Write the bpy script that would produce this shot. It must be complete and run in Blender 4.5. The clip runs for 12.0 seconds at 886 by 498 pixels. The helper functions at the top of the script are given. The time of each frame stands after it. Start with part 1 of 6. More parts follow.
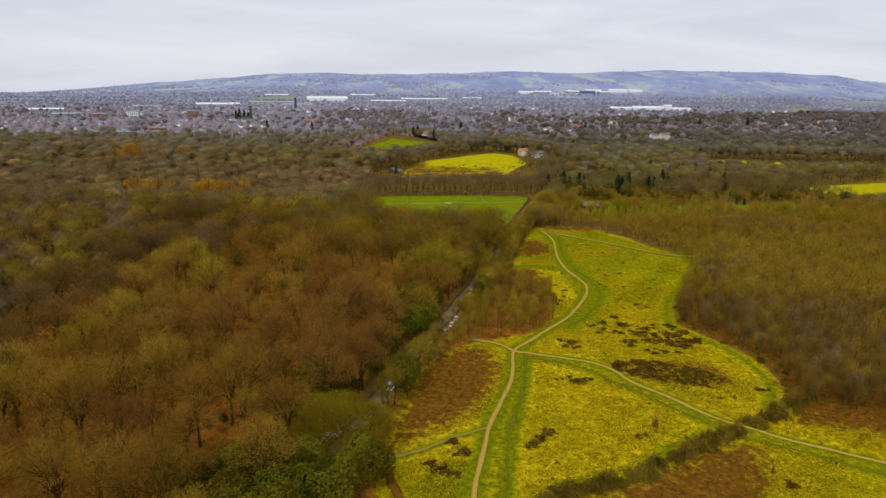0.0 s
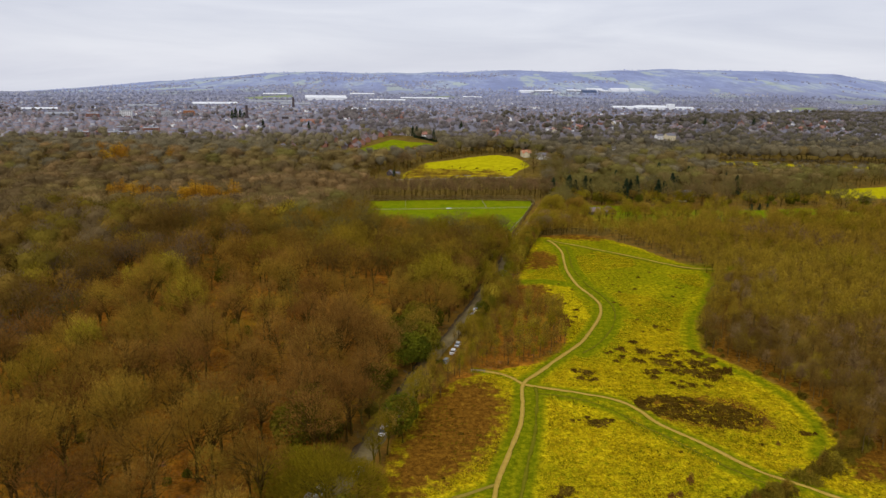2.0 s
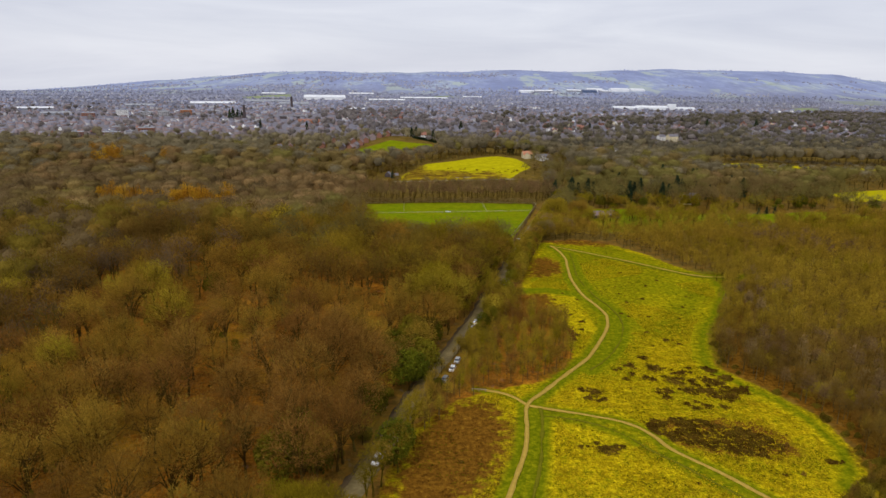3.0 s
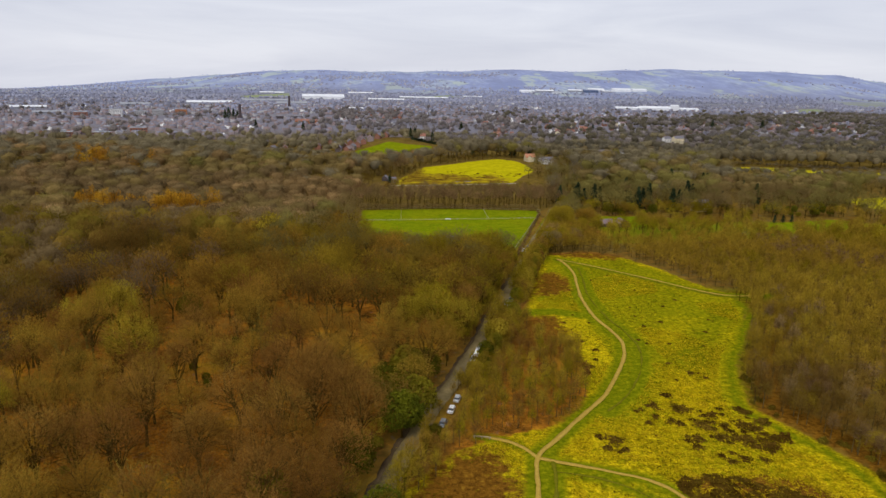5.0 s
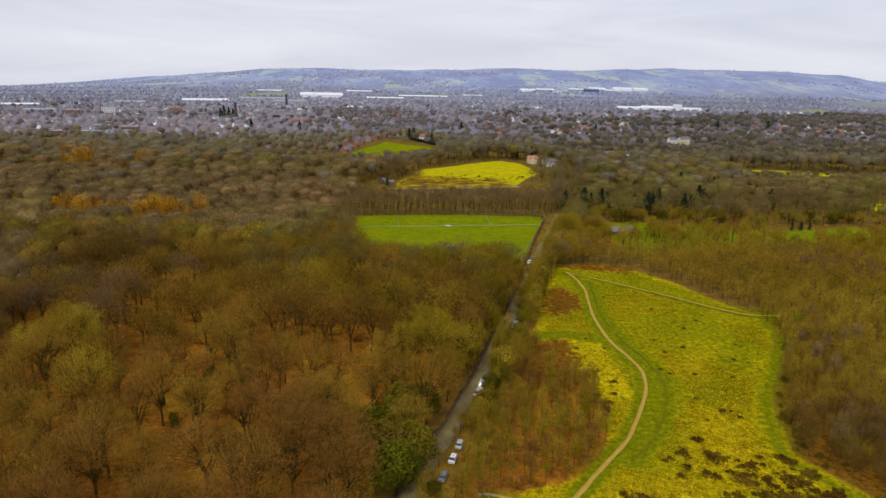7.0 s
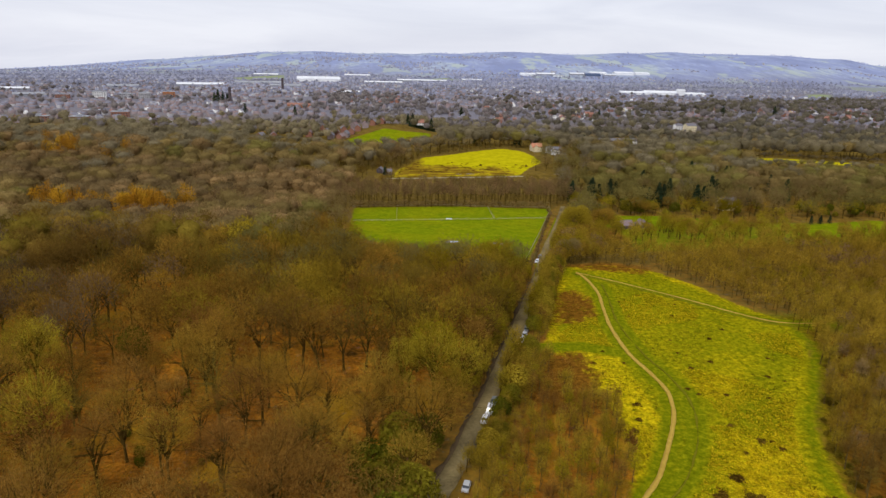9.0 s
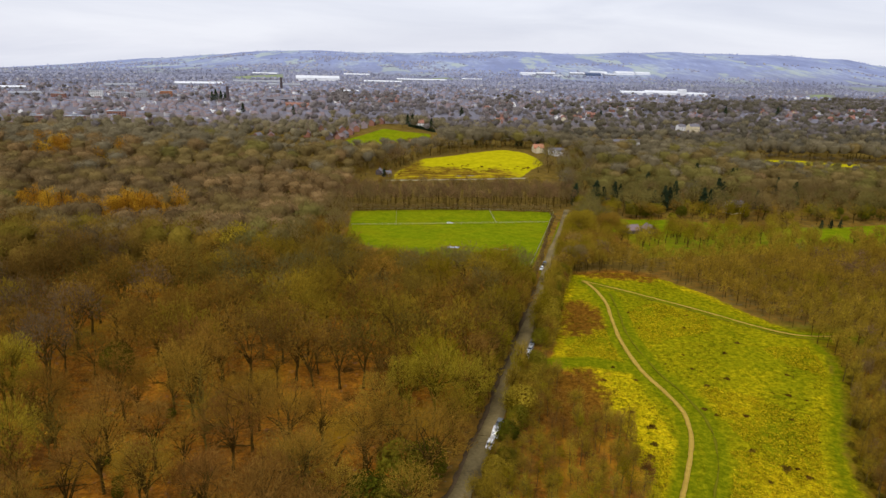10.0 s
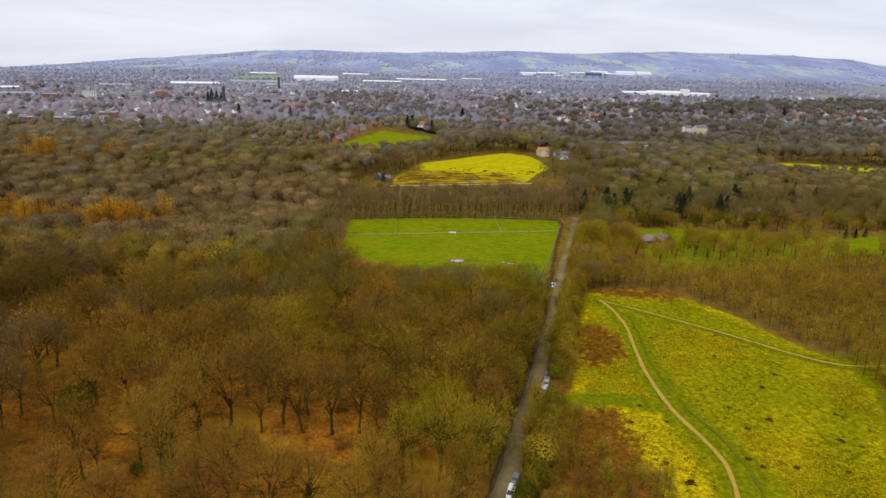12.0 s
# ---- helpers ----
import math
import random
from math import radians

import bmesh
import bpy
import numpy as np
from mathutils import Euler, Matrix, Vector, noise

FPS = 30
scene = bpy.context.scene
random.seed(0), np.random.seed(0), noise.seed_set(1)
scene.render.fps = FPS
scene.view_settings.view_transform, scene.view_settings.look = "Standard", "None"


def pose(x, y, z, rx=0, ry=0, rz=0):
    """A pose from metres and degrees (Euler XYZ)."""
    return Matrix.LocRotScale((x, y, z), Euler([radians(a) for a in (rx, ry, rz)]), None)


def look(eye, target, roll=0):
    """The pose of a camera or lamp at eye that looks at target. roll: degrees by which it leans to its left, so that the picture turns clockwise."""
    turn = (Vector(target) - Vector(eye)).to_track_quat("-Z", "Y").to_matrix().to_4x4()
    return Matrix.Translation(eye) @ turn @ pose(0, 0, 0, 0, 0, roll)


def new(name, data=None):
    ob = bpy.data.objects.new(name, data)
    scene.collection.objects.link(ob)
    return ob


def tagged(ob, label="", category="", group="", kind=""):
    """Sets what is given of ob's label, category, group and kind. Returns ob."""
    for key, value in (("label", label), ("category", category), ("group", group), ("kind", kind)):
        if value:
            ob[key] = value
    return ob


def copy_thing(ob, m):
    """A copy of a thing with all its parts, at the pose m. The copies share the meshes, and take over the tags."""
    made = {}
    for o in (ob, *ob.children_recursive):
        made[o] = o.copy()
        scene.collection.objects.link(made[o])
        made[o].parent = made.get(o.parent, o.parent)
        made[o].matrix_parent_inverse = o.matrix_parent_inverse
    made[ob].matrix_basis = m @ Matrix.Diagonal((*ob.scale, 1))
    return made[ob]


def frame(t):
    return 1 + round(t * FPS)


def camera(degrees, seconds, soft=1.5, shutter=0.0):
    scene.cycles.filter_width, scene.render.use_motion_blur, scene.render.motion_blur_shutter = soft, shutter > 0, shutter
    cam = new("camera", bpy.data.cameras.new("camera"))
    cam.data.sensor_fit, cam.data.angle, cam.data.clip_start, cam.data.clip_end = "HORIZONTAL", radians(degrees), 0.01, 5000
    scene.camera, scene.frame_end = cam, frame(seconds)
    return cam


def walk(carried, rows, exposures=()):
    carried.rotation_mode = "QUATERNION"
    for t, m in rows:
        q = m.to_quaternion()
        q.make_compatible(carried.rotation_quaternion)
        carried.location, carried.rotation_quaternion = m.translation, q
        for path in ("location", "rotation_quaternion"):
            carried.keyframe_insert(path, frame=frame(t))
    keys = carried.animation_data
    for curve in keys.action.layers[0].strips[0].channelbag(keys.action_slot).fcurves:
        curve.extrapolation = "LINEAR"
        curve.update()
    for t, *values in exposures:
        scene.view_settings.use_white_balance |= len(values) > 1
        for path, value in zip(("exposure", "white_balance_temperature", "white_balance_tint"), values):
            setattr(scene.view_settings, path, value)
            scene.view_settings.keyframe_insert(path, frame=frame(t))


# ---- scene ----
cam = camera(67.8, 12.0, 1.45)
PATH = [
    (0, (-1.362, 6.296, 100.471), (-1.301, 8.23, 99.965), 0.9),
    (0.5, (-1.197, 13.469, 100.468), (-1.137, 15.403, 99.963), 0.8),
    (1, (-1.03, 20.658, 100.468), (-0.969, 22.592, 99.961), 0.8),
    (1.5, (-0.854, 27.889, 100.472), (-0.793, 29.823, 99.965), 0.9),
    (2, (-0.657, 35.171, 100.485), (-0.596, 37.104, 99.976), 0.9),
    (2.5, (-0.418, 42.481, 100.505), (-0.356, 44.414, 99.996), 0.9),
    (3, (-0.137, 49.801, 100.538), (-0.074, 51.734, 100.028), 1.0),
    (5, (1.122, 79.011, 100.884), (1.186, 80.944, 100.372), 1.2),
    (5.5, (1.345, 86.169, 100.916), (1.409, 88.102, 100.404), 1.2),
    (6, (1.465, 93.164, 100.934), (1.53, 95.096, 100.421), 1.3),
    (6.5, (1.481, 99.991, 100.944), (1.547, 101.923, 100.431), 1.3),
    (7, (1.39, 106.663, 100.951), (1.457, 108.594, 100.435), 1.4),
    (9, (0.658, 132.785, 100.966), (0.73, 134.703, 100.406), 1.5),
    (9.5, (0.441, 139.279, 100.969), (0.513, 141.197, 100.408), 1.5),
    (10, (0.193, 145.758, 100.968), (0.267, 147.676, 100.406), 1.6),
    (10.5, (-0.081, 152.245, 100.965), (-0.008, 154.162, 100.403), 1.6),
    (11, (-0.371, 158.752, 100.965), (-0.297, 160.67, 100.402), 1.6),
    (11.5, (-0.675, 165.28, 100.965), (-0.6, 167.198, 100.402), 1.6),
    (12, (-0.99, 171.817, 100.965), (-0.914, 173.735, 100.402), 1.6),
]
walk(cam, [(t, look(eye, target, roll)) for t, eye, target, roll in PATH],
     [(0.0, -0.03), (7.0, 0.0), (9.0, 0.12), (12.0, 0.14)])

# ---- world, sun, exposure ----
world = bpy.data.worlds.new("overcast_sky")
world.use_nodes = True
scene.world = world
wn, wl = world.node_tree.nodes, world.node_tree.links
wn.clear()
w_out, w_bg = wn.new("ShaderNodeOutputWorld"), wn.new("ShaderNodeBackground")
w_sky = wn.new("ShaderNodeTexSky")
w_sky.sky_type, w_sky.sun_disc = "NISHITA", False
w_sky.sun_elevation, w_sky.sun_rotation = radians(42), radians(200)
w_dim = wn.new("ShaderNodeVectorMath")
w_dim.operation = "SCALE"
w_dim.inputs["Scale"].default_value = 0.12
w_co, w_map = wn.new("ShaderNodeTexCoord"), wn.new("ShaderNodeMapping")
w_map.inputs["Scale"].default_value = (1.0, 1.0, 7.0)
w_noise, w_ramp = wn.new("ShaderNodeTexNoise"), wn.new("ShaderNodeValToRGB")
w_noise.inputs["Scale"].default_value = 2.6
w_noise.inputs["Detail"].default_value = 7.0
w_noise.inputs["Roughness"].default_value = 0.55
w_noise.inputs["Distortion"].default_value = 0.5
w_ramp.color_ramp.elements[0].position, w_ramp.color_ramp.elements[0].color = 0.30, (0.644, 0.666, 0.775, 1)
w_ramp.color_ramp.elements[1].position, w_ramp.color_ramp.elements[1].color = 0.66, (0.806, 0.822, 0.905, 1)
w_mix = wn.new("ShaderNodeMix")
w_mix.data_type = "RGBA"
w_mix.inputs[0].default_value = 0.93
wl.new(w_co.outputs["Generated"], w_map.inputs["Vector"])
wl.new(w_map.outputs["Vector"], w_noise.inputs["Vector"])
wl.new(w_noise.outputs["Fac"], w_ramp.inputs["Fac"])
wl.new(w_sky.outputs["Color"], w_dim.inputs[0])
wl.new(w_dim.outputs["Vector"], w_mix.inputs[6])
wl.new(w_ramp.outputs["Color"], w_mix.inputs[7])
wl.new(w_mix.outputs[2], w_bg.inputs["Color"])
w_bg.inputs["Strength"].default_value = 1.0
wl.new(w_bg.outputs["Background"], w_out.inputs["Surface"])

sun_data = bpy.data.lights.new("sun", "SUN")
sun_data.energy, sun_data.angle, sun_data.color = 1.5, radians(14), (1.0, 0.95, 0.86)
sun = new("sun", sun_data)
sun.matrix_world = look((-120, -200, 300), (0, 60, 0))


# ---- materials ----
def shader(name, rough=0.85, spec=0.25):
    m = bpy.data.materials.new(name)
    m.use_nodes = True
    b = m.node_tree.nodes["Principled BSDF"]
    b.inputs["Roughness"].default_value = rough
    b.inputs["Specular IOR Level"].default_value = spec
    return m, m.node_tree.nodes, m.node_tree.links, b


def noise_node(nodes, links, scale, detail=4.0, rough=0.6, stretch=None):
    """Noise over places in metres; scale is features per metre."""
    geo, tex = nodes.new("ShaderNodeNewGeometry"), nodes.new("ShaderNodeTexNoise")
    tex.inputs["Scale"].default_value = scale
    tex.inputs["Detail"].default_value = detail
    tex.inputs["Roughness"].default_value = rough
    if stretch:
        mp = nodes.new("ShaderNodeMapping")
        mp.inputs["Scale"].default_value = stretch
        links.new(geo.outputs["Position"], mp.inputs["Vector"])
        links.new(mp.outputs["Vector"], tex.inputs["Vector"])
    else:
        links.new(geo.outputs["Position"], tex.inputs["Vector"])
    return tex.outputs["Fac"]


def ramp(nodes, links, fac, stops):
    r = nodes.new("ShaderNodeValToRGB")
    e = r.color_ramp.elements
    while len(e) < len(stops):
        e.new(0.5)
    for k, (p, c) in zip(e, stops):
        k.position, k.color = p, (*c, 1)
    links.new(fac, r.inputs["Fac"])
    return r.outputs["Color"]


def mix(nodes, links, fac, a, b, kind="MIX"):
    m = nodes.new("ShaderNodeMix")
    m.data_type, m.blend_type = "RGBA", kind
    for socket, v in ((m.inputs[0], fac), (m.inputs[6], a), (m.inputs[7], b)):
        if isinstance(v, (int, float)):
            socket.default_value = v
        elif isinstance(v, tuple):
            socket.default_value = (*v, 1)
        else:
            links.new(v, socket)
    return m.outputs[2]


def math_node(nodes, links, op, a, b=0.5, clamp=False):
    m = nodes.new("ShaderNodeMath")
    m.operation, m.use_clamp = op, clamp
    for socket, v in ((m.inputs[0], a), (m.inputs[1], b)):
        if isinstance(v, (int, float)):
            socket.default_value = v
        else:
            links.new(v, socket)
    return m.outputs[0]


def twig_material(name, dark, light, wide=0.045, vary=0.70):
    """Twigs: colour wanders from tree to tree and from twig to twig."""
    m, n, l, b = shader(name, 0.95, 0.0)
    geo = n.new("ShaderNodeNewGeometry")
    big = ramp(n, l, noise_node(n, l, wide, 2.0), [(0.34, dark), (0.66, light)])
    info = n.new("ShaderNodeObjectInfo")
    tone = math_node(n, l, "MULTIPLY_ADD", geo.outputs["Random Per Island"], vary)
    n[-1].inputs[2].default_value = 1.0 - vary / 2
    tone2 = math_node(n, l, "MULTIPLY_ADD", info.outputs["Random"], 0.4)
    n[-1].inputs[2].default_value = 0.8
    # each tree of a joined stand has a tone of its own
    own = n.new("ShaderNodeAttribute")
    own.attribute_name = "tone"
    tone2 = math_node(n, l, "MULTIPLY", tone2, math_node(n, l, "ADD", own.outputs["Fac"], 1.0))
    hsv = n.new("ShaderNodeHueSaturation")
    l.new(big, hsv.inputs["Color"])
    l.new(math_node(n, l, "MULTIPLY_ADD", info.outputs["Random"], 0.02), hsv.inputs["Hue"])
    n[-1].inputs[2].default_value = 0.490
    mottle = math_node(n, l, "MULTIPLY_ADD", noise_node(n, l, 0.9, 5.0, 0.72, (1.0, 1.0, 0.4)), 1.3)
    n[-1].inputs[2].default_value = 0.35
    l.new(math_node(n, l, "MULTIPLY", math_node(n, l, "MULTIPLY", tone, tone2), mottle), hsv.inputs["Value"])
    l.new(hsv.outputs["Color"], b.inputs["Base Color"])
    # thin sprays let part of the light through
    thin, both = n.new("ShaderNodeBsdfTranslucent"), n.new("ShaderNodeMixShader")
    both.inputs[0].default_value = 0.42
    l.new(hsv.outputs["Color"], thin.inputs["Color"])
    l.new(b.outputs["BSDF"], both.inputs[1])
    l.new(thin.outputs["BSDF"], both.inputs[2])
    l.new(both.outputs["Shader"], n["Material Output"].inputs["Surface"])
    return m


def grain_material(name, a, c, scale, rough=0.85, bump=0.0, spec=0.25, fine=None, metal=0.0):
    m, n, l, b = shader(name, rough, spec)
    f = noise_node(n, l, scale, 5.0)
    col = ramp(n, l, f, [(0.32, a), (0.68, c)])
    if fine:
        col = mix(n, l, 0.35, col, ramp(n, l, noise_node(n, l, fine, 3.0), [(0.3, a), (0.7, c)]))
    l.new(col, b.inputs["Base Color"])
    b.inputs["Metallic"].default_value = metal
    if bump:
        bn = n.new("ShaderNodeBump")
        bn.inputs["Strength"].default_value = bump
        bn.inputs["Distance"].default_value = 0.1
        l.new(f, bn.inputs["Height"])
        l.new(bn.outputs["Normal"], b.inputs["Normal"])
    return m


BARK = grain_material("bark", (0.056, 0.034, 0.008), (0.130, 0.082, 0.016), 1.2, 0.95, 0.4, 0.0, 6.0)
BARK_MOSS = grain_material("mossy_bark", (0.055, 0.040, 0.005), (0.150, 0.112, 0.012), 1.2, 0.95, 0.4, 0.0, 6.0)
BARK_LICHEN = grain_material("lichened_bark", (0.120, 0.088, 0.016), (0.260, 0.195, 0.036), 1.2, 0.95, 0.4, 0.0, 6.0)
BARK_PALE = grain_material("pale_bark", (0.080, 0.054, 0.018), (0.180, 0.130, 0.045), 1.2, 0.95, 0.4, 0.0, 6.0)
TW_BROWN = twig_material("brown_twigs", (0.255, 0.150, 0.020), (0.385, 0.230, 0.030))
TW_OLIVE = twig_material("olive_twigs", (0.268, 0.190, 0.017), (0.388, 0.278, 0.023))
TW_RUSSET = twig_material("russet_twigs", (0.231, 0.117, 0.022), (0.315, 0.163, 0.032))
TW_PURPLE = twig_material("purple_twigs", (0.220, 0.140, 0.058), (0.292, 0.186, 0.078))
TW_YELLOW = twig_material("yellow_green_twigs", (0.224, 0.170, 0.008), (0.316, 0.244, 0.012))
TW_BIRCH = twig_material("birch_twigs", (0.290, 0.192, 0.019), (0.400, 0.278, 0.026), 0.07)
TW_GREY = twig_material("grey_brown_twigs", (0.208, 0.146, 0.051), (0.284, 0.205, 0.074), vary=0.30)
# blue in these two is raised to suggest haze over the farther woods
TW_WOOD = twig_material("dull_brown_twigs", (0.200, 0.140, 0.050), (0.272, 0.191, 0.068), 0.03, vary=0.30)
TW_MOSSY = twig_material("dull_olive_twigs", (0.178, 0.147, 0.040), (0.250, 0.205, 0.056), 0.03, vary=0.30)
TW_UMBER = twig_material("umber_twigs", (0.180, 0.108, 0.020), (0.250, 0.155, 0.028), vary=0.30)
TW_SAGE = twig_material("sage_brown_twigs", (0.178, 0.124, 0.018), (0.245, 0.173, 0.024), vary=0.30)
# these two mix distance haze into the twig colour, more in the second
TW_FAR = twig_material("haze_grey_twigs", (0.182, 0.158, 0.148), (0.254, 0.222, 0.208), 0.02, vary=0.30)
TW_MIST = twig_material("haze_lavender_twigs", (0.300, 0.305, 0.385), (0.385, 0.390, 0.480), 0.02, vary=0.30)
TW_SMOKE = twig_material("dark_smoky_twigs", (0.122, 0.104, 0.072), (0.172, 0.147, 0.103), 0.03, vary=0.30)
# brown twigs with some haze blue added for the woods towards the town
TW_DUSK = twig_material("dark_umber_twigs", (0.162, 0.110, 0.048), (0.230, 0.155, 0.068), 0.03, vary=0.30)
TW_ASH = twig_material("ash_brown_twigs", (0.184, 0.150, 0.086), (0.254, 0.208, 0.122), 0.03, vary=0.30)
# ridge trees carry the haze's blue as their base colour
TW_HILL = twig_material("haze_blue_twigs", (0.370, 0.410, 0.580), (0.460, 0.505, 0.690), 0.02, vary=0.25)
TW_LARCH = twig_material("larch_needles", (0.420, 0.215, 0.018), (0.560, 0.310, 0.028), 0.08)
TW_LIME = twig_material("lime_green_budding_twigs", (0.225, 0.175, 0.010), (0.330, 0.255, 0.013), 0.1)
LEAF_OLIVE = twig_material("olive_green_leaves", (0.132, 0.116, 0.010), (0.240, 0.200, 0.015), 0.12)
LEAF_IVY = twig_material("evergreen_leaves", (0.072, 0.080, 0.007), (0.158, 0.152, 0.010), 0.15)
LEAF_DARK = twig_material("dark_conifer_needles", (0.025, 0.042, 0.020), (0.059, 0.077, 0.034), 0.1)
LEAF_HEATHER = twig_material("heather_stems", (0.105, 0.060, 0.008), (0.190, 0.110, 0.014), 0.3)
LEAF_GORSE = twig_material("scrub_leaves", (0.165, 0.120, 0.013), (0.280, 0.205, 0.021), 0.2)
GRASS_DARK = twig_material("rush_grass", (0.095, 0.078, 0.004), (0.190, 0.150, 0.006), 0.2)
GRASS_STRAW = twig_material("straw_grass", (0.390, 0.290, 0.007), (0.640, 0.480, 0.012), 0.2)
FERN_DEAD = twig_material("dead_bracken", (0.155, 0.070, 0.008), (0.290, 0.140, 0.015), 0.2)


def ground_material():
    """Leaf litter, rough meadow, mown strips, bracken, pasture, crop, town and far hills tinted with haze, one zone
    each.
    """
    m, n, l, b = shader("ground", 0.95, 0.0)
    fine = noise_node(n, l, 0.9, 6.0, 0.7)
    mid = noise_node(n, l, 0.16, 5.0, 0.62)
    wide = noise_node(n, l, 0.030, 4.0, 0.6)
    huge = noise_node(n, l, 0.0048, 6.0, 0.62, (0.8, 0.45, 1.0))
    edge = math_node(n, l, "SUBTRACT", noise_node(n, l, 0.28, 5.0, 0.65), 0.5)

    def zone(name, rough_edge=0.9, hard=5.0):
        a = n.new("ShaderNodeAttribute")
        a.attribute_name = name
        v = math_node(n, l, "ADD", a.outputs["Fac"], math_node(n, l, "MULTIPLY", edge, rough_edge))
        return math_node(n, l, "MULTIPLY", math_node(n, l, "SUBTRACT", v, 0.5 - 0.5 / hard), hard, True)

    litter = ramp(n, l, mid, [(0.32, (0.100, 0.048, 0.009)), (0.46, (0.280, 0.112, 0.013)), (0.56, (0.400, 0.156, 0.015)), (0.72, (0.520, 0.240, 0.018))])
    litter = mix(n, l, 1.0, litter, ramp(n, l, fine, [(0.36, (0.55, 0.55, 0.55)), (0.64, (1.25, 1.25, 1.25))]), "MULTIPLY")
    litter = mix(n, l, ramp(n, l, wide, [(0.52, (0, 0, 0)), (0.66, (1, 1, 1))]), litter, (0.420, 0.232, 0.014))
    tuft = noise_node(n, l, 0.55, 7.0, 0.75)
    straw = ramp(n, l, tuft, [(0.34, (0.190, 0.135, 0.003)), (0.46, (0.360, 0.262, 0.004)), (0.54, (0.480, 0.355, 0.005)), (0.68, (0.640, 0.476, 0.009))])
    green = ramp(n, l, tuft, [(0.36, (0.082, 0.078, 0.002)), (0.50, (0.195, 0.180, 0.003)), (0.66, (0.365, 0.300, 0.005))])
    meadow = mix(n, l, ramp(n, l, noise_node(n, l, 0.42, 6.0, 0.72), [(0.36, (0, 0, 0)), (0.54, (1, 1, 1))]), green, straw)
    meadow = mix(n, l, ramp(n, l, wide, [(0.43, (0, 0, 0)), (0.62, (0.70, 0.70, 0.70))]), meadow, green)
    blade = ramp(n, l, noise_node(n, l, 1.7, 3.0, 0.7), [(0.36, (0.70, 0.70, 0.70)), (0.62, (1.45, 1.45, 1.45))])
    meadow = mix(n, l, 1.0, meadow, blade, "MULTIPLY")
    brown_spots = ramp(n, l, noise_node(n, l, 0.11, 6.0, 0.7), [(0.57, (0, 0, 0)), (0.68, (0.7, 0.7, 0.7))])
    meadow = mix(n, l, brown_spots, meadow, (0.190, 0.112, 0.006))
    mown = ramp(n, l, tuft, [(0.36, (0.095, 0.108, 0.002)), (0.50, (0.152, 0.166, 0.003)), (0.66, (0.270, 0.255, 0.005))])
    bracken = ramp(n, l, tuft, [(0.34, (0.075, 0.033, 0.005)), (0.50, (0.165, 0.073, 0.008)), (0.62, (0.250, 0.120, 0.012)), (0.72, (0.400, 0.245, 0.014))])
    pasture = ramp(n, l, mid, [(0.28, (0.118, 0.160, 0.003)), (0.72, (0.215, 0.252, 0.005))])
    pasture = mix(n, l, ramp(n, l, wide, [(0.45, (0, 0, 0)), (0.7, (0.6, 0.6, 0.6))]), pasture, (0.245, 0.235, 0.005))
    pasture = mix(n, l, ramp(n, l, noise_node(n, l, 0.07, 6.0, 0.7), [(0.56, (0, 0, 0)), (0.72, (0.55, 0.55, 0.55))]), pasture, (0.150, 0.150, 0.006))
    pasture = mix(n, l, 1.0, pasture, ramp(n, l, tuft, [(0.36, (0.80, 0.80, 0.80)), (0.64, (1.18, 1.18, 1.18))]), "MULTIPLY")
    crop = ramp(n, l, mid, [(0.28, (0.330, 0.300, 0.004)), (0.72, (0.520, 0.440, 0.007))])
    # town ground is lifted to lavender to include the haze over it
    town = ramp(n, l, mid, [(0.30, (0.165, 0.157, 0.180)), (0.70, (0.228, 0.218, 0.250))])
    # far hills: blue distance haze is put straight into the base colours
    hazy_hill = ramp(n, l, huge, [(0.36, (0.235, 0.275, 0.445)), (0.49, (0.305, 0.355, 0.540)), (0.56, (0.355, 0.410, 0.545)), (0.61, (0.420, 0.480, 0.500)), (0.67, (0.360, 0.415, 0.550))])
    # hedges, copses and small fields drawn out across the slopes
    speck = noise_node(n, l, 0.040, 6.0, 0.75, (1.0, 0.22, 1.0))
    hazy_hill = mix(n, l, ramp(n, l, speck, [(0.44, (0.6, 0.6, 0.6)), (0.58, (0, 0, 0))]), hazy_hill, (0.235, 0.265, 0.395))
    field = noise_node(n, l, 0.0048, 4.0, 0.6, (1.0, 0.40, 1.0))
    hazy_hill = mix(n, l, ramp(n, l, field, [(0.57, (0, 0, 0)), (0.61, (0.75, 0.75, 0.75))]), hazy_hill, (0.420, 0.480, 0.430))
    hazy_hill = mix(n, l, ramp(n, l, field, [(0.34, (0.8, 0.8, 0.8)), (0.40, (0, 0, 0))]), hazy_hill, (0.225, 0.255, 0.390))
    col = mix(n, l, zone("dull", 0.9, 1.5), litter, ramp(n, l, mid, [(0.3, (0.110, 0.072, 0.015)), (0.7, (0.200, 0.132, 0.026))]))
    col = mix(n, l, zone("town", 0.9, 1.5), col, town)
    col = mix(n, l, zone("hazy_hill", 0.9, 1.2), col, hazy_hill)
    col = mix(n, l, zone("far_field", 0.5, 2.0), col, ramp(n, l, wide, [(0.35, (0.205, 0.250, 0.130)), (0.65, (0.300, 0.330, 0.190))]))
    col = mix(n, l, zone("meadow", 0.9), col, meadow)
    col = mix(n, l, zone("bracken", 2.0, 2.2), col, bracken)
    col = mix(n, l, zone("mown", 0.5, 2.2), col, mown)
    col = mix(n, l, zone("pasture", 0.3), col, pasture)
    col = mix(n, l, zone("crop", 0.4), col, crop)
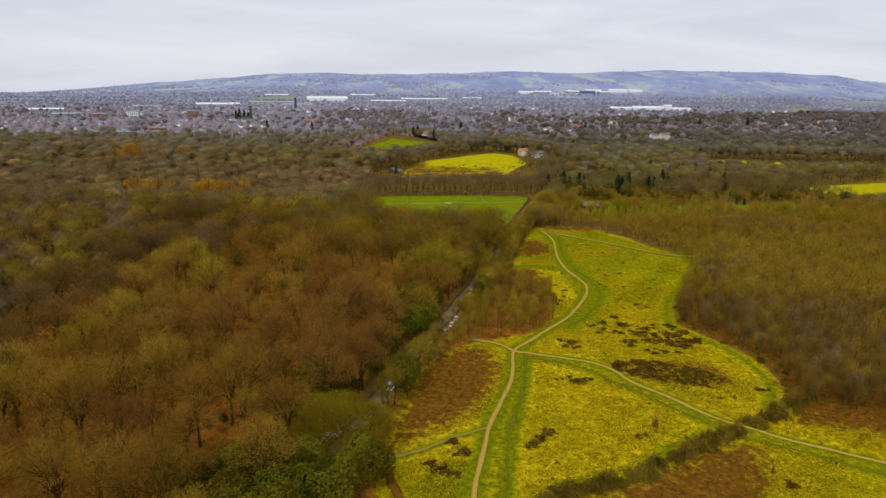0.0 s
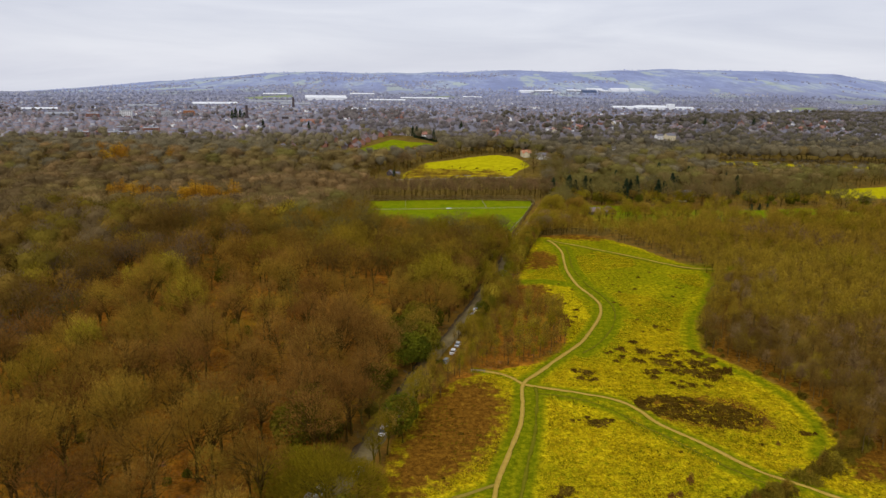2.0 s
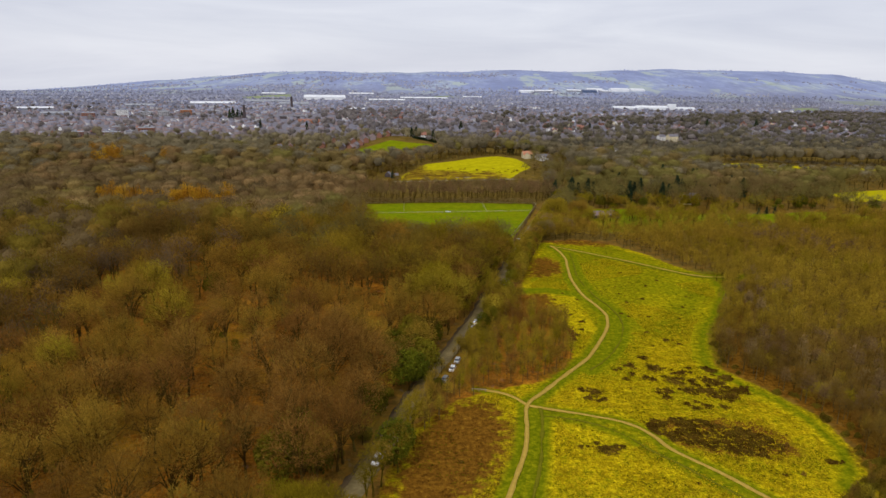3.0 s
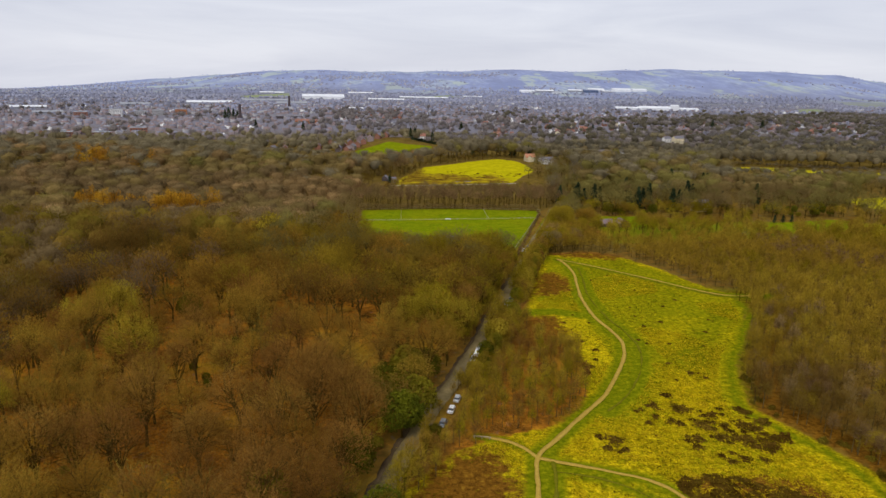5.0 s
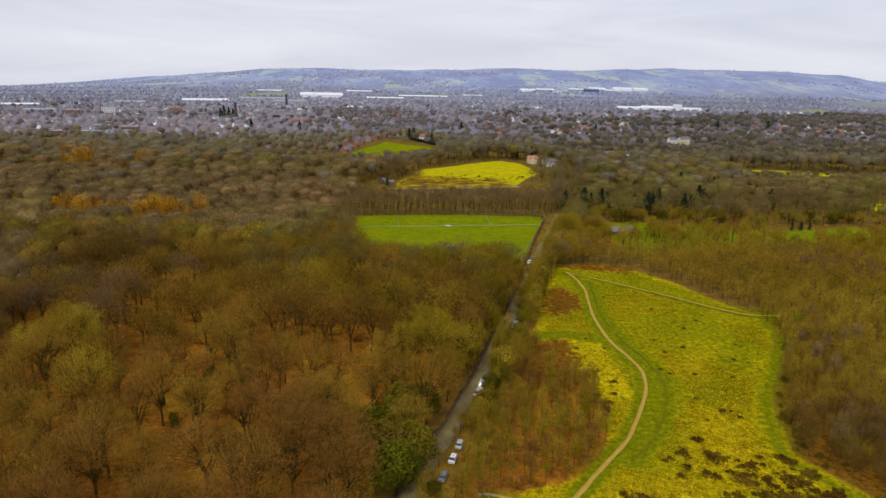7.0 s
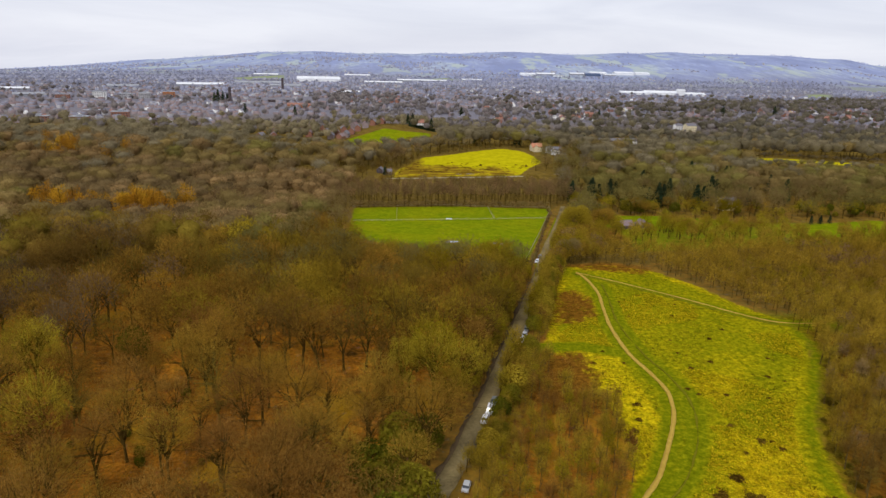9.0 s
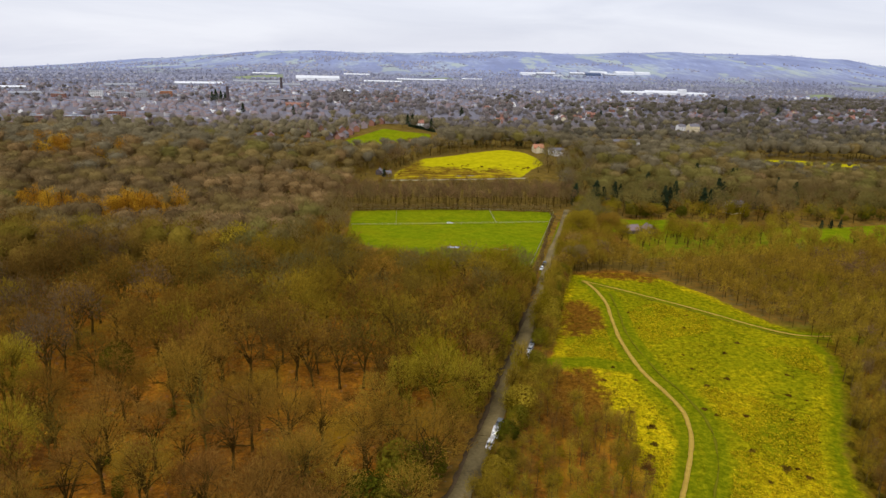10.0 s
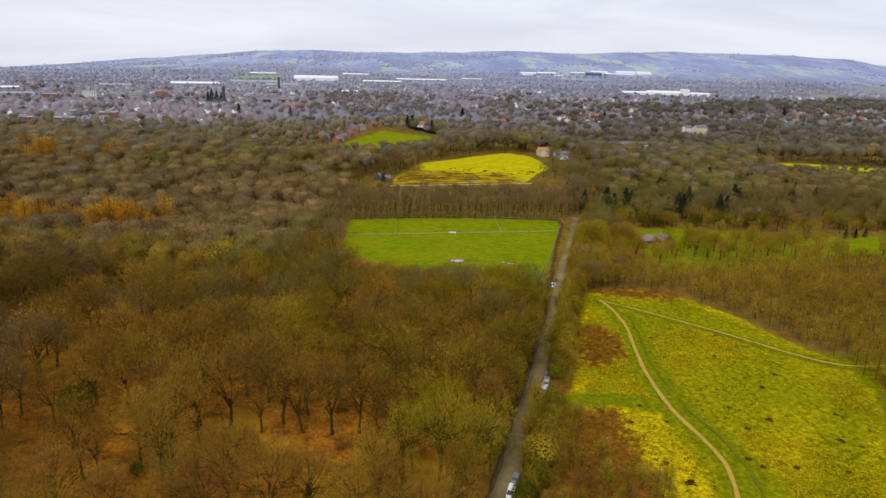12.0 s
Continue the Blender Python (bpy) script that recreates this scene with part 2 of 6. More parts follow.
    col = mix(n, l, zone("mud", 1.2, 2.5), col, ramp(n, l, noise_node(n, l, 0.22, 5.0, 0.7, (0.22, 1.0, 1.0)), [(0.36, (0.095, 0.050, 0.008)), (0.50, (0.190, 0.112, 0.012)), (0.62, (0.400, 0.300, 0.010))]))
    l.new(col, b.inputs["Base Color"])
    bn = n.new("ShaderNodeBump")
    bn.inputs["Strength"].default_value = 0.7
    bn.inputs["Distance"].default_value = 0.35
    l.new(fine, bn.inputs["Height"])
    l.new(bn.outputs["Normal"], b.inputs["Normal"])
    return m


GROUND = ground_material()
PATH_EARTH = grain_material("trodden_path", (0.360, 0.232, 0.034), (0.520, 0.350, 0.068), 0.7, 0.95, 0.2, 0.0, 5.0)
PATH_FAINT = grain_material("half_worn_path", (0.225, 0.170, 0.022), (0.320, 0.240, 0.040), 0.6, 0.95, 0.2, 0.0, 4.0)
PATH_WORN = grain_material("worn_turf", (0.115, 0.112, 0.006), (0.195, 0.175, 0.010), 0.6, 0.95, 0.2, 0.0, 4.0)
ROAD_LANE = grain_material("dusty_asphalt", (0.100, 0.076, 0.036), (0.318, 0.244, 0.110), 0.085, 0.95, 0.1, 0.0, 1.2)
ROAD_EDGE = grain_material("dark_edge_asphalt", (0.062, 0.042, 0.022), (0.135, 0.094, 0.050), 0.3, 0.9, 0.1, 0.0, 2.5)
TRACK_PALE = grain_material("pale_gravel_track", (0.300, 0.260, 0.150), (0.420, 0.370, 0.230), 0.3, 0.95)
PUDDLE = grain_material("puddle_water", (0.30, 0.30, 0.30), (0.42, 0.42, 0.42), 0.3, 0.05, 0, 0.8)
WOOD_GREY = grain_material("weathered_timber", (0.280, 0.235, 0.135), (0.460, 0.395, 0.240), 2.0, 0.9)
BRICK = grain_material("red_brick", (0.210, 0.095, 0.065), (0.340, 0.165, 0.115), 0.8, 0.9, 0.1, 0.2, 6.0)
BRICK_ORANGE = grain_material("orange_brick", (0.330, 0.130, 0.060), (0.450, 0.200, 0.095), 0.6, 0.9, 0.1, 0.2, 5.0)
STUCCO_WHITE = grain_material("white_stucco", (0.640, 0.630, 0.620), (0.800, 0.790, 0.780), 0.3, 0.9)
STUCCO_CREAM = grain_material("cream_stucco", (0.560, 0.480, 0.300), (0.720, 0.640, 0.440), 0.3, 0.9)
SLATE = grain_material("slate_roof", (0.120, 0.112, 0.125), (0.220, 0.205, 0.225), 0.9, 0.7, 0.2, 0.3, 5.0)
TILE_RED = grain_material("clay_roof_tiles", (0.250, 0.110, 0.075), (0.380, 0.190, 0.135), 0.9, 0.85, 0.2, 0.2, 5.0)
TILE_ORANGE = grain_material("orange_clay_tiles", (0.400, 0.175, 0.095), (0.560, 0.270, 0.160), 0.9, 0.85, 0.2, 0.2, 5.0)
# distant-town colours, muted towards lavender-grey to stand for haze
BRICK_DULL = grain_material("haze_muted_brick", (0.230, 0.180, 0.180), (0.320, 0.255, 0.255), 0.05, 0.9)
STUCCO_DULL = grain_material("grey_stucco", (0.330, 0.320, 0.330), (0.460, 0.450, 0.460), 0.05, 0.9)
SLATE_DULL = grain_material("haze_lavender_slate", (0.174, 0.170, 0.208), (0.250, 0.246, 0.294), 0.05, 0.8)
SLATE_FAR = grain_material("haze_blue_slate", (0.225, 0.235, 0.315), (0.320, 0.330, 0.425), 0.05, 0.8)
TILE_DULL = grain_material("muted_clay_tiles", (0.200, 0.142, 0.138), (0.270, 0.195, 0.190), 0.05, 0.9)
SHED_WHITE = grain_material("pale_sheet_metal", (0.680, 0.700, 0.740), (0.840, 0.850, 0.870), 0.05, 0.5, 0, 0.4, 0.6)
SHED_GREY = grain_material("grey_sheet_metal", (0.230, 0.240, 0.270), (0.360, 0.370, 0.400), 0.05, 0.5, 0, 0.4, 0.6)
SHED_BLUE = grain_material("blue_sheet_metal", (0.060, 0.090, 0.170), (0.100, 0.140, 0.240), 0.05, 0.5, 0, 0.4, 0.6)
STACK = grain_material("sooty_brick", (0.060, 0.048, 0.050), (0.110, 0.085, 0.085), 0.3, 0.9)
GLASS_DARK = grain_material("window_glass", (0.030, 0.034, 0.040), (0.060, 0.066, 0.075), 0.5, 0.08, 0, 0.6)
RUBBER = grain_material("tyre_rubber", (0.018, 0.018, 0.018), (0.035, 0.035, 0.035), 5.0, 0.8)
ALLOY = grain_material("wheel_alloy", (0.45, 0.45, 0.46), (0.60, 0.60, 0.61), 5.0, 0.35, 0, 0.5, None, 0.9)
LAMP_CLEAR = grain_material("clear_lamp", (0.55, 0.55, 0.55), (0.75, 0.75, 0.75), 5.0, 0.15, 0, 0.6)
LAMP_RED = grain_material("red_lamp", (0.35, 0.02, 0.02), (0.45, 0.03, 0.03), 5.0, 0.2, 0, 0.6)


def car_paint(name, c):
    m, n, l, b = shader(name, 0.3, 0.5)
    dirt = noise_node(n, l, 1.6, 5.0)
    l.new(mix(n, l, ramp(n, l, dirt, [(0.45, (0, 0, 0)), (0.8, (0.45, 0.45, 0.45))]), c, tuple(0.7 * v + 0.04 for v in c)), b.inputs["Base Color"])
    b.inputs["Coat Weight"].default_value = 0.5
    return m


PAINTS = {"white": car_paint("white_paint", (0.80, 0.80, 0.80)), "silver": car_paint("silver_paint", (0.46, 0.47, 0.48)),
          "grey": car_paint("grey_paint", (0.16, 0.17, 0.18)), "black": car_paint("black_paint", (0.025, 0.025, 0.028)),
          "yellow": car_paint("yellow_paint", (0.70, 0.62, 0.03)), "red": car_paint("dark_red_paint", (0.22, 0.03, 0.025))}


# ---- mesh helpers ----
def tri_mesh(name, V, F, mats, slot=None, smooth=False):
    """A mesh of triangles from arrays."""
    V, F = np.asarray(V, np.float32), np.asarray(F, np.int32)
    me = bpy.data.meshes.new(name)
    me.vertices.add(len(V))
    me.vertices.foreach_set("co", V.ravel())
    me.loops.add(F.size)
    me.loops.foreach_set("vertex_index", F.ravel())
    me.polygons.add(len(F))
    me.polygons.foreach_set("loop_start", np.arange(0, F.size, 3, dtype=np.int32))
    for m in (mats if isinstance(mats, (list, tuple)) else [mats]):
        me.materials.append(m)
    if slot is not None:
        me.polygons.foreach_set("material_index", np.asarray(slot, np.int32))
    if smooth is not False:
        me.polygons.foreach_set("use_smooth", np.ones(len(F), dtype=bool) if smooth is True else np.asarray(smooth, dtype=bool))
    me.update(calc_edges=True)
    return me


def part(name, bm, material, parent=None, label=""):
    """Links a bmesh, or a mesh made already, as one object under its thing."""
    if isinstance(bm, bmesh.types.BMesh):
        me = bpy.data.meshes.new(name)
        bm.to_mesh(me)
        bm.free()
        me.materials.append(material)
    else:
        me = bm
    ob = new(name, me)
    ob.parent = parent
    return tagged(ob, label)


def thing(name, m, label, category, group="", kind=""):
    ob = new(name)
    ob.empty_display_size = 0.3
    ob.matrix_basis = m
    return tagged(ob, label, category, group, kind)


def box(bm, x0, y0, z0, x1, y1, z1):
    r = bmesh.ops.create_cube(bm, size=1.0, matrix=Matrix.Translation(((x0 + x1) / 2, (y0 + y1) / 2, (z0 + z1) / 2)) @ Matrix.Diagonal((x1 - x0, y1 - y0, z1 - z0, 1)))
    return r["verts"]


def boxes(*dims, bevel=0.0):
    bm = bmesh.new()
    for d in dims:
        box(bm, *d)
    if bevel:
        bmesh.ops.bevel(bm, geom=bm.edges[:], offset=bevel, segments=1, affect="EDGES")
    return bm


def joined(pieces):
    """Puts (V, F) or (V, F, slot) pieces into one."""
    Vs, Fs, Ss, n = [], [], [], 0
    for p in pieces:
        Vs.append(p[0])
        Fs.append(p[1] + n)
        Ss.append(p[2] if len(p) > 2 else np.zeros(len(p[1]), np.int32))
        n += len(p[0])
    return np.concatenate(Vs), np.concatenate(Fs), np.concatenate(Ss)


def leaf_mesh(name, blades, material):
    """Blades of a crown or shrub."""
    return tri_mesh(name, blades[0], blades[1], material)


# ---- the plan: lines and zones, metres ----
ROAD = [(-82, -40), (-56, 60), (-28, 158), (-13, 205), (-0.5, 248), (4.4, 263), (13.4, 286), (18.2, 301), (24.0, 318), (29.5, 337), (41.3, 375), (48.0, 398), (56.5, 427), (67.0, 466), (75.6, 499), (88.0, 541), (101.5, 590), (112, 628), (124, 675), (140, 740), (154, 820)]
MAIN = [(-18, -220), (-9, -120), (4, -40), (0, 30), (5, 90), (8, 125), (11.6, 147.8), (14, 160.4), (16.5, 171.4), (18.7, 181.6), (23.6, 196.3), (28.6, 210.3), (31.3, 223.8), (33.6, 237.9), (40.5, 247.3), (52.3, 262.5), (62, 274.7), (70.6, 290.9), (77.5, 306), (80.6, 320), (79.5, 332), (77, 345), (76.4, 357), (76.8, 373), (79.4, 394), (81.9, 412), (81.2, 430), (78.8, 440.5)]
EAST = [(33.6, 237.9), (40.6, 235.4), (50.3, 232.0), (59.7, 228.3), (64.7, 224.4), (67.8, 219.5), (70.0, 213.3), (73.6, 208.2), (79.9, 200.6), (85.3, 192.4), (89.6, 186.6), (94.1, 183.2), (98.6, 179.8), (103.0, 176.2), (108.7, 172.6), (114.7, 169.2), (121.5, 165.0), (150, 150), (180, 136)]
WEST = [(33.6, 237.9), (29.9, 243.3), (25.4, 246.6), (18, 249)]
SPUR = [(18.4, 181.6), (7.4, 176), (-0.7, 170), (-8.4, 166.4), (-14, 165)]
SPUR_B = [(-11, 165), (-9.5, 156), (-6.9, 147.9), (-4, 130)]
NORTH = [(78.8, 440.5), (92.7, 429.4), (105.4, 418), (121.7, 402.7), (135.9, 387.9), (146, 380.3), (155, 378.2), (168, 379)]
SIDE_A = [(-11, -220), (-3, -120), (11, -40), (8, 30), (11, 90), (12, 120), (19.3, 147.7), (21.7, 163), (25.2, 180.6), (32.2, 206.1), (35.8, 223.8), (37.5, 236)]
SIDE_B = [(60, 264), (70, 276), (79, 292), (84.5, 308), (86, 320), (84.6, 333), (82, 347), (80.9, 363), (81.2, 380), (84.7, 404), (86.8, 424)]
SIDE_C = [(37, 231.5), (49.6, 227.8), (58.1, 221.4), (64.9, 211.3), (71.7, 203.0), (77.5, 194.6), (83.2, 187.0), (87.8, 182.0), (93.9, 175.4), (100.3, 171.5), (106.3, 167.8), (111.5, 163.9), (117.9, 159.7), (140, 149)]
EDGE_E = [(151, 372), (148, 352), (139, 338), (127, 318), (118.5, 306), (110.5, 289), (104.8, 273.5), (103.2, 264.5), (110, 252.5), (115.5, 243), (119.5, 229), (119.5, 214), (115.5, 203), (108, 194)]
HEDGE = [(20, 138), (34.9, 149), (50.6, 153.5), (69.8, 165), (84.8, 174.5), (98.8, 182.5), (116.8, 194.4), (128.7, 202.2)]
OPEN = [(-62, -260), (-40, -120), (-28, -20), (-16, 60), (-13, 130), (-12, 168), (-9, 200), (-2, 225), (10, 240), (24, 249), (40, 254), (52, 263), (58, 283), (60, 308), (57, 325), (55, 340), (46, 353), (51, 367), (58, 398), (66, 425), (75, 450), (97, 456), (117, 447), (132, 424), (142, 396), (152, 381), (149, 360), (141, 343), (133, 325), (117, 300), (107, 268), (115, 252), (124, 232), (123, 212), (119, 196), (135, 186), (160, 172), (185, 150), (196, 60), (210, -40), (190, -150), (150, -280)]
BRACKEN = [[(-11, 170), (-8, 198), (-1, 224), (9, 239), (22, 242), (27, 226), (24, 210), (17, 195), (6, 183)],
           [(36, 306), (38, 325), (45, 344), (55, 350), (61, 344), (60, 328), (58, 313), (50, 304)],
           [(54, 376), (62, 413), (72, 415), (78, 400), (75, 385), (66, 376)], [(78, 452), (98, 457), (116, 447), (111, 440), (98, 444), (86, 446)],
           [(36, 112), (33, 130), (38, 148), (60, 158), (84, 172), (96, 172), (92, 160), (83, 144), (88, 122), (70, 104), (52, 100)], [(112, 184), (119, 196), (122, 212), (138, 216), (160, 202), (168, 178), (150, 172), (136, 178)]]
PADDOCK = [(-48, 612), (17, 622), (100, 620), (88, 572), (67, 494), (55, 452), (44, 452), (34, 472), (-8, 486), (-43, 520)]
HILL_CROP = [(-26, 730), (-20, 756), (-11, 768), (3, 796), (28, 803), (72, 826), (88, 835), (108, 827), (117, 804), (121, 784), (106, 765), (93, 741)]
HILL_ROUGH = [(-27, 729), (-20, 758), (2, 797), (4, 770), (36, 768), (54, 760), (72, 768), (93, 752), (94, 742), (20, 730)]
GREEN_TOP = [(-98, 894), (-82, 944), (-46, 988), (-21, 974), (13, 976), (10, 938), (-8, 925), (-40, 900)]
CROP_EAST = [(405, 650), (414, 698), (511, 722), (640, 735), (640, 670), (466, 652)]
STRIP_EAST = [(358, 846), (363, 860), (405, 869), (436, 852), (500, 834), (560, 826), (560, 812), (467, 815), (402, 836)]
FAR_FIELDS = [[(1943, 3203), (2260, 3280), (1900, 2758), (1707, 2758)], [(1325, 2414), (1430, 2455), (1255, 2176), (1204, 2206)], [(-710, 2712), (-585, 3072), (-511, 2701), (-650, 2533)], [(-117, 2740), (110, 3125), (140, 2880)], [(1792, 3731), (2066, 3934), (1996, 3780), (1772, 3660)], [(-1310, 3865), (-1220, 4007), (-1127, 3712)]]
LAWN_A = [(248, 538), (264, 575), (336, 600), (357, 572), (277, 543)]
LAWN_B = [(126, 560), (140, 600), (178, 602), (206, 592), (196, 562)]
BELT_GAP = [(-38, 718), (-30, 745), (110, 760), (112, 732)]
PARK = [(118, 478), (128, 604), (200, 606), (250, 592), (340, 600), (385, 590), (385, 530), (240, 506)]
GREEN_WEST = [(-116, 895), (-98, 985), (-60, 1046), (-41, 1032), (-74, 980), (-90, 900), (-40, 890), (-90, 886)]
# streets of houses that stand clear of the woods before the town
HOUSE_ROWS = [[(153, 1754), (230, 1779), (151, 1206), (101, 1194)], [(287, 1606), (387, 1636), (302, 1286), (217, 1243)], [(408, 1607), (482, 1595), (408, 1365), (337, 1348)], [(568, 1556), (695, 1592), (577, 1342), (484, 1320)],
              [(773, 1646), (1106, 1718), (876, 1386), (617, 1338)], [(-603, 1155), (-539, 1173), (-470, 1040), (-528, 1027)], [(-557, 1290), (-521, 1302), (-472, 1192), (-506, 1183)], [(-230, 1795), (-60, 1866), (-49, 1572), (-192, 1524)]]
ROW_CLEAR = [[p[0], p[1], (p[2][0] * 0.93, p[2][1] * 0.93), (p[3][0] * 0.93, p[3][1] * 0.93)] for p in HOUSE_ROWS]
HEATH_ZONE = [(69, 229), (80, 231), (91, 231), (103, 229), (108, 220), (107, 209), (101, 207), (83, 209), (73, 213)]

CARS = ((10.9, 263.2, "white", "hatchback"), (8.0, 255.0, "grey", "hatchback"), (13.0, 270.2, "silver", "estate"), (20.4, 301.3, "white", "hatchback"), (22.4, 306.6, "white", "van"), (24.2, 312.0, "grey", "hatchback"),
        (37.4, 351.5, "yellow", "hatchback"), (39.2, 357.0, "white", "hatchback"), (40.9, 362.0, "silver", "hatchback"), (42.6, 367.5, "grey", "estate"), (39.6, 396.5, "silver", "hatchback"), (62.0, 458.6, "white", "hatchback"), (65.2, 468.0, "black", "hatchback"), (69.8, 469.0, "red", "hatchback"),
        (-11.6, 206.5, "white", "van"), (-17.2, 187.6, "silver", "hatchback"), (-25.5, 178.0, "white", "van"), (-28.2, 175.0, "white", "hatchback"), (-21.6, 170.5, "silver", "hatchback"),
        (130.5, 694.7, "white", "van"))


def dist_line(x, y, line):
    d = np.full(np.shape(x), 1e9)
    for (ax, ay), (bx, by) in zip(line[:-1], line[1:]):
        u = np.clip(((x - ax) * (bx - ax) + (y - ay) * (by - ay)) / ((bx - ax) ** 2 + (by - ay) ** 2), 0, 1)
        d = np.minimum(d, np.hypot(x - ax - u * (bx - ax), y - ay - u * (by - ay)))
    return d


def inside(x, y, poly):
    """Signed distance to a polygon's rim, positive within."""
    x, y = np.asarray(x, float), np.asarray(y, float)
    c = np.zeros(x.shape, bool)
    for (ax, ay), (bx, by) in zip(poly, poly[1:] + poly[:1]):
        c ^= ((ay > y) != (by > y)) & (x < (bx - ax) * (y - ay) / (by - ay + 1e-12) + ax)
    d = dist_line(x, y, poly + poly[:1])
    return np.where(c, d, -d)


SKY_X = [-5000, -2732, -2368, -2004, -1639, -1163, -686, -355, 202, 612, 951, 1328, 1707, 2091, 2476, 2867, 3141, 3600]
SKY_Z = [-80, -51, -17, 18, 45, 90, 117, 108, 123, 141, 136, 150, 167, 159, 162, 147, 110, 70]


def height(x, y):
    """The lie of the land."""
    x, y = np.asarray(x, float), np.asarray(y, float)
    z = 9 * np.exp(-((x - 70) / 95) ** 2 - ((y - 850) / 75) ** 2)
    z = z + 13 * np.exp(-((x + 35) / 75) ** 2 - ((y - 1020) / 80) ** 2)
    a, b = np.clip((y - 430) / 170, 0, 1), np.clip((y - 690) / 120, 0, 1)
    z = z - 8 * a * a * (3 - 2 * a) * (1 - b * b * (3 - 2 * b))
    s = np.interp(x / np.maximum(y - 170, 50) * 4530, SKY_X, SKY_Z)
    u = np.clip((y - 1300) / 3400, 0, 1)
    k = np.clip((u - 0.5) / 0.5, 0, 1)
    z = z + s * (0.15 * u + 0.85 * k * k * (3 - 2 * k)) + 7 * k * (1 - k) * np.sin(x / 310 + y / 190) + 3 * k * np.sin(x / 83 + 2 * np.sin(x / 241))
    return z - np.clip((y - 4700) / 100, 0, 3) ** 2 * 60


rng = np.random.default_rng(7)


# ---- the ground ----
def build_ground():
    def line_of(fine0, fine1, step, lo, hi, grow, even=0):
        mid = list(np.arange(fine0, fine1 + 0.01, step))
        a, s = [fine0], step
        while a[-1] > lo:
            s = min(s * grow, 160)
            a.append(a[-1] - s)
        b, s = [fine1], step
        while b[-1] < hi:
            s = min(s * grow, 60 if b[-1] > 2500 else 36 if b[-1] > even else 5.5)
            b.append(b[-1] + s)
        return np.array(a[:0:-1] + mid + b[1:])
    xs = line_of(-30, 172, 2.4, -4300, 4300, 1.09)
    ys = line_of(118, 462, 2.4, -4000, 4860, 1.06, 1000)
    X, Y = np.meshgrid(xs, ys)
    x, y = X.ravel(), Y.ravel()
    near = (y < 900) & (y > 40) & (abs(x) < 420)
    bumps = 0.16 * np.sin(x * 0.37 + 1.3 * np.sin(y * 0.21)) * np.sin(y * 0.31 + np.sin(x * 0.17)) + 0.08 * rng.standard_normal(x.size)
    z = height(x, y) + np.where(near & (dist_line(x, y, ROAD) > 7), bumps, 0) - np.where(near, 0.12, 0)
    nx = len(xs)
    i = (np.arange(len(ys) - 1)[:, None] * nx + np.arange(nx - 1)[None, :]).ravel()
    F = np.concatenate([np.stack([i, i + 1, i + nx + 1], 1), np.stack([i, i + nx + 1, i + nx], 1)])
    me = tri_mesh("ground", np.stack([x, y, z], 1), F, GROUND, smooth=True)

    def put(name, v):
        me.attributes.new(name, "FLOAT", "POINT").data.foreach_set("value", np.clip(v, 0, 1).astype(np.float32))
    soft = lambda d, w: np.clip(0.5 + d / w, 0, 1)
    put("meadow", soft(inside(x, y, OPEN), 7))
    put("bracken", np.max([soft(inside(x, y, p), 16) for p in BRACKEN] + [0.85 * soft(inside(x, y, HEATH_ZONE), 9), 0.8 * soft(7 - abs(inside(x, y, OPEN) + 7), 6) * ((x > 99) & (y > 170) & (y < 385))], axis=0))
    mown = [soft(w - dist_line(x, y, p), 4.5) for p, w in ((MAIN, 3.2), (EAST, 2.6), (NORTH, 3.0), (SIDE_A, 2.6), (SIDE_B, 3.4), (SIDE_C, 2.0), (EDGE_E, 1.7), (SPUR, 1.6), (WEST, 2.0),
            ([(44, 352), (60, 354), (76, 348)], 4.2), ([(18, 140), (36, 153), (52, 158), (70, 170), (92, 181)], 2.4), ([(0, 150), (8, 160), (4, 140)], 5.0))]
    # greener sward beside the path's north half and behind it
    lush = [0.62 * soft(13 - dist_line(x, y, p), 20) for p in (MAIN[16:], SIDE_B, NORTH, [(100, 300), (110, 318), (124, 338), (136, 352)], [(96, 404), (112, 392), (128, 376)])]
    lush.append(0.55 * soft(9 - dist_line(x, y, EDGE_E[:7]), 14))
    lush.append(0.56 * soft(y - 305 - 0.25 * (x - 70), 70) * (inside(x, y, OPEN) > 4))
    lush.append(0.62 * soft(7 - dist_line(x, y, [(47, 256), (66, 276), (78, 300)]), 12))
    mown.append(0.95 * soft(1.7 - dist_line(x, y, [(61, 450), (71.5, 487), (84, 534), (99, 590)]), 2.5))
    fern = np.max([inside(x, y, q) for q in BRACKEN], axis=0)
    put("mown", np.maximum(np.max(mown, axis=0), np.max(lush, axis=0) * (fern < 0) * ((x > 71) | (y < 275) | (y > 350))))
    put("pasture", np.max([soft(inside(x, y, p), 8) for p in (PADDOCK, GREEN_TOP, LAWN_A, LAWN_B)] + [0.55 * soft(inside(x, y, PARK), 20)], axis=0))
    put("crop", np.max([soft(inside(x, y, p), 8) for p in (HILL_CROP, CROP_EAST, STRIP_EAST)], axis=0))
    put("far_field", np.max([soft(inside(x, y, p), 50) * (0.45 if p[0][1] > 3000 else 1.0) for p in FAR_FIELDS], axis=0))
    mud = np.max([0.46 + 0.30 * np.clip(inside(x, y, HILL_ROUGH) / 6, -1.6, 1), 0.72 * soft(7 - np.hypot((x - 20) / 1.6, y - 506), 14), 0.72 * soft(5 - np.hypot((x - 48) / 1.6, y - 502), 12)], axis=0)
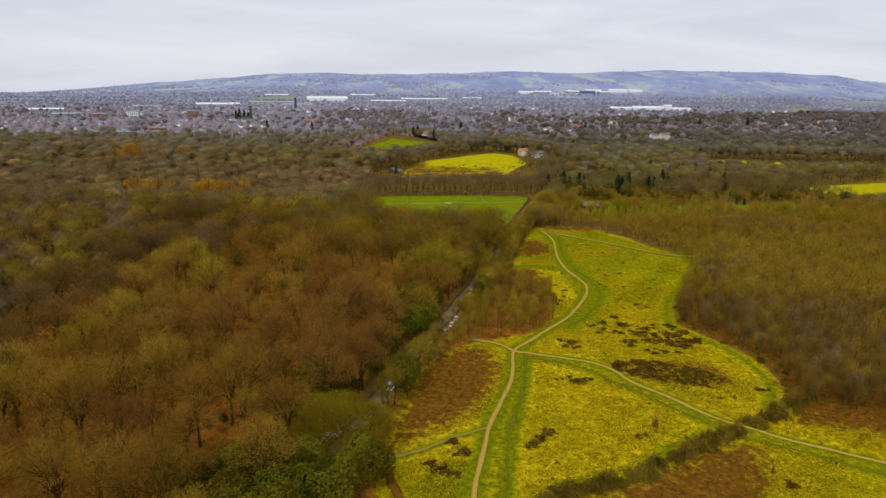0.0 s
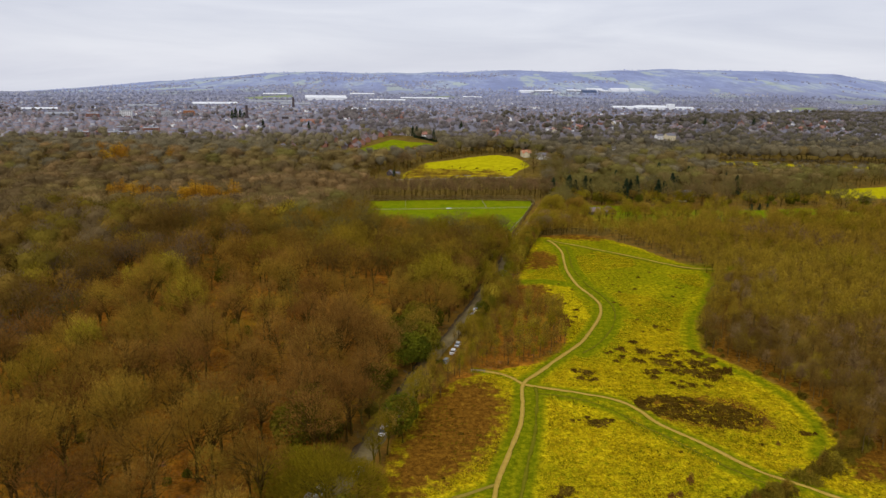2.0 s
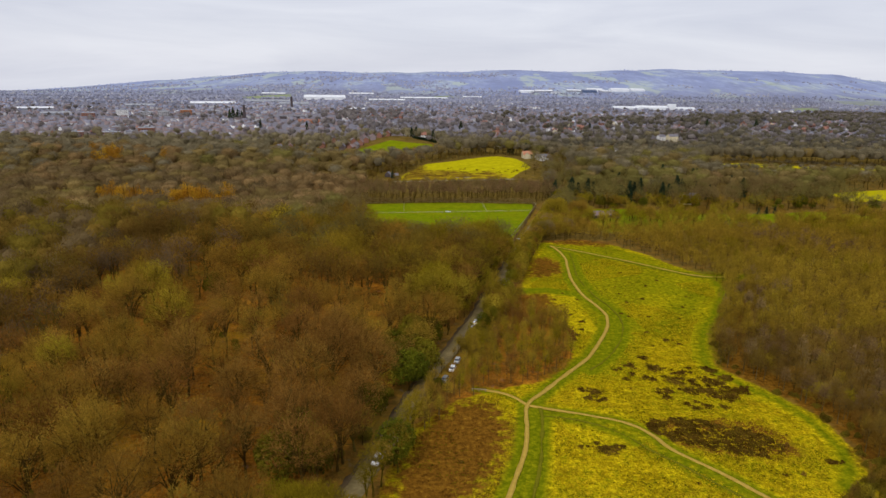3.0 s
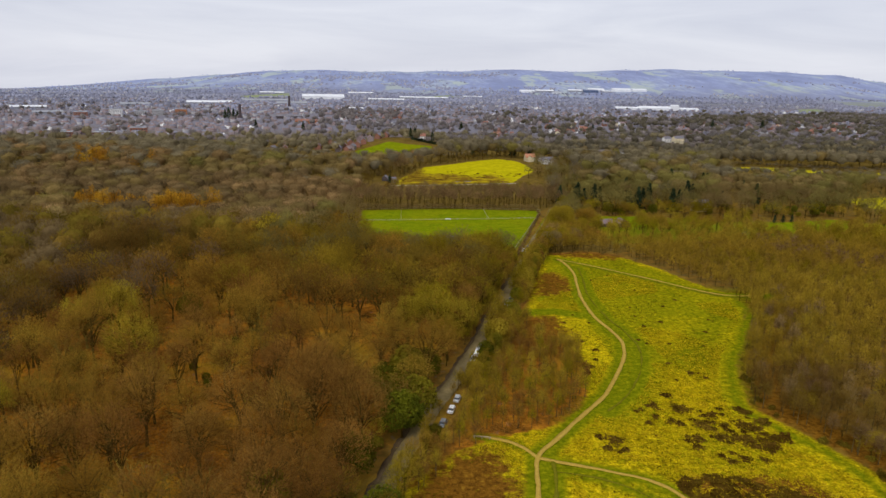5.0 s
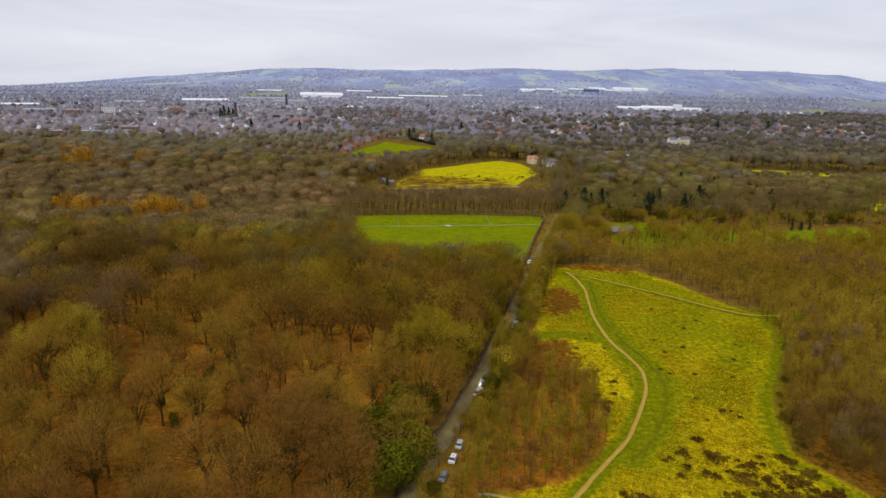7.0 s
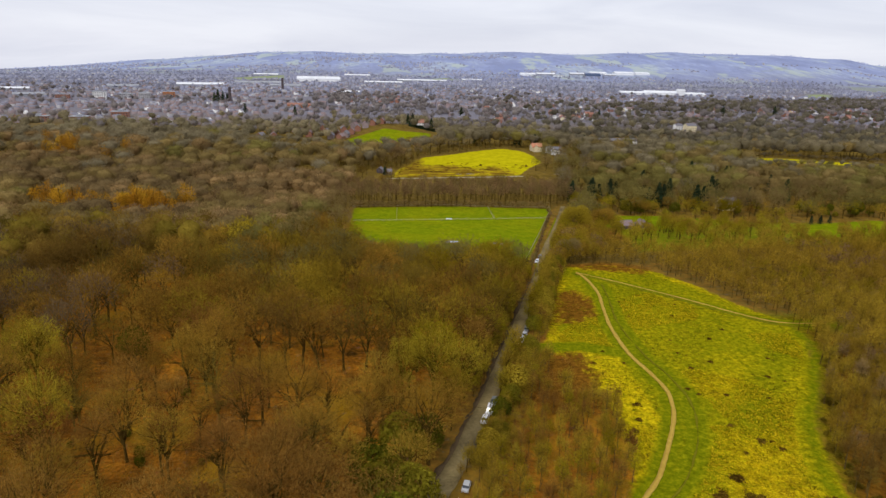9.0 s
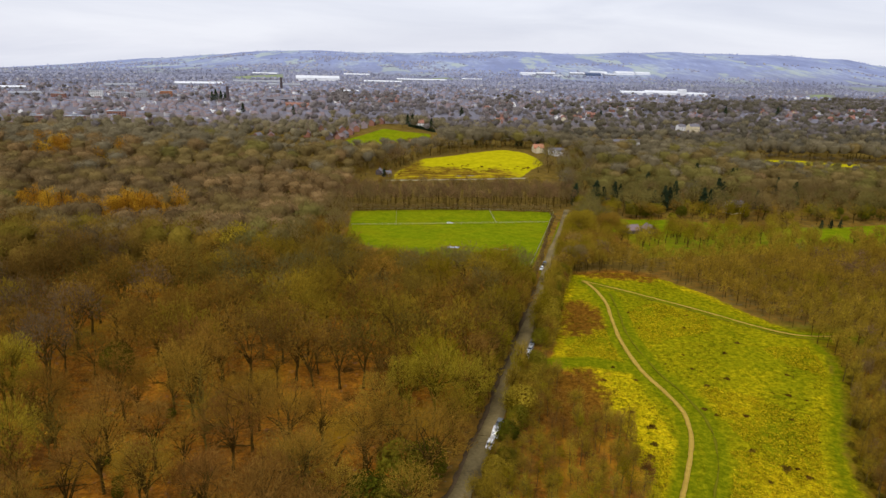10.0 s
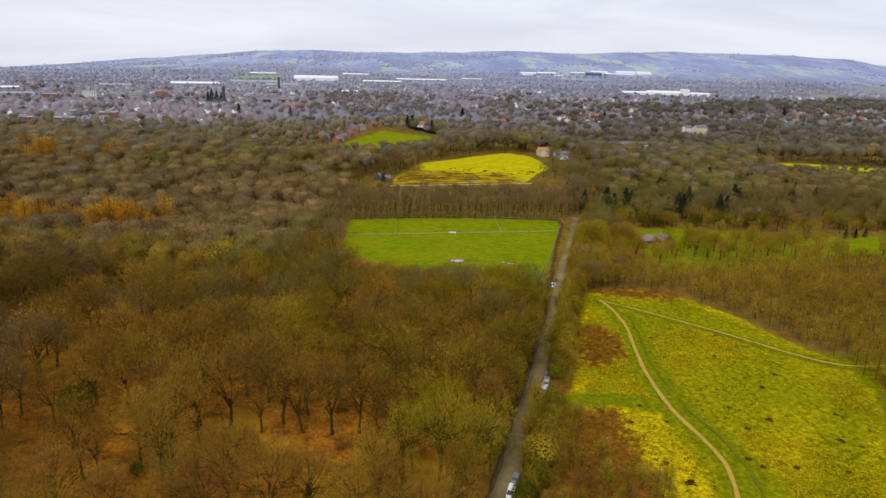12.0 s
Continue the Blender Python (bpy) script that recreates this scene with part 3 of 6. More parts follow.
    mud = np.maximum(mud, 0.85 * soft(1.5 - dist_line(x, y, [(52, 431), (63, 474), (80, 540), (94, 594)]), 4))
    put("mud", mud)
    put("dull", np.maximum(np.maximum(0.9 * soft(inside(x, y, [(60, 436), (76, 452), (100, 458), (118, 450), (140, 470), (140, 520), (70, 520)]), 14), 0.65 * soft(13 - dist_line(x, y, ROAD), 14), 0.25 * soft(inside(x, y, [(8, 238), (24, 252), (42, 257), (53, 268), (58, 290), (59, 310), (52, 322), (44, 338), (36, 338), (26, 308), (16, 275)]), 10)), np.maximum(soft(y - 500 - 0.3 * abs(x), 300), 0.75 * soft(x - 104 - np.maximum(y - 440, 0) * 0.4, 30))))
    put("town", soft(y - 1150 - 0.02 * abs(x), 400))
    # the hills' haze tint comes in gradually over 1500 m
    put("hazy_hill", soft(y - 3050 + 150 * np.sin(x / 400), 1500))
    return tagged(new("ground", me), "leaf-littered woodland floor, tussocky meadow and far hills coloured with blue haze", "ground", kind="structure")


ground = build_ground()


def ribbon(name, line, width, material, label, lift=0.10, wobble=0.25, category="path"):
    """A strip laid along a line, cambered, with ragged edges."""
    P = [Vector((*p, 0)) for p in line]
    pts = []
    for k in range(len(P) - 1):
        p0, p1, p2, p3 = P[max(k - 1, 0)], P[k], P[k + 1], P[min(k + 2, len(P) - 1)]
        steps = max(2, int((p2 - p1).length / 1.6))
        for s in range(steps):
            t = s / steps
            pts.append(0.5 * ((2 * p1) + (p2 - p0) * t + (2 * p0 - 5 * p1 + 4 * p2 - p3) * t * t + (3 * p1 - p0 - 3 * p2 + p3) * t ** 3))
    pts.append(P[-1])
    r = random.Random(len(pts))
    V, F = [], []
    wl_, wr_ = 0.0, 0.0
    for k, p in enumerate(pts):
        d = (pts[min(k + 1, len(pts) - 1)] - pts[max(k - 1, 0)]).normalized()
        side = Vector((d.y, -d.x, 0))
        wl_, wr_ = 0.6 * wl_ + r.uniform(-wobble, wobble), 0.6 * wr_ + r.uniform(-wobble, wobble)
        z = float(height(p.x, p.y)) + lift
        a, b = p - side * (width / 2 + wl_), p + side * (width / 2 + wr_)
        V += [(a.x, a.y, z - 0.30), (a.x, a.y, z), (p.x, p.y, z + 0.03), (b.x, b.y, z), (b.x, b.y, z - 0.30)]
        if k:
            i = 5 * k
            for q in range(4):
                F += [(i - 5 + q, i - 4 + q, i + 1 + q), (i - 5 + q, i + 1 + q, i + q)]
    return tagged(new(name, tri_mesh(name, V, F, material)), label, category, kind="structure")


def shifted(line, d):
    out = []
    for k, (x, y) in enumerate(line):
        (ax, ay), (bx, by) = line[max(k - 1, 0)], line[min(k + 1, len(line) - 1)]
        n = math.hypot(bx - ax, by - ay)
        out.append((x + (by - ay) / n * d, y - (bx - ax) / n * d))
    return out


LANE = [q for q in ROAD if q[1] < 610] + [(112, 628)]
ribbon("road", LANE, 5.2, ROAD_LANE, "narrow dusty asphalt lane between woods", 0.14, 0.22, "road")
ribbon("road_gutter", shifted([q for q in LANE if q[1] < 430], -2.7), 2.4, ROAD_EDGE, "dark strip along the edge of the lane under trees", 0.11, 0.5, "road")
ribbon("footpath", MAIN, 1.3, PATH_EARTH, "pale trodden earth footpath winding through meadow", 0.20, 0.12)
ribbon("footpath", EAST, 0.9, PATH_EARTH, "narrow pale footpath crossing the meadow", 0.17, 0.12)
ribbon("footpath", WEST, 1.2, PATH_EARTH, "short pale footpath towards the lane", 0.16, 0.12)
ribbon("footpath", NORTH, 0.45, PATH_EARTH, "straight pale footpath along the wood's edge", 0.17, 0.12)
ribbon("footpath", SPUR, 0.9, PATH_FAINT, "faint worn path through rough grass", 0.16, 0.15)
ribbon("footpath", SPUR_B, 2.2, FERN_DEAD, "muddy brown path beside the trees", 0.16, 0.2)
ribbon("horse_track", SIDE_A, 0.8, PATH_WORN, "faint worn horse track in mown grass", 0.14, 0.25)
ribbon("horse_track", shifted(NORTH, 2.6), 0.7, PATH_WORN, "faint worn track beside the straight footpath", 0.14, 0.2)
ribbon("horse_track", SIDE_C, 0.5, PATH_WORN, "dark worn ditch beside the narrow footpath", 0.14, 0.2)
ribbon("horse_track", SIDE_B, 0.6, PATH_WORN, "faint worn horse track in mown grass", 0.14, 0.25)
ribbon("farm_track", [(-30, 725), (0, 727), (20, 729.5), (55, 733), (97, 739)], 2.6, TRACK_PALE, "pale gravel farm track below the hill field", 0.15, 0.3, "track")
for px, py, pr in ((19.8, 505, 2.8), (47.8, 500, 2.0), (44, 503, 1.2), (36, 741, 2.2), (47, 742, 3.2)):
    a = np.linspace(0, 2 * np.pi, 22, endpoint=False)
    rr = pr * (1 + 0.25 * rng.standard_normal(22).cumsum() / 5)
    V = np.stack([px + rr * np.cos(a) * 1.3, py + rr * np.sin(a) * 0.6, np.full(22, 0.16 + float(height(px, py)))], 1)
    V = np.concatenate([V, [[px, py, V[0, 2]]]])
    tagged(new("puddle", tri_mesh("puddle", V, [(k, (k + 1) % 22, 22) for k in range(22)], PUDDLE)), "shallow puddle reflecting the grey sky", "puddle", kind="structure")


# ---- trees ----
def tube(points, radii, sides):
    """A tapered limb along points."""
    V, F = [], []
    for k, (p, r) in enumerate(zip(points, radii)):
        d = (points[min(k + 1, len(points) - 1)] - points[max(k - 1, 0)])
        d = d / (np.linalg.norm(d) + 1e-9)
        u = np.cross(d, (0.31, 0.95, 0.05))
        u /= np.linalg.norm(u) + 1e-9
        v = np.cross(d, u)
        for s in range(sides):
            a = 2 * math.pi * s / sides
            V.append(p + r * (math.cos(a) * u + math.sin(a) * v))
        if k:
            i = k * sides
            for s in range(sides):
                t = (s + 1) % sides
                F += [(i - sides + s, i - sides + t, i + t), (i - sides + s, i + t, i + s)]
    return np.array(V), np.array(F, np.int32)


def slivers(P, D, length, width, g, out=None, shell=0.0):
    """One thin tapering blade at each place P along D; the share shell of them are broader sprays lying on the crown's outside."""
    n = len(P)
    D = D / (np.linalg.norm(D, axis=1, keepdims=True) + 1e-9)
    S = np.cross(D, g.standard_normal((n, 3)))
    S /= np.linalg.norm(S, axis=1, keepdims=True) + 1e-9
    wide = np.ones((n, 1))
    if shell:
        lie = g.uniform(0, 1, n) < shell
        o = out / (np.linalg.norm(out, axis=1, keepdims=True) + 1e-9) + 0.28 * g.standard_normal((n, 3))
        T = np.cross(o, g.standard_normal((n, 3)))
        T /= np.linalg.norm(T, axis=1, keepdims=True) + 1e-9
        B = np.cross(o, T)
        B /= np.linalg.norm(B, axis=1, keepdims=True) + 1e-9
        D, S = np.where(lie[:, None], T, D), np.where(lie[:, None], B, S)
        wide[lie] = 2.4
    L = length * g.uniform(0.55, 1.3, (n, 1))
    W = width * wide * g.uniform(0.6, 1.3, (n, 1)) / 2
    V = np.stack([P - S * W - D * L * 0.4, P + S * W - D * L * 0.4, P + D * L * 0.6 + 0.12 * L * g.standard_normal((n, 3))], 1).reshape(-1, 3)
    return V, np.arange(3 * n, dtype=np.int32).reshape(-1, 3)


def crown_points(g, n, H, R, base, rise, hollow=0.5, lumps=7, depth=0.32, low=-0.45, sprays=0):
    """Places and outward directions in an uneven, lumpy crown; sprays: how many boughs the twigs gather on."""
    az, cz = g.uniform(0, 2 * np.pi, n), g.uniform(low, 1.0, n)
    ring = np.sqrt(1 - cz * cz)
    U = np.stack([ring * np.cos(az), ring * np.sin(az), cz], 1)
    heads = g.standard_normal((lumps, 3)) * (1, 1, 0.7) + (0, 0, 0.4)
    heads /= np.linalg.norm(heads, axis=1, keepdims=True)
    near = np.max(U @ heads.T, axis=1)
    k = (1 - depth) + depth * np.clip((near - 0.55) / 0.4, 0, 1)
    r = k * (hollow + (1 - hollow) * g.uniform(0, 1, n) ** 0.6)
    C = np.array([0, 0, base * H])
    if sprays:
        own = g.integers(0, sprays, n)
        U, r = U[own], r[own]
    P = C + U * r[:, None] * (R, R, rise * H)
    if sprays:
        along = (U * (1, 1, 0.9) + (0, 0, 0.7) + 0.5 * g.standard_normal((sprays, 3))[own]) * g.uniform(-1.0, 1.0, (n, 1)) * R * 0.16
        P = P + along + g.standard_normal((n, 3)) * R * (0.075, 0.075, 0.06)
        D = U * (1, 1, 0.7) + (0, 0, 0.8) + 0.75 * g.standard_normal((n, 3))
        out = U * (1, 1, 1.1) + (0, 0, 0.2)
        return P, D, heads, out
    D = U * (1, 1, 0.8) + (0, 0, 0.55) + 0.45 * g.standard_normal((n, 3))
    out = U * (1, 1, 1.1) + (0, 0, 0.2) + 0.55 * (heads[np.argmax(U @ heads.T, axis=1)] * -1 + U) * 1.2
    return P, D, heads, out


def bare_tree(seed, H, R, twigs, length, width, limbs=7, subs=2, sides=7, base=0.60, rise=0.40, hollow=0.5, fork=0.35, lumps=7, depth=0.32, thick=0.018, shell=0.0, low=-0.45, sprays=0):
    """A leafless tree: (wood V, F), (twig V, F)."""
    g = np.random.default_rng(seed)
    P, D, heads, out = crown_points(g, twigs, H, R, base, rise, hollow, lumps, depth, low, sprays)
    lean = g.standard_normal(2) * 0.02 * H
    top = np.array([lean[0], lean[1], fork * H])
    r0 = thick * H
    zs = np.linspace(0, 1, 4)
    stem = [np.array([0, 0, -0.3])] + [top * z + np.array([*(g.standard_normal(2) * 0.05), 0]) for z in zs[1:]]
    wood = [tube(stem, [r0 * 1.35, r0 * 0.95, r0 * 0.85, r0 * 0.75], sides)]
    C = np.array([0, 0, base * H])
    for k in range(limbs):
        hd = heads[k % len(heads)] if k < len(heads) else g.standard_normal(3)
        hd = hd / np.linalg.norm(hd)
        if hd[2] < -0.1:
            hd = hd * (1, 1, 0) + (0, 0, 0.1)
        end = C + hd * (R * 0.9, R * 0.9, rise * H * 0.9)
        s = top * g.uniform(0.55, 1.0)
        m1 = s + (end - s) * (0.26, 0.26, 0.42) + np.array([0, 0, 0.03 * H]) + 0.03 * H * g.standard_normal(3)
        m2 = s + (end - s) * 0.7 + np.array([0, 0, 0.04 * H]) + 0.03 * H * g.standard_normal(3)
        wood.append(tube([s, m1, m2, end], [r0 * 0.55, r0 * 0.40, r0 * 0.24, r0 * 0.08], max(3, sides - 2)))
        for q in range(subs):
            st = m1 if q % 2 == 0 else m2
            e2 = st + (end - st) * 0.6 + 0.17 * H * g.standard_normal(3) * (1, 1, 0.5) + (0, 0, 0.04 * H)
            wood.append(tube([st, (st + e2) / 2 + 0.015 * H * g.standard_normal(3), e2], [r0 * 0.22, r0 * 0.14, r0 * 0.05], 3))
    V, F, _ = joined(wood)
    return (V, F), slivers(P, D, length, width, g, out, shell), twigs


def massed(tree, seed, H, R, base, rise, rings, round_, fill, lumps=9, depth=0.30, foot=0.25, shrink=1.0):
    """Adds the dense, lumpy inner mass of twigs to a far crown."""
    g = np.random.default_rng(seed)
    _, _, heads, _ = crown_points(g, int(tree[2]), H, R, base, rise, 0.5, lumps, depth)
    V, F = [], []
    for i in range(rings + 1):
        e = math.pi / 2 * max(i - 1, 0) / (rings - 1)
        for k in range(round_):
            a = 2 * math.pi * (k + 0.5 * (i % 2)) / round_
            u = np.array([math.cos(e) * math.cos(a), math.cos(e) * math.sin(a), math.sin(e)])
            r = fill * (1 - depth + depth * min(max((float(np.max(heads @ u)) - 0.55) / 0.4, 0), 1)) * g.uniform(0.88, 1.06)
            V.append((R * r * u[0], R * r * u[1], base * H + rise * H * r * u[2]) if i else (R * r * u[0] * shrink, R * r * u[1] * shrink, foot * H))
    for i in range(rings):
        for k in range(round_):
            a, b = i * round_ + k, i * round_ + (k + 1) % round_
            c, d = (a + round_, b + round_) if i % 2 == 0 else (a + round_, b + round_)
            F += [(a, b, c), (b, d, c)]
    return tree[0], tree[1], (np.array(V), np.array(F, np.int32))


def leafy_tree(seed, H, R, leaves, size, base=0.5, rise=0.5, lumps=9):
    """An ivy-clad or evergreen tree with leaf clumps of small blades."""
    g = np.random.default_rng(seed)
    P, D, heads, out = crown_points(g, leaves, H, R, base, rise, 0.62, lumps, 0.4)
    w, _, _ = bare_tree(seed + 1, H * 0.9, R * 0.8, 3, 1, 0.1, 5, 1, 6, base, rise)
    return w, slivers(P, g.standard_normal(D.shape) + 0.6 * D, size * 1.6, size * 0.6, g, out, 0.6)


def conifer(seed, H, R, leaves, size, open_=0.0, full=1.0):
    g = np.random.default_rng(seed)
    z = g.uniform(0.06, 1, leaves) ** 0.85
    tier = 0.82 + 0.18 * np.sin(z * 40)
    az = g.uniform(0, 2 * np.pi, leaves)
    r = R * (1.02 - z ** full) * tier * g.uniform(0.45 - open_, 1.0, leaves) * (0.85 + 0.3 * np.sin(az * 3 + seed))
    P = np.stack([r * np.cos(az), r * np.sin(az), z * H], 1)
    D = np.stack([np.cos(az), np.sin(az), np.full(leaves, -0.15)], 1) + 0.3 * g.standard_normal((leaves, 3))
    stem = tube([np.array([0, 0, -0.3]), np.array([0, 0, H * 0.5]), np.array([0, 0, H * 0.97])], [0.016 * H, 0.01 * H, 0.003 * H], 6)
    out = np.stack([np.cos(az), np.sin(az), np.full(leaves, 0.5)], 1)
    return stem, slivers(P, D, size * 2.0, size * 0.8, g, out, 0.15)


def placed(shape, x, y, z, s, turn, sz=1.0):
    V, F = shape
    c, q = math.cos(turn) * s, math.sin(turn) * s
    return np.stack([V[:, 0] * c - V[:, 1] * q + x, V[:, 0] * q + V[:, 1] * c + y, V[:, 2] * s * sz + z], 1), F


def tree_thing(name, shape, bark, leaf, label, category, group, x, y, s, turn, crown="crown", sz=1.0, cache={}):
    """A tree as a thing: trunk and crown, sharing meshes between alike trees."""
    key = (name, id(shape[0][0]), leaf.name, bark.name)
    m = pose(x, y, float(height(x, y)) - 0.15, 0, 0, math.degrees(turn)) @ Matrix.Diagonal((s, s, s * sz, 1))
    if key in cache:
        src = cache[key]
        made = {}
        for o in (src, *src.children):
            made[o] = o.copy()
            scene.collection.objects.link(made[o])
            made[o].parent = made.get(o.parent)
        made[src].matrix_basis = m
        return tagged(made[src], label, category, group)
    ob = thing(name, m, label, category, group)
    part("trunk", tri_mesh("trunk", *shape[0], bark, smooth=True), None, ob)
    part(crown, leaf_mesh(crown, shape[1], leaf), None, ob)
    cache[key] = ob
    return ob


def scatter(x0, x1, y0, y1, step, g, jitter=0.42):
    xs, ys = np.meshgrid(np.arange(x0, x1, step), np.arange(y0, y1, step))
    xs = xs + (np.arange(xs.shape[0]) % 2)[:, None] * step / 2
    x, y = xs.ravel() + g.uniform(-jitter, jitter, xs.size) * step, ys.ravel() + g.uniform(-jitter, jitter, xs.size) * step
    return x, y


def wander(x, y, k):
    """A smooth value from -1 to 1 over the plan."""
    return 0.5 * np.sin(x / 37 * k + 1.7 * np.sin(y / 53 * k)) + 0.5 * np.sin(y / 41 * k + 2.1 * np.sin(x / 61 * k))


CLEAR = [(PADDOCK, 2), (HILL_CROP, 4), (HILL_ROUGH, 0), (GREEN_TOP, 13), (CROP_EAST, 3), (STRIP_EAST, 3), (LAWN_A, 2), (LAWN_B, 0), (BELT_GAP, 0), (PARK, 0), (GREEN_WEST, 0)]
HOMES = [(124, 838, 12), (128, 826, 10), (142, 832, 13), (142, 820, 11), (-30, 740, 12), (-28, 728, 9), (-1, 1022, 13), (-10, 1010, 8), (415, 1150, 17), (415, 1130, 14), (402, 1165, 14), (230, 966, 12), (249, 966, 12), (268, 968, 12), (240, 948, 12), (262, 950, 12), (-146, 970, 13), (-186, 940, 14), (-186, 922, 13)]


def free(x, y, road=6.5):
    ok = dist_line(x, y, ROAD) > np.where(np.asarray(y) > 646, -1.0, np.where(np.asarray(y) > 600, 2.5, road))
    for hx, hy, r in HOMES:
        ok &= np.hypot(x - hx, y - hy) > r
    for poly, m in CLEAR:
        ok &= inside(x, y, poly) < -m
    return ok & (inside(x, y, OPEN) < -1.0)


def open_verge(px, py):
    """True where no parked car stands just behind."""
    return not any(abs(px - c[0]) < 3.6 and -8 < py - c[1] < 2.2 for c in CARS)


def clear_of_cars(px, py, d=3.2):
    return min(math.hypot(px - c[0], py - c[1]) for c in CARS) > d


LOW = [(-110, 20, 830, 905), (395, 660, 570, 652), (335, 450, 745, 832), (-46, -2, 452, 500), (372, 440, 1030, 1140), (130, 158, 760, 822), (200, 285, 880, 958), (-190, -80, 850, 925)]


def growth(x, y):
    """How tall trees stand: young and low on the near sides of fields and gardens."""
    s = 1.0
    for x0, x1, y0, y1 in LOW:
        if x0 < x < x1 and y0 < y < y1:
            s = min(s, 0.78 - 0.40 * (y - y0) / (y1 - y0))
    if -30 < x < 66 and 412 < y < 492:
        s = min(s, max(0.2, (25 - 0.31 * (y - 412)) / 23))
    if -125 < x < 25 and 865 < y < 925:
        s = min(s, 0.30)
    if 330 < x < 580 and 735 < y < 850:
        s = min(s, 0.14 + 0.0060 * (850 - y))
    if x > 390 and 560 < y < 660:
        s = min(s, 0.06 + 0.0072 * (665 - y))
    if -150 < x < 0 and 790 < y <= 865:
        s = min(s, 0.68)
    return s


def right_wood(x, y):
    """The young birch wood east of the meadow."""
    return (x > 76) & (y < 496 + 0.10 * (x - 100)) & ((x > 104) | (y > 440))


EVERGREENS = [(-3, 281, 6), (3, 286, 5), (-6, 261, 6), (0, 259, 5), (-4, 248, 5), (-10, 270, 6), (-28, 200, 5), (-33, 210, 5), (-36, 197, 4), (-15, 230, 6), (23, 290, 0), (25, 302, 0), (29, 310, 0), (60, 419, 0), (56, 398, 0), (63, 426, 0), (52, 383, 0), (45, 366, 0), (33, 325, 0), (35, 403, 5), (33, 418, 5), (37, 390, 5),
              (-7, 205, 0), (-43, 151, 5), (-50, 156, 5), (-13, 152, 0), (-33, 150, 3), (-20, 150, 3), (-35, 141, 3), (-22.5, 141, 3), (-38, 133, 3), (-26, 131, 3), (-46, 142, 3), (-30, 157, 3), (-25, 149, 3), (-29, 143, 3), (-38, 158, 3), (-17, 158, 3), (-44, 132, 3), (-32, 134, 3), (-54, 148, 3), (67, 436, 0), (70, 448, 0), (76, 462, 0), (84, 478, 0), (90, 500, 0), (98, 528, 0), (104, 550, 0), (110, 566, 0), (-94, 338, 3), (108, 585, 0), (116, 600, 0), (-62, 149, 4)]
BROADS = [(-22, 168, 13), (-31, 176, 9)]

# templates
OLD = [bare_tree(11 + k, 22.0, 8.2, 3200, 1.0, 0.128, 12, 3, 5, 0.61, 0.38, 0.62, 0.40, 12, 0.34, 0.017, low=-0.12, sprays=200) for k in range(6)]
OAK = [bare_tree(241 + k, 20.0, 8.6, 1500, 0.95, 0.105, 15, 5, 6, 0.58, 0.40, 0.55, 0.36, 15, 0.34, 0.021, low=-0.15, sprays=150) for k in range(3)]
SLIM = [bare_tree(31 + k, 23.0, 5.6, 1700, 1.0, 0.125, 8, 3, 5, 0.66, 0.34, 0.55, 0.42, 8, 0.36, 0.016, low=-0.1, sprays=110) for k in range(3)]
BIRCH = [bare_tree(51 + k, 11.0, 2.6, 420, 1.3, 0.104, 4, 1, 5, 0.54, 0.48, 0.2, 0.6, 5, 0.35, 0.011) for k in range(5)]
BIRCH_MID = [bare_tree(61 + k, 11.0, 2.8, 210, 1.3, 0.18, 2, 0, 4, 0.54, 0.48, 0.25, 0.62, 5, 0.35, 0.011) for k in range(5)]
BIRCH_FAR = [bare_tree(71 + k, 11.0, 2.9, 95, 1.4, 0.28, 0, 0, 3, 0.52, 0.50, 0.3, 0.6, 5, 0.3, 0.010) for k in range(4)]
OLD_THIN = [bare_tree(191 + k, 22.0, 8.6, 1050, 1.3, 0.27, 7, 1, 4, 0.60, 0.38, 0.64, 0.36, 12, 0.34, low=-0.18, sprays=170) for k in range(7)]
OLD_BACK = [massed(bare_tree(86 + k, 22.0, 8.2, 340, 1.8, 0.42, 3, 0, 3, 0.60, 0.38, 0.74, 0.36, 10, 0.36, low=-0.3), 86 + k, 22.0, 8.2, 0.60, 0.38, 5, 10, 0.70, 10, 0.36) for k in range(7)]
OLD_EDGE = [bare_tree(181 + k, 20.0, 7.6, 430, 1.8, 0.32, 5, 0, 4, 0.55, 0.44, 0.4, 0.34, 10, 0.36) for k in range(6)]
OLD_FAR = [massed(bare_tree(91 + k, 20.0, 9.2, 190, 1.9, 0.50, 0, 0, 3, 0.66, 0.28, 0.74, 0.35, 10, 0.30, low=-0.25), 91 + k, 20.0, 9.2, 0.66, 0.28, 4, 8, 0.72, 10, 0.30, 0.42, 0.55) for k in range(11)]
OLD_DOT = [massed(bare_tree(101 + k, 17.0, 8.6, 44, 2.4, 0.9, 0, 0, 3, 0.60, 0.32, 0.76, 0.3, 7, 0.26), 101 + k, 17.0, 8.6, 0.60, 0.32, 3, 7, 0.78, 7, 0.30, 0.35, 0.6) for k in range(5)]
TOWN_DOT = [massed(bare_tree(106 + k, 9.0, 6.0, 5, 2.2, 1.2, 0, 0, 3, 0.45, 0.50, 0.8, 0.2, 6, 0.25), 106 + k, 9.0, 6.0, 0.45, 0.50, 2, 6, 0.85, 6) for k in range(5)]
IVY = [leafy_tree(111 + k, 13.0, 5.6, 2500, 0.43, 0.44, 0.50, 14) for k in range(3)]
FIR = [conifer(131 + k, 15.0, 5.4, 700, 0.75, 0.0, 1.5) for k in range(2)]
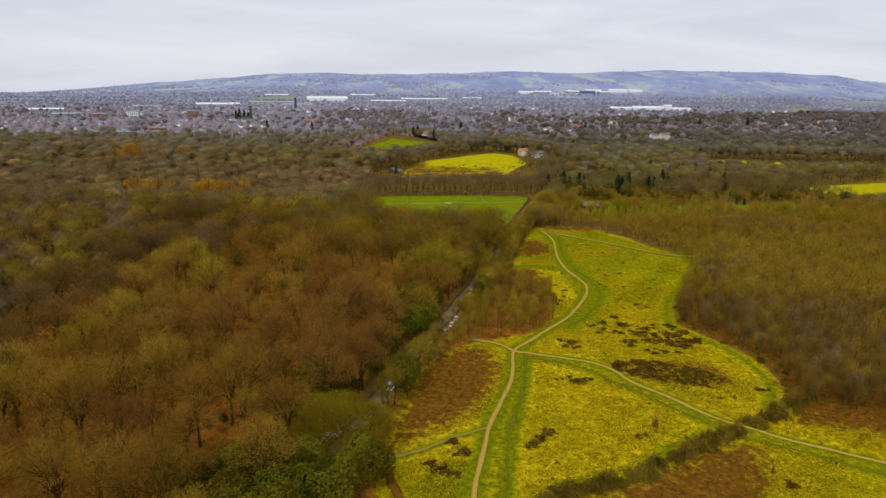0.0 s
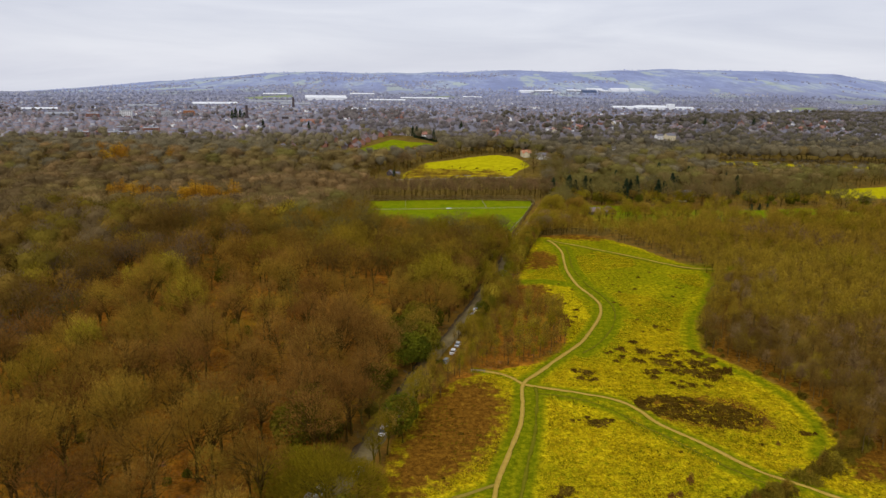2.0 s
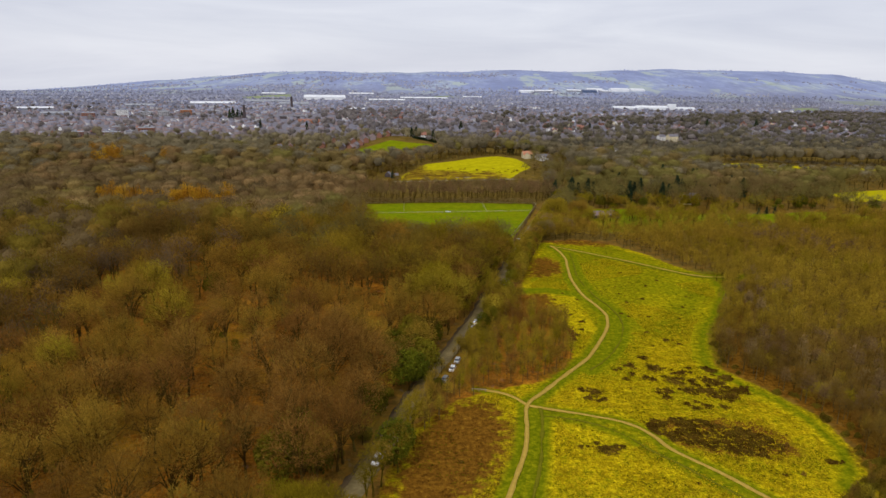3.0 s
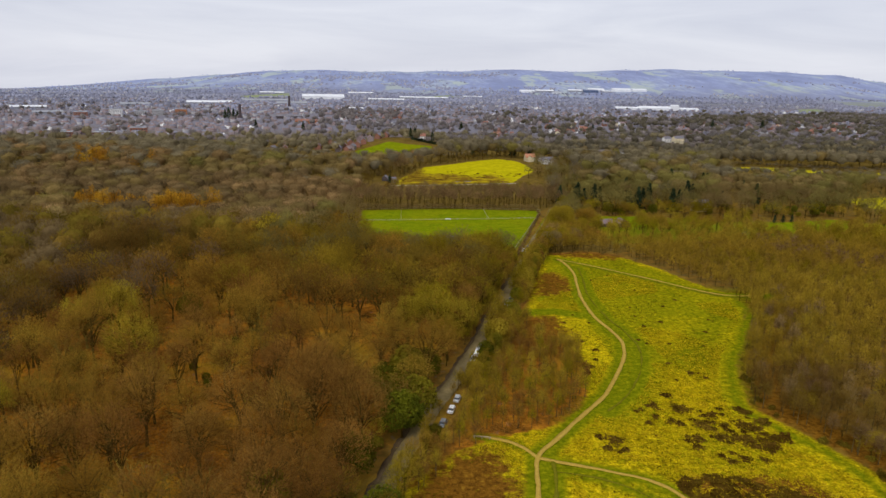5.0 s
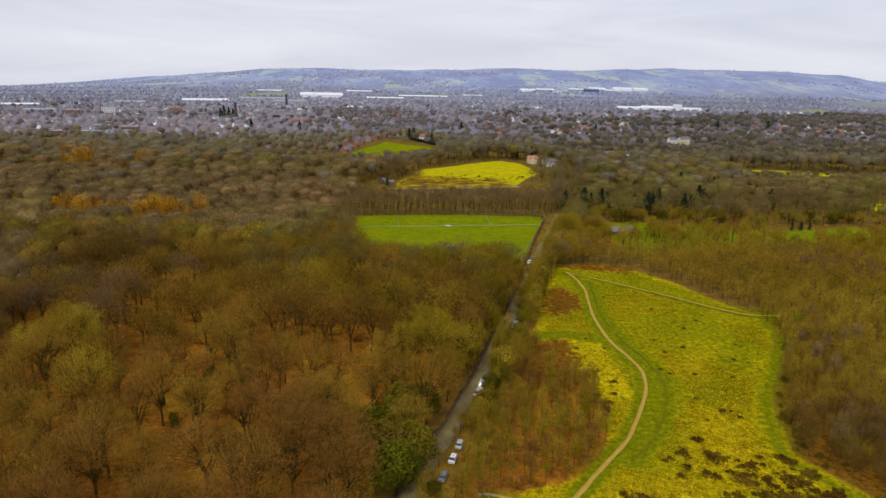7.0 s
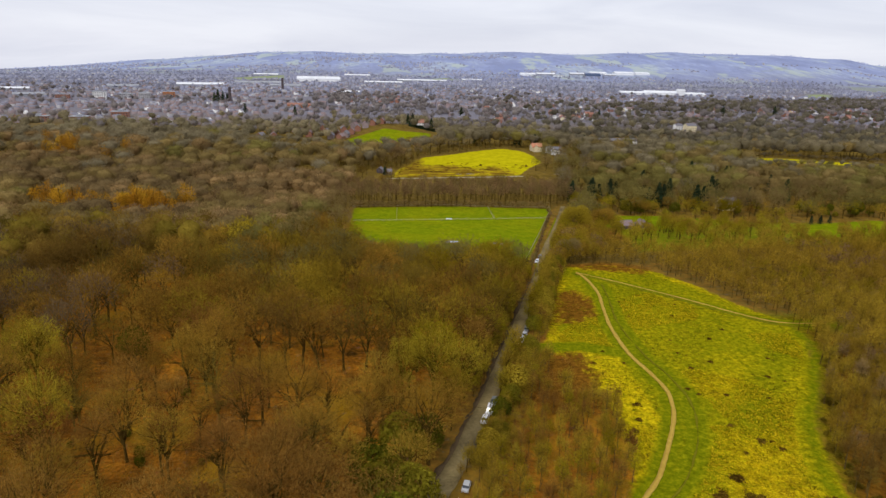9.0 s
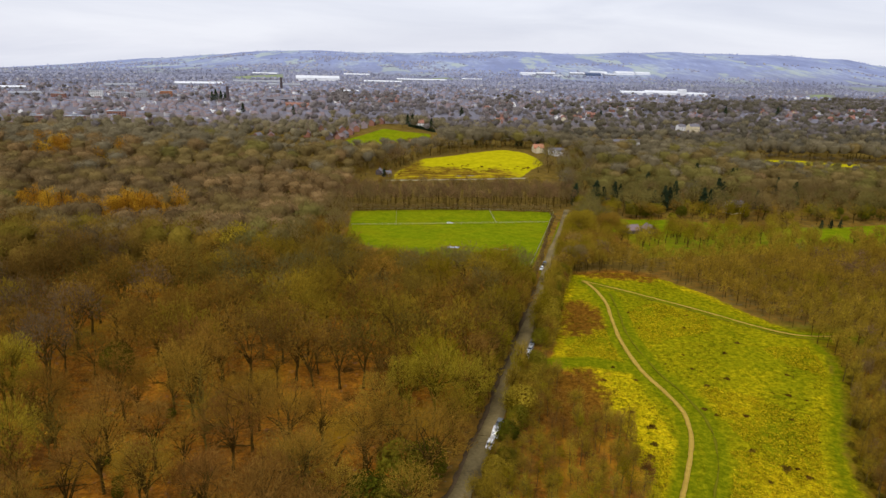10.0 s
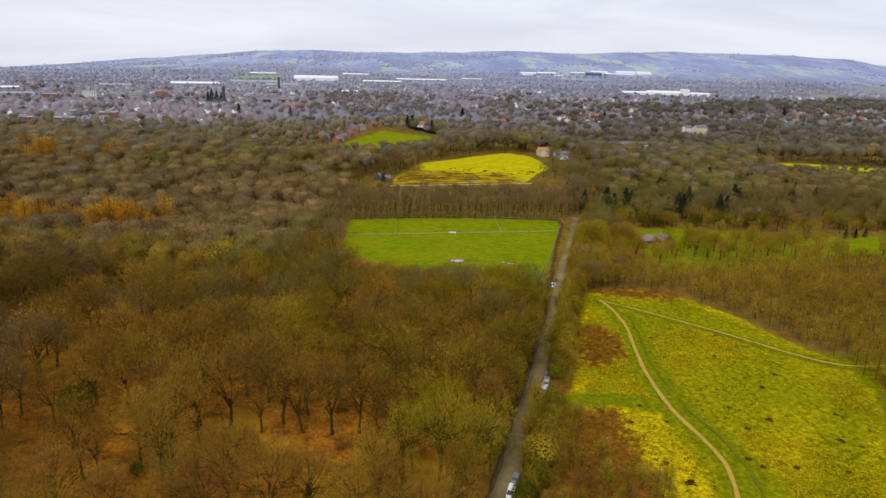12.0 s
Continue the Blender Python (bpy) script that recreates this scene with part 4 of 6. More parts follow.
LARCH = [bare_tree(141 + k, 24.0, 5.6, 1100, 1.3, 0.32, 3, 0, 4, 0.42, 0.56, 0.15, 0.8, 5, 0.40, 0.010) for k in range(3)]

CLEARINGS = [(-22, 308, 19, 11), (-60, 259, 16, 9), (-92, 322, 13, 14), (-42, 321, 10, 8), (-22, 347, 11, 10), (-97, 252, 11, 7), (-104, 297, 8, 8)]

# --- the old wood west of the lane
g = np.random.default_rng(21)
x, y = scatter(-330, 140, 95, 482, 9.8, g)
lane = np.interp(y, [p[1] for p in ROAD], [p[0] for p in ROAD])
keep = (x < lane - 5) & free(x, y, 6.0) & np.array([min(math.hypot(a - e[0], b - e[1]) - e[2] for e in EVERGREENS + BROADS) > 0 for a, b in zip(x, y)]) & (g.uniform(0, 1, x.size) < np.where((y < 360) & (wander(x, y, 2.2) > 0.30), np.where(y > 225, 0.58, 0.74), 0.95)) & (abs(x) < 0.75 * y + 40)
keep &= np.min([np.hypot((x - cx) / rx, (y - cy) / ry_) for cx, cy, rx, ry_ in CLEARINGS], axis=0) > 1
x, y, lane = x[keep], y[keep], lane[keep]
stock = []
near_wood = (x > -130) & (y < 322) & (y > 122)
count = 0
KINDS = [(TW_BROWN, "dark brown leafless twigs"), (TW_OLIVE, "olive-tinged leafless twigs"), (TW_RUSSET, "russet leafless twigs"), (TW_YELLOW, "yellow-green budding twigs"), (TW_GREY, "grey-brown leafless twigs")]
for k in range(x.size):
    v = wander(x[k], y[k], 1.0) + g.normal(0, 0.45) + (y[k] - 300) / 420
    v += np.clip((188 - y[k]) / 28, 0, 0.25) + 0.6 * np.clip((y[k] - 270) / 40, 0, 1) - 0.35 * np.clip((-50 - x[k]) / 30, 0, 1)
    kind = 2 if v < -0.5 else 0 if v < 0.6 else 1 if v < 1.35 else 3
    s, turn = g.uniform(0.72, 1.14) * growth(x[k], y[k]), g.uniform(0, 6.28)
    if near_wood[k] and count < 300:
        count += 1
        slim, oak = g.uniform() < 0.22, g.uniform() < 0.24 and y[k] > 200
        shape = OAK[g.integers(3)] if oak else SLIM[g.integers(3)] if slim else OLD[g.integers(6)]
        slim = slim and not oak
        tree_thing("woodland_tree", shape, BARK_LICHEN if oak else BARK_MOSS if kind in (1, 3) else BARK, KINDS[kind][0], f"tall {'open-crowned' if oak else 'slender' if slim else 'spreading'} bare tree with {KINDS[kind][1]}", "tree", "trees of the old wood", x[k], y[k], s, turn, sz=g.uniform(0.9, 1.1))
    else:
        if kind == 3 or g.uniform() < np.clip((y[k] - 300) / 90, 0.1, 1):
            kind = {0: 0, 1: 12, 2: 11, 3: 1}[kind] if g.uniform() < 0.7 else 11
        if x[k] < -120 + g.normal(0, 25):
            kind = (14, 11, 14, 11, 12)[int(g.integers(5))]
        if x[k] > -90 and y[k] > 385:
            kind = (1, 1, 10, 3)[int(g.integers(4))] if x[k] > 0 else (1, 12, 10, 0)[int(g.integers(4))]
        stock.append((x[k], y[k], s, turn, kind))
SLOTS = [BARK, TW_BROWN, TW_OLIVE, TW_RUSSET, TW_YELLOW, TW_GREY, TW_PURPLE, TW_BIRCH, TW_FAR, TW_MIST, TW_WOOD, TW_MOSSY, TW_UMBER, TW_SAGE, TW_HILL, TW_DUSK, TW_ASH, TW_SMOKE]


def stand(name, trees, shapes, label, category="woodland", spread=0.11):
    """Trees joined into one stand: rows of x, y, size, turn, kind."""
    pieces, round_, tones = [], [], []
    own = np.random.default_rng(len(trees))
    for k, (tx, ty, s, turn, kind) in enumerate(trees):
        sh = shapes[k % len(shapes)]
        z, tone = float(height(tx, ty)) - 0.15, own.normal(0, spread)
        for q, slot in ((0, 0), (1, kind + 1), (2, kind + 1)):
            if q < 2 or not isinstance(sh[2], int):
                V, F = placed(sh[q], tx, ty, z, s, turn)
                pieces.append((V, F, np.full(len(F), slot, np.int32)))
                round_.append(np.full(len(F), q == 2))
                tones.append(np.full(len(V), tone, np.float32))
    V, F, S = joined(pieces)
    me = tri_mesh(name, V, F, SLOTS, S, np.concatenate(round_))
    me.attributes.new("tone", "FLOAT", "POINT").data.foreach_set("value", np.clip(np.concatenate(tones), -0.5, 0.6))
    return tagged(new(name, me), label, category, kind="stuff")


inner = [(r[0] > -165 and r[1] < 440) or (r[0] > -70 and r[1] < 500) for r in stock]
stand("old_woodland", [r for r, e in zip(stock, inner) if e], OLD_THIN, "old leafless brown woodland with open crowns")
stand("old_woodland", [r for r, e in zip(stock, inner) if not e], OLD_BACK, "old leafless olive-brown woodland seen from above")

# --- the farther woods, both sides
g = np.random.default_rng(22)
x, y = scatter(-760, 860, 465, 900, 13.2, g)
keep = free(x, y, 7) & ~right_wood(x, y) & (abs(x) < 0.78 * y + 10) & (g.uniform(0, 1, x.size) < 0.93)
# the belt beyond the paddock is planted in rows of its own
keep &= ~((y > 600) & (y < 745) & (x > -60) & (x < 122)) & ~((y < 548) & (x > 60) & (x < 400))
x, y = x[keep], y[keep]
rows = []
for k in range(x.size):
    v = wander(x[k], y[k], 0.8) + g.normal(0, 0.4) + (0.35 if x[k] > 100 else 0.0)
    kind = 5 if v < (-0.95 if x[k] > 0 else -0.2) else 9 if v < (-0.15 if x[k] > 0 else 0.9) else 10
    if y[k] > 640 and g.uniform() < (y[k] - 600) / 320:
        kind = 15 if g.uniform() < (y[k] - 640) / 200 else 4 if x[k] > -60 or g.uniform() < 0.5 else 5
    if x[k] < -140 + g.normal(0, 40) and y[k] < 720 and g.uniform() < 0.5:
        kind = 14
    rows.append((x[k], y[k], g.uniform(0.82, 1.18) * growth(x[k], y[k]), g.uniform(0, 6.28), kind))
rim = [max(float(inside(r[0], r[1], p)) for p in (PADDOCK, HILL_CROP, HILL_ROUGH, GREEN_TOP, CROP_EAST, STRIP_EAST, LAWN_A, BELT_GAP)) > -14 or float(inside(r[0], r[1], PARK)) > -75 or dist_line(r[0], r[1], ROAD) < 17 for r in rows]
stand("wood_edge", [r for r, e in zip(rows, rim) if e], OLD_EDGE, "bare trees with open crowns at the edges of fields")
rows = [r for r, e in zip(rows, rim) if not e]
# the larches stand in gaps of the wood
rows = [r for r in rows if min(math.hypot((r[0] + 224) / 26, (r[1] - 541) / 20), math.hypot((r[0] + 172) / 27, (r[1] - 539) / 20)) > 1]
stand("far_woodland", [r for r in rows if r[1] < 640], [*OLD_FAR], "leafless brown and olive woods in the middle distance")
stand("far_woodland", [r for r in rows if r[1] >= 640], [*OLD_FAR], "leafless brown woods towards the town")
g = np.random.default_rng(23)
x, y = scatter(-1150, 1750, 900, 2050, 15.5, g)
thin = np.clip(1.0 - (y - 990 - 0.12 * np.maximum(x, 0)) / 260, 0.22, 0.95) * np.where(wander(x, y, 0.6) > 0.0, np.clip(1.9 - y / 1000, 0.3, 1), 1) * np.clip((2050 - y) / 500, 0, 1)
thin = np.where((x > 250) & (y > 1100), np.maximum(thin, 0.9 * (wander(x * 0.5, y * 1.6, 0.5) > 0.05 - 0.0006 * (x - 250)) * (y < 1400 + 0.55 * x)), thin)
thin = np.where((x < -260) & (y > 1040 + 0.2 * (x + 500)), 0.5 * thin * (wander(x, y, 0.9) > 0.1), thin)
thin = np.where(np.max([inside(x, y, p) for p in ROW_CLEAR], axis=0) > 0, 0.32, thin)
keep = free(x, y) & (abs(x) < 0.78 * y) & (g.uniform(0, 1, x.size) < thin)
stand("far_woodland", [(a, b, g.uniform(0.6, 1.05) * growth(a, b), g.uniform(0, 6.28), 16 if a > 180 and g.uniform() < 0.65 else 7 if g.uniform() < (b - 950) / 350 else 15) for a, b in zip(x[keep], y[keep])], OLD_DOT, "grey-brown woods at the edge of the town, partly greyed with haze")
g = np.random.default_rng(24)
x, y = scatter(-2600, 2800, 1250, 3350, 25, g)
keep = (abs(x) < 0.72 * y) & (g.uniform(0, 1, x.size) < 0.42 + 0.75 * wander(x * 0.28, y * 1.3, 0.6) - 0.15 * (y > 2600) + 0.2 * (x > 500) - 0.3 * (np.max([inside(x, y, p) for p in ROW_CLEAR], axis=0) > 0)) & (np.max([inside(x, y, p) for p in FAR_FIELDS], axis=0) < 0)
stand("town_trees", [(a, b, g.uniform(0.6, 1.25), g.uniform(0, 6.28), 8 if g.uniform() < (b - 1400) / 800 else 7) for a, b in zip(x[keep], y[keep])], TOWN_DOT, "leafless trees among distant houses, greyed by haze in their colour", "trees")

# hedgerow trees along the far ridge
g = np.random.default_rng(51)
x, y = scatter(-3300, 3400, 4600, 4700, 30, g)
keep = (abs(x) < 0.71 * y) & (g.uniform(0, 1, x.size) < 0.35 * (wander(x, y, 0.4) > 0))
stand("hill_trees", [(a, b, g.uniform(0.6, 1.1), g.uniform(0, 6.28), 13) for a, b in zip(x[keep], y[keep])], TOWN_DOT, "hedgerow trees along a far ridge, coloured with blue haze", "trees")

# --- the belt beyond the paddock: tall straight trunks in rows
g = np.random.default_rng(25)
belt = []
for ry in (619, 626, 634, 643, 653, 664):
    for bx in np.arange(-64, 124, 5.2):
        px, py = bx + g.uniform(-1.5, 1.5), ry + 0.11 * bx + g.uniform(-2, 2)
        if dist_line(px, py, ROAD) > 3.5 or py > 642:
            belt.append((px, py, g.uniform(0.78, 1.0), g.uniform(0, 6.28), int(g.choice([5, 4, 9, 5]))))
BELT = [bare_tree(151 + k, 18.0, 3.8, 230, 1.9, 0.24, 2, 0, 4, 0.66, 0.34, 0.3, 0.55, 5, 0.3, 0.013) for k in range(4)]
stand("tree_belt", belt, BELT, "belt of tall bare trees behind the paddock")

# brush closing the wood's edge behind the narrow yellow strip
brush = [(float(bx), float(np.interp(bx, [355, 405, 436, 500, 600], [864, 875, 859, 841, 830])) + float(g.uniform(0, 5)), float(g.uniform(0.22, 0.4)), float(g.uniform(0, 6)), int(g.choice([9, 15, 16]))) for bx in np.arange(352, 600, 2.4)]
stand("field_hedge", brush, OLD_EDGE[:3], "low dull brush behind the yellow strip field", "hedge")
# overgrown ditch between the paddock's fence and the lane
brush = [(float(np.interp(by, [431, 474, 540, 600], [52.5, 64, 80, 96])) + float(g.uniform(-0.8, 0.8)), float(by), float(g.uniform(0.09, 0.17)), float(g.uniform(0, 6)), int(g.choice([5, 14, 14]))) for by in np.arange(436, 612, 1.1)]
stand("ditch_brush", brush, OLD_EDGE[:3], "low dark brush in the ditch beside the paddock", "scrub")
brush = [(float(bx), 617.5 + 0.11 * float(bx) - 0.0016 * max(float(bx) - 17, 0) ** 2 + float(g.uniform(-1, 3)), float(g.uniform(0.14, 0.34)), float(g.uniform(0, 6)), int(g.choice([5, 9, 14]))) for bx in np.arange(-50, 98, 1.3)]
stand("belt_brush", brush, OLD_EDGE[:3], "low dark brush at the foot of the tree belt", "scrub")

# --- the young birch wood east of the meadow
g = np.random.default_rng(26)
x, y = scatter(74, 430, 120, 560, 4.4, g)
hedge_side = np.interp(x, [0, 110, 140, 200, 420], [60, 192, 188, 164, 110])
keep = free(x, y, 8) & right_wood(x, y) & (y > hedge_side) & (abs(x) < 0.76 * y + 45) & (g.uniform(0, 1, x.size) < 0.92)
x, y = x[keep], y[keep]
near_b = (x < 182) & (y < 345) & (inside(x, y, OPEN) > -30)
n_b, mid_b, far_b = 0, [], []
for k in range(x.size):
    v = wander(x[k], y[k], 1.6) + g.normal(0, 0.4)
    kind = 5 if v < -1.15 else 6 if v < 0.75 else 3 if v < 1.2 else 0
    kind = {5: 5, 6: 6, 3: 1, 0: 3}[kind]
    if y[k] < 285 and g.uniform() < 0.85:
        kind = (11, 11, 11, 5, 11)[int(g.integers(5))]
    s, turn = g.uniform(0.7, 1.2), g.uniform(0, 6.28)
    if near_b[k] and n_b < 280:
        n_b += 1
        leaf = {5: TW_PURPLE, 6: TW_BIRCH, 1: TW_OLIVE, 3: TW_YELLOW, 11: TW_UMBER}[kind]
        tree_thing("young_birch", BIRCH[g.integers(5)], BARK_PALE, leaf, "slender young birch with bare golden-brown twigs", "tree", "birches of the young wood", x[k], y[k], s, turn)
    elif y[k] < 400 and x[k] < 260:
        mid_b.append((x[k], y[k], s, turn, kind))
    else:
        far_b.append((x[k], y[k], s, turn, kind))
stand("young_birch_wood", mid_b, BIRCH_MID, "dense young golden-brown birch wood")
stand("young_birch_wood", far_b, BIRCH_FAR, "dense young golden-brown birch wood")

# --- scrub between the lane and the meadow
SCRUB = [(8, 238), (24, 252), (42, 257), (53, 268), (58, 290), (59, 310), (52, 322), (44, 338), (36, 338), (26, 308), (16, 275)]
g = np.random.default_rng(27)
x, y = scatter(-20, 80, 225, 480, 4.0, g)
d_lane = x - np.interp(y, [p[1] for p in ROAD], [p[0] for p in ROAD])
keep = ((inside(x, y, SCRUB) > -1) & (d_lane > 5)) | ((d_lane > 4.8) & (d_lane < 12) & (y > 330) & (inside(x, y, OPEN) < 3)) | ((d_lane > 5) & (d_lane < 12) & (y < 240))
keep &= (np.max([inside(x, y, p) for p in BRACKEN[1:3]], axis=0) < 3) | (g.uniform(0, 1, x.size) < 0.25)
keep &= np.array([clear_of_cars(a, b) and open_verge(a + 1, b) for a, b in zip(x, y)])
x, y = x[keep], y[keep]
for k in range(x.size):
    v = g.uniform()
    leaf = TW_RUSSET if v < 0.12 else TW_BIRCH if v < 0.62 else TW_OLIVE if v < 0.82 else TW_YELLOW
    tree_thing("scrub_birch", BIRCH[g.integers(5)], BARK_PALE, leaf, "thin leafless birch in scrub beside the lane", "tree", "birches beside the lane", x[k], y[k], g.uniform(0.65, 1.05), g.uniform(0, 6.28))

# --- taller trees along both edges of the lane
g = np.random.default_rng(34)
ry = 118.0
while ry < 452:
    ry += g.uniform(3.5, 9.5)
    lx = float(np.interp(ry, [p[1] for p in ROAD], [p[0] for p in ROAD])) - g.uniform(6.2, 10.5)
    if min(math.hypot(lx - e[0], ry - e[1]) - e[2] for e in EVERGREENS + BROADS) > 1 and clear_of_cars(lx, ry):
        tall = ry < 400 and g.uniform() < 0.35
        size = float(g.uniform(0.7, 0.95) if tall else g.uniform(0.5, 0.8)) * growth(lx, ry)
        tree_thing("lane_tree", SLIM[int(g.integers(3))] if tall else OLD_EDGE[int(g.integers(6))], BARK, ((TW_BROWN, TW_OLIVE, TW_RUSSET) if ry < 340 else (TW_OLIVE, TW_YELLOW, TW_BIRCH))[int(g.integers(3))], "bare tree with low boughs overhanging the lane", "tree", "trees along the lane", lx, ry, size, float(g.uniform(0, 6)))
        if g.uniform() < 0.5:
            tree_thing("holly_bush", IVY[int(g.integers(3))], BARK, LEAF_OLIVE, "low green bush at the lane's edge", "bush", "bushes under the trees", lx + g.uniform(-1, 2), ry + g.uniform(-2, 2), float(g.uniform(0.2, 0.42)), float(g.uniform(0, 6)))
for ry in np.arange(158, 238, 5.5):
    lx = float(np.interp(ry, [p[1] for p in ROAD], [p[0] for p in ROAD])) + g.uniform(4.6, 8)
    if clear_of_cars(lx, ry) and open_verge(lx, ry):
        tree_thing("lane_tree", SLIM[int(g.integers(3))], BARK_MOSS, (TW_OLIVE, TW_YELLOW, TW_BROWN)[int(g.integers(3))], "slender bare tree between the lane and bracken", "tree", "trees along the lane", lx, ry + g.uniform(-1.5, 1.5), float(g.uniform(0.46, 0.70)), float(g.uniform(0, 6)))
# low thicket where the wood meets the paddock
for k in range(170):
    px, py = g.uniform(-40, 56), g.uniform(430, 486)
    if free(np.array(px), np.array(py), 7) and px < float(np.interp(py, [p[1] for p in ROAD], [p[0] for p in ROAD])) - 8:
        tree_thing("thicket_tree", BIRCH[k % 5], BARK, (TW_BROWN, TW_OLIVE, TW_UMBER)[k % 3], "low bare tree where wood meets paddock", "tree", "thicket by the paddock", px, py, float(g.uniform(0.5, 0.85)) * min(1.0, growth(px, py) * 2.2), float(g.uniform(0, 6)))

# --- bushy young growth along the lane's east verge
g = np.random.default_rng(37)
for ry in np.arange(240, 600, 3.4):
    lx = float(np.interp(ry, [p[1] for p in ROAD], [p[0] for p in ROAD])) + g.uniform(3.2, 6.5)
    if ry > 320:
        lx -= 0.9
    if not clear_of_cars(lx, ry, 2.6) or not open_verge(lx, ry):
        continue
    tree_thing("verge_sapling", BIRCH[int(g.integers(5))], BARK, (TW_BIRCH, TW_OLIVE, TW_YELLOW)[int(g.integers(3))], "bushy leafless sapling at the lane's verge", "tree", "saplings along the lane", lx, float(ry), float(g.uniform(0.5, 0.85)) * (1.0 if ry < 306 else 1.8 if ry < 440 else 1.2), float(g.uniform(0, 6)))

for ry in np.arange(316, 436, 3.6):
    lx = float(np.interp(ry, [p[1] for p in ROAD], [p[0] for p in ROAD])) - g.uniform(3.4, 5.6)
    if clear_of_cars(lx, ry, 2.6):
        tree_thing("verge_sapling", BIRCH[int(g.integers(5))], BARK, (TW_BIRCH, TW_OLIVE, TW_YELLOW)[int(g.integers(3))], "bushy leafless sapling at the lane's verge", "tree", "saplings along the lane", lx, float(ry), float(g.uniform(0.5, 0.85)), float(g.uniform(0, 6)))

# --- trees closing over the lane beyond the paddock
g = np.random.default_rng(36)
for ry in np.arange(640, 830, 8.0):
    for side in (-1, 1):
        lx = float(np.interp(ry, [p[1] for p in ROAD], [p[0] for p in ROAD])) + side * g.uniform(0.5, 6.5)
        if inside(lx, ry, HILL_CROP) < 0 and inside(lx, ry, BELT_GAP) < 0:
            tree_thing("lane_tree", OLD_EDGE[int(g.integers(6))], BARK, (TW_WOOD, TW_MOSSY)[int(g.integers(2))], "round-crowned bare tree closing over the lane", "tree", "trees along the lane", lx, float(ry), float(g.uniform(0.45, 0.65)), float(g.uniform(0, 6)))

# --- trees round the hill field and the paddock's west side
g = np.random.default_rng(38)
skirt = []
for x0, x1, y0, y1, count_ in ((-80, -22, 700, 800, 34), (-20, 140, 852, 880, 26), (-82, -50, 488, 600, 22), (124, 150, 745, 800, 8), (-60, -20, 798, 850, 12), (-40, 110, 690, 712, 22)):
    for k in range(count_):
        px, py = g.uniform(x0, x1), g.uniform(y0, y1)
        if inside(px, py, HILL_CROP) < -1 and inside(px, py, PADDOCK) < -2 and min(math.hypot(px - a, py - b) - r for a, b, r in HOMES) > -3:
            skirt.append((px, py, float(g.uniform(0.42, 0.72)), float(g.uniform(0, 6)), (11, 12, 9)[k % 3]))
stand("wood_edge", skirt, OLD_EDGE, "bare trees with open crowns round the hill field")
low = []
for (ax, ay), (bx, by) in zip(HILL_CROP[:6], HILL_CROP[1:7]):
    for t in np.arange(0, 1, 2.2 / math.hypot(bx - ax, by - ay)):
        nx, ny = (ay - by) / math.hypot(bx - ax, by - ay), (bx - ax) / math.hypot(bx - ax, by - ay)
        off = g.uniform(2, 9)
        px, py = ax + (bx - ax) * t + nx * off, ay + (by - ay) * t + ny * off
        if min(math.hypot(px - a, py - b) - r for a, b, r in HOMES) > -6:
            low.append((px, py, float(g.uniform(0.35, 0.75)), float(g.uniform(0, 6)), (11, 12, 10)[int(g.integers(3))]))
stand("field_hedge", low, BIRCH_MID, "bushy leafless hedge round the yellow hill field", "hedge")

# --- broad trees crowding the lane's east side beyond the meadow
g = np.random.default_rng(35)
for ry in np.arange(436, 640, 7.0):
    for off in (9, 19, 29):
        lx = float(np.interp(ry, [p[1] for p in ROAD], [p[0] for p in ROAD])) + off + g.uniform(-3, 3)
        ly = ry + g.uniform(-3, 3)
        if inside(lx, ly, OPEN) < -3 and inside(lx, ly, LAWN_B) < 0:
            kind = int(g.integers(4))
            tree_thing("lane_tree", OLD_EDGE[int(g.integers(6))], BARK, (TW_OLIVE, TW_BROWN, TW_YELLOW, TW_PURPLE)[kind], "round-crowned bare tree crowding the lane's verge", "tree", "trees along the lane", lx, ly, float(g.uniform(0.5, 0.72)), float(g.uniform(0, 6)))

# --- evergreen and ivy-clad trees beside the lane and in the wood
g = np.random.default_rng(28)
for ex, ey, _ in EVERGREENS:
    es = float(g.uniform(0.95, 1.25)) * (0.62 if ey > 380 else 0.55 if ex > 20 else 0.92 if ey < 165 else 1.0)
    dark = g.uniform() < 0.4
    tree_thing("evergreen_tree", IVY[g.integers(3)], BARK, LEAF_IVY if dark else LEAF_OLIVE, "bushy evergreen tree with dark green leaves" if dark else "ivy-clad bushy tree with olive-green leaves", "tree", "evergreens beside the lane", ex, ey, es, g.uniform(0, 6.28))
for ry in np.r_[246:306:8.0, 306:440:5.0, 440:470:8.0]:
    lx = float(np.interp(ry, [p[1] for p in ROAD], [p[0] for p in ROAD])) + g.uniform(6.0, 8.5)
    if inside(lx, ry, OPEN) < 0 and clear_of_cars(lx, ry, 4.5) and open_verge(lx - 1, ry):
        v = g.uniform()
        leaf, what = (LEAF_OLIVE, "ivy-clad bushy tree with olive-green leaves") if v < 0.2 else (TW_OLIVE if v < 0.6 else TW_BIRCH, "bushy tree with dense olive-tinged twigs")
        tree_thing("bushy_tree", IVY[g.integers(3)], BARK, leaf, what, "tree", "bushy trees beside the lane", lx, float(ry), float(g.uniform(0.42, 0.68)) * (1.0 if ry < 306 else 1.35), g.uniform(0, 6.28))
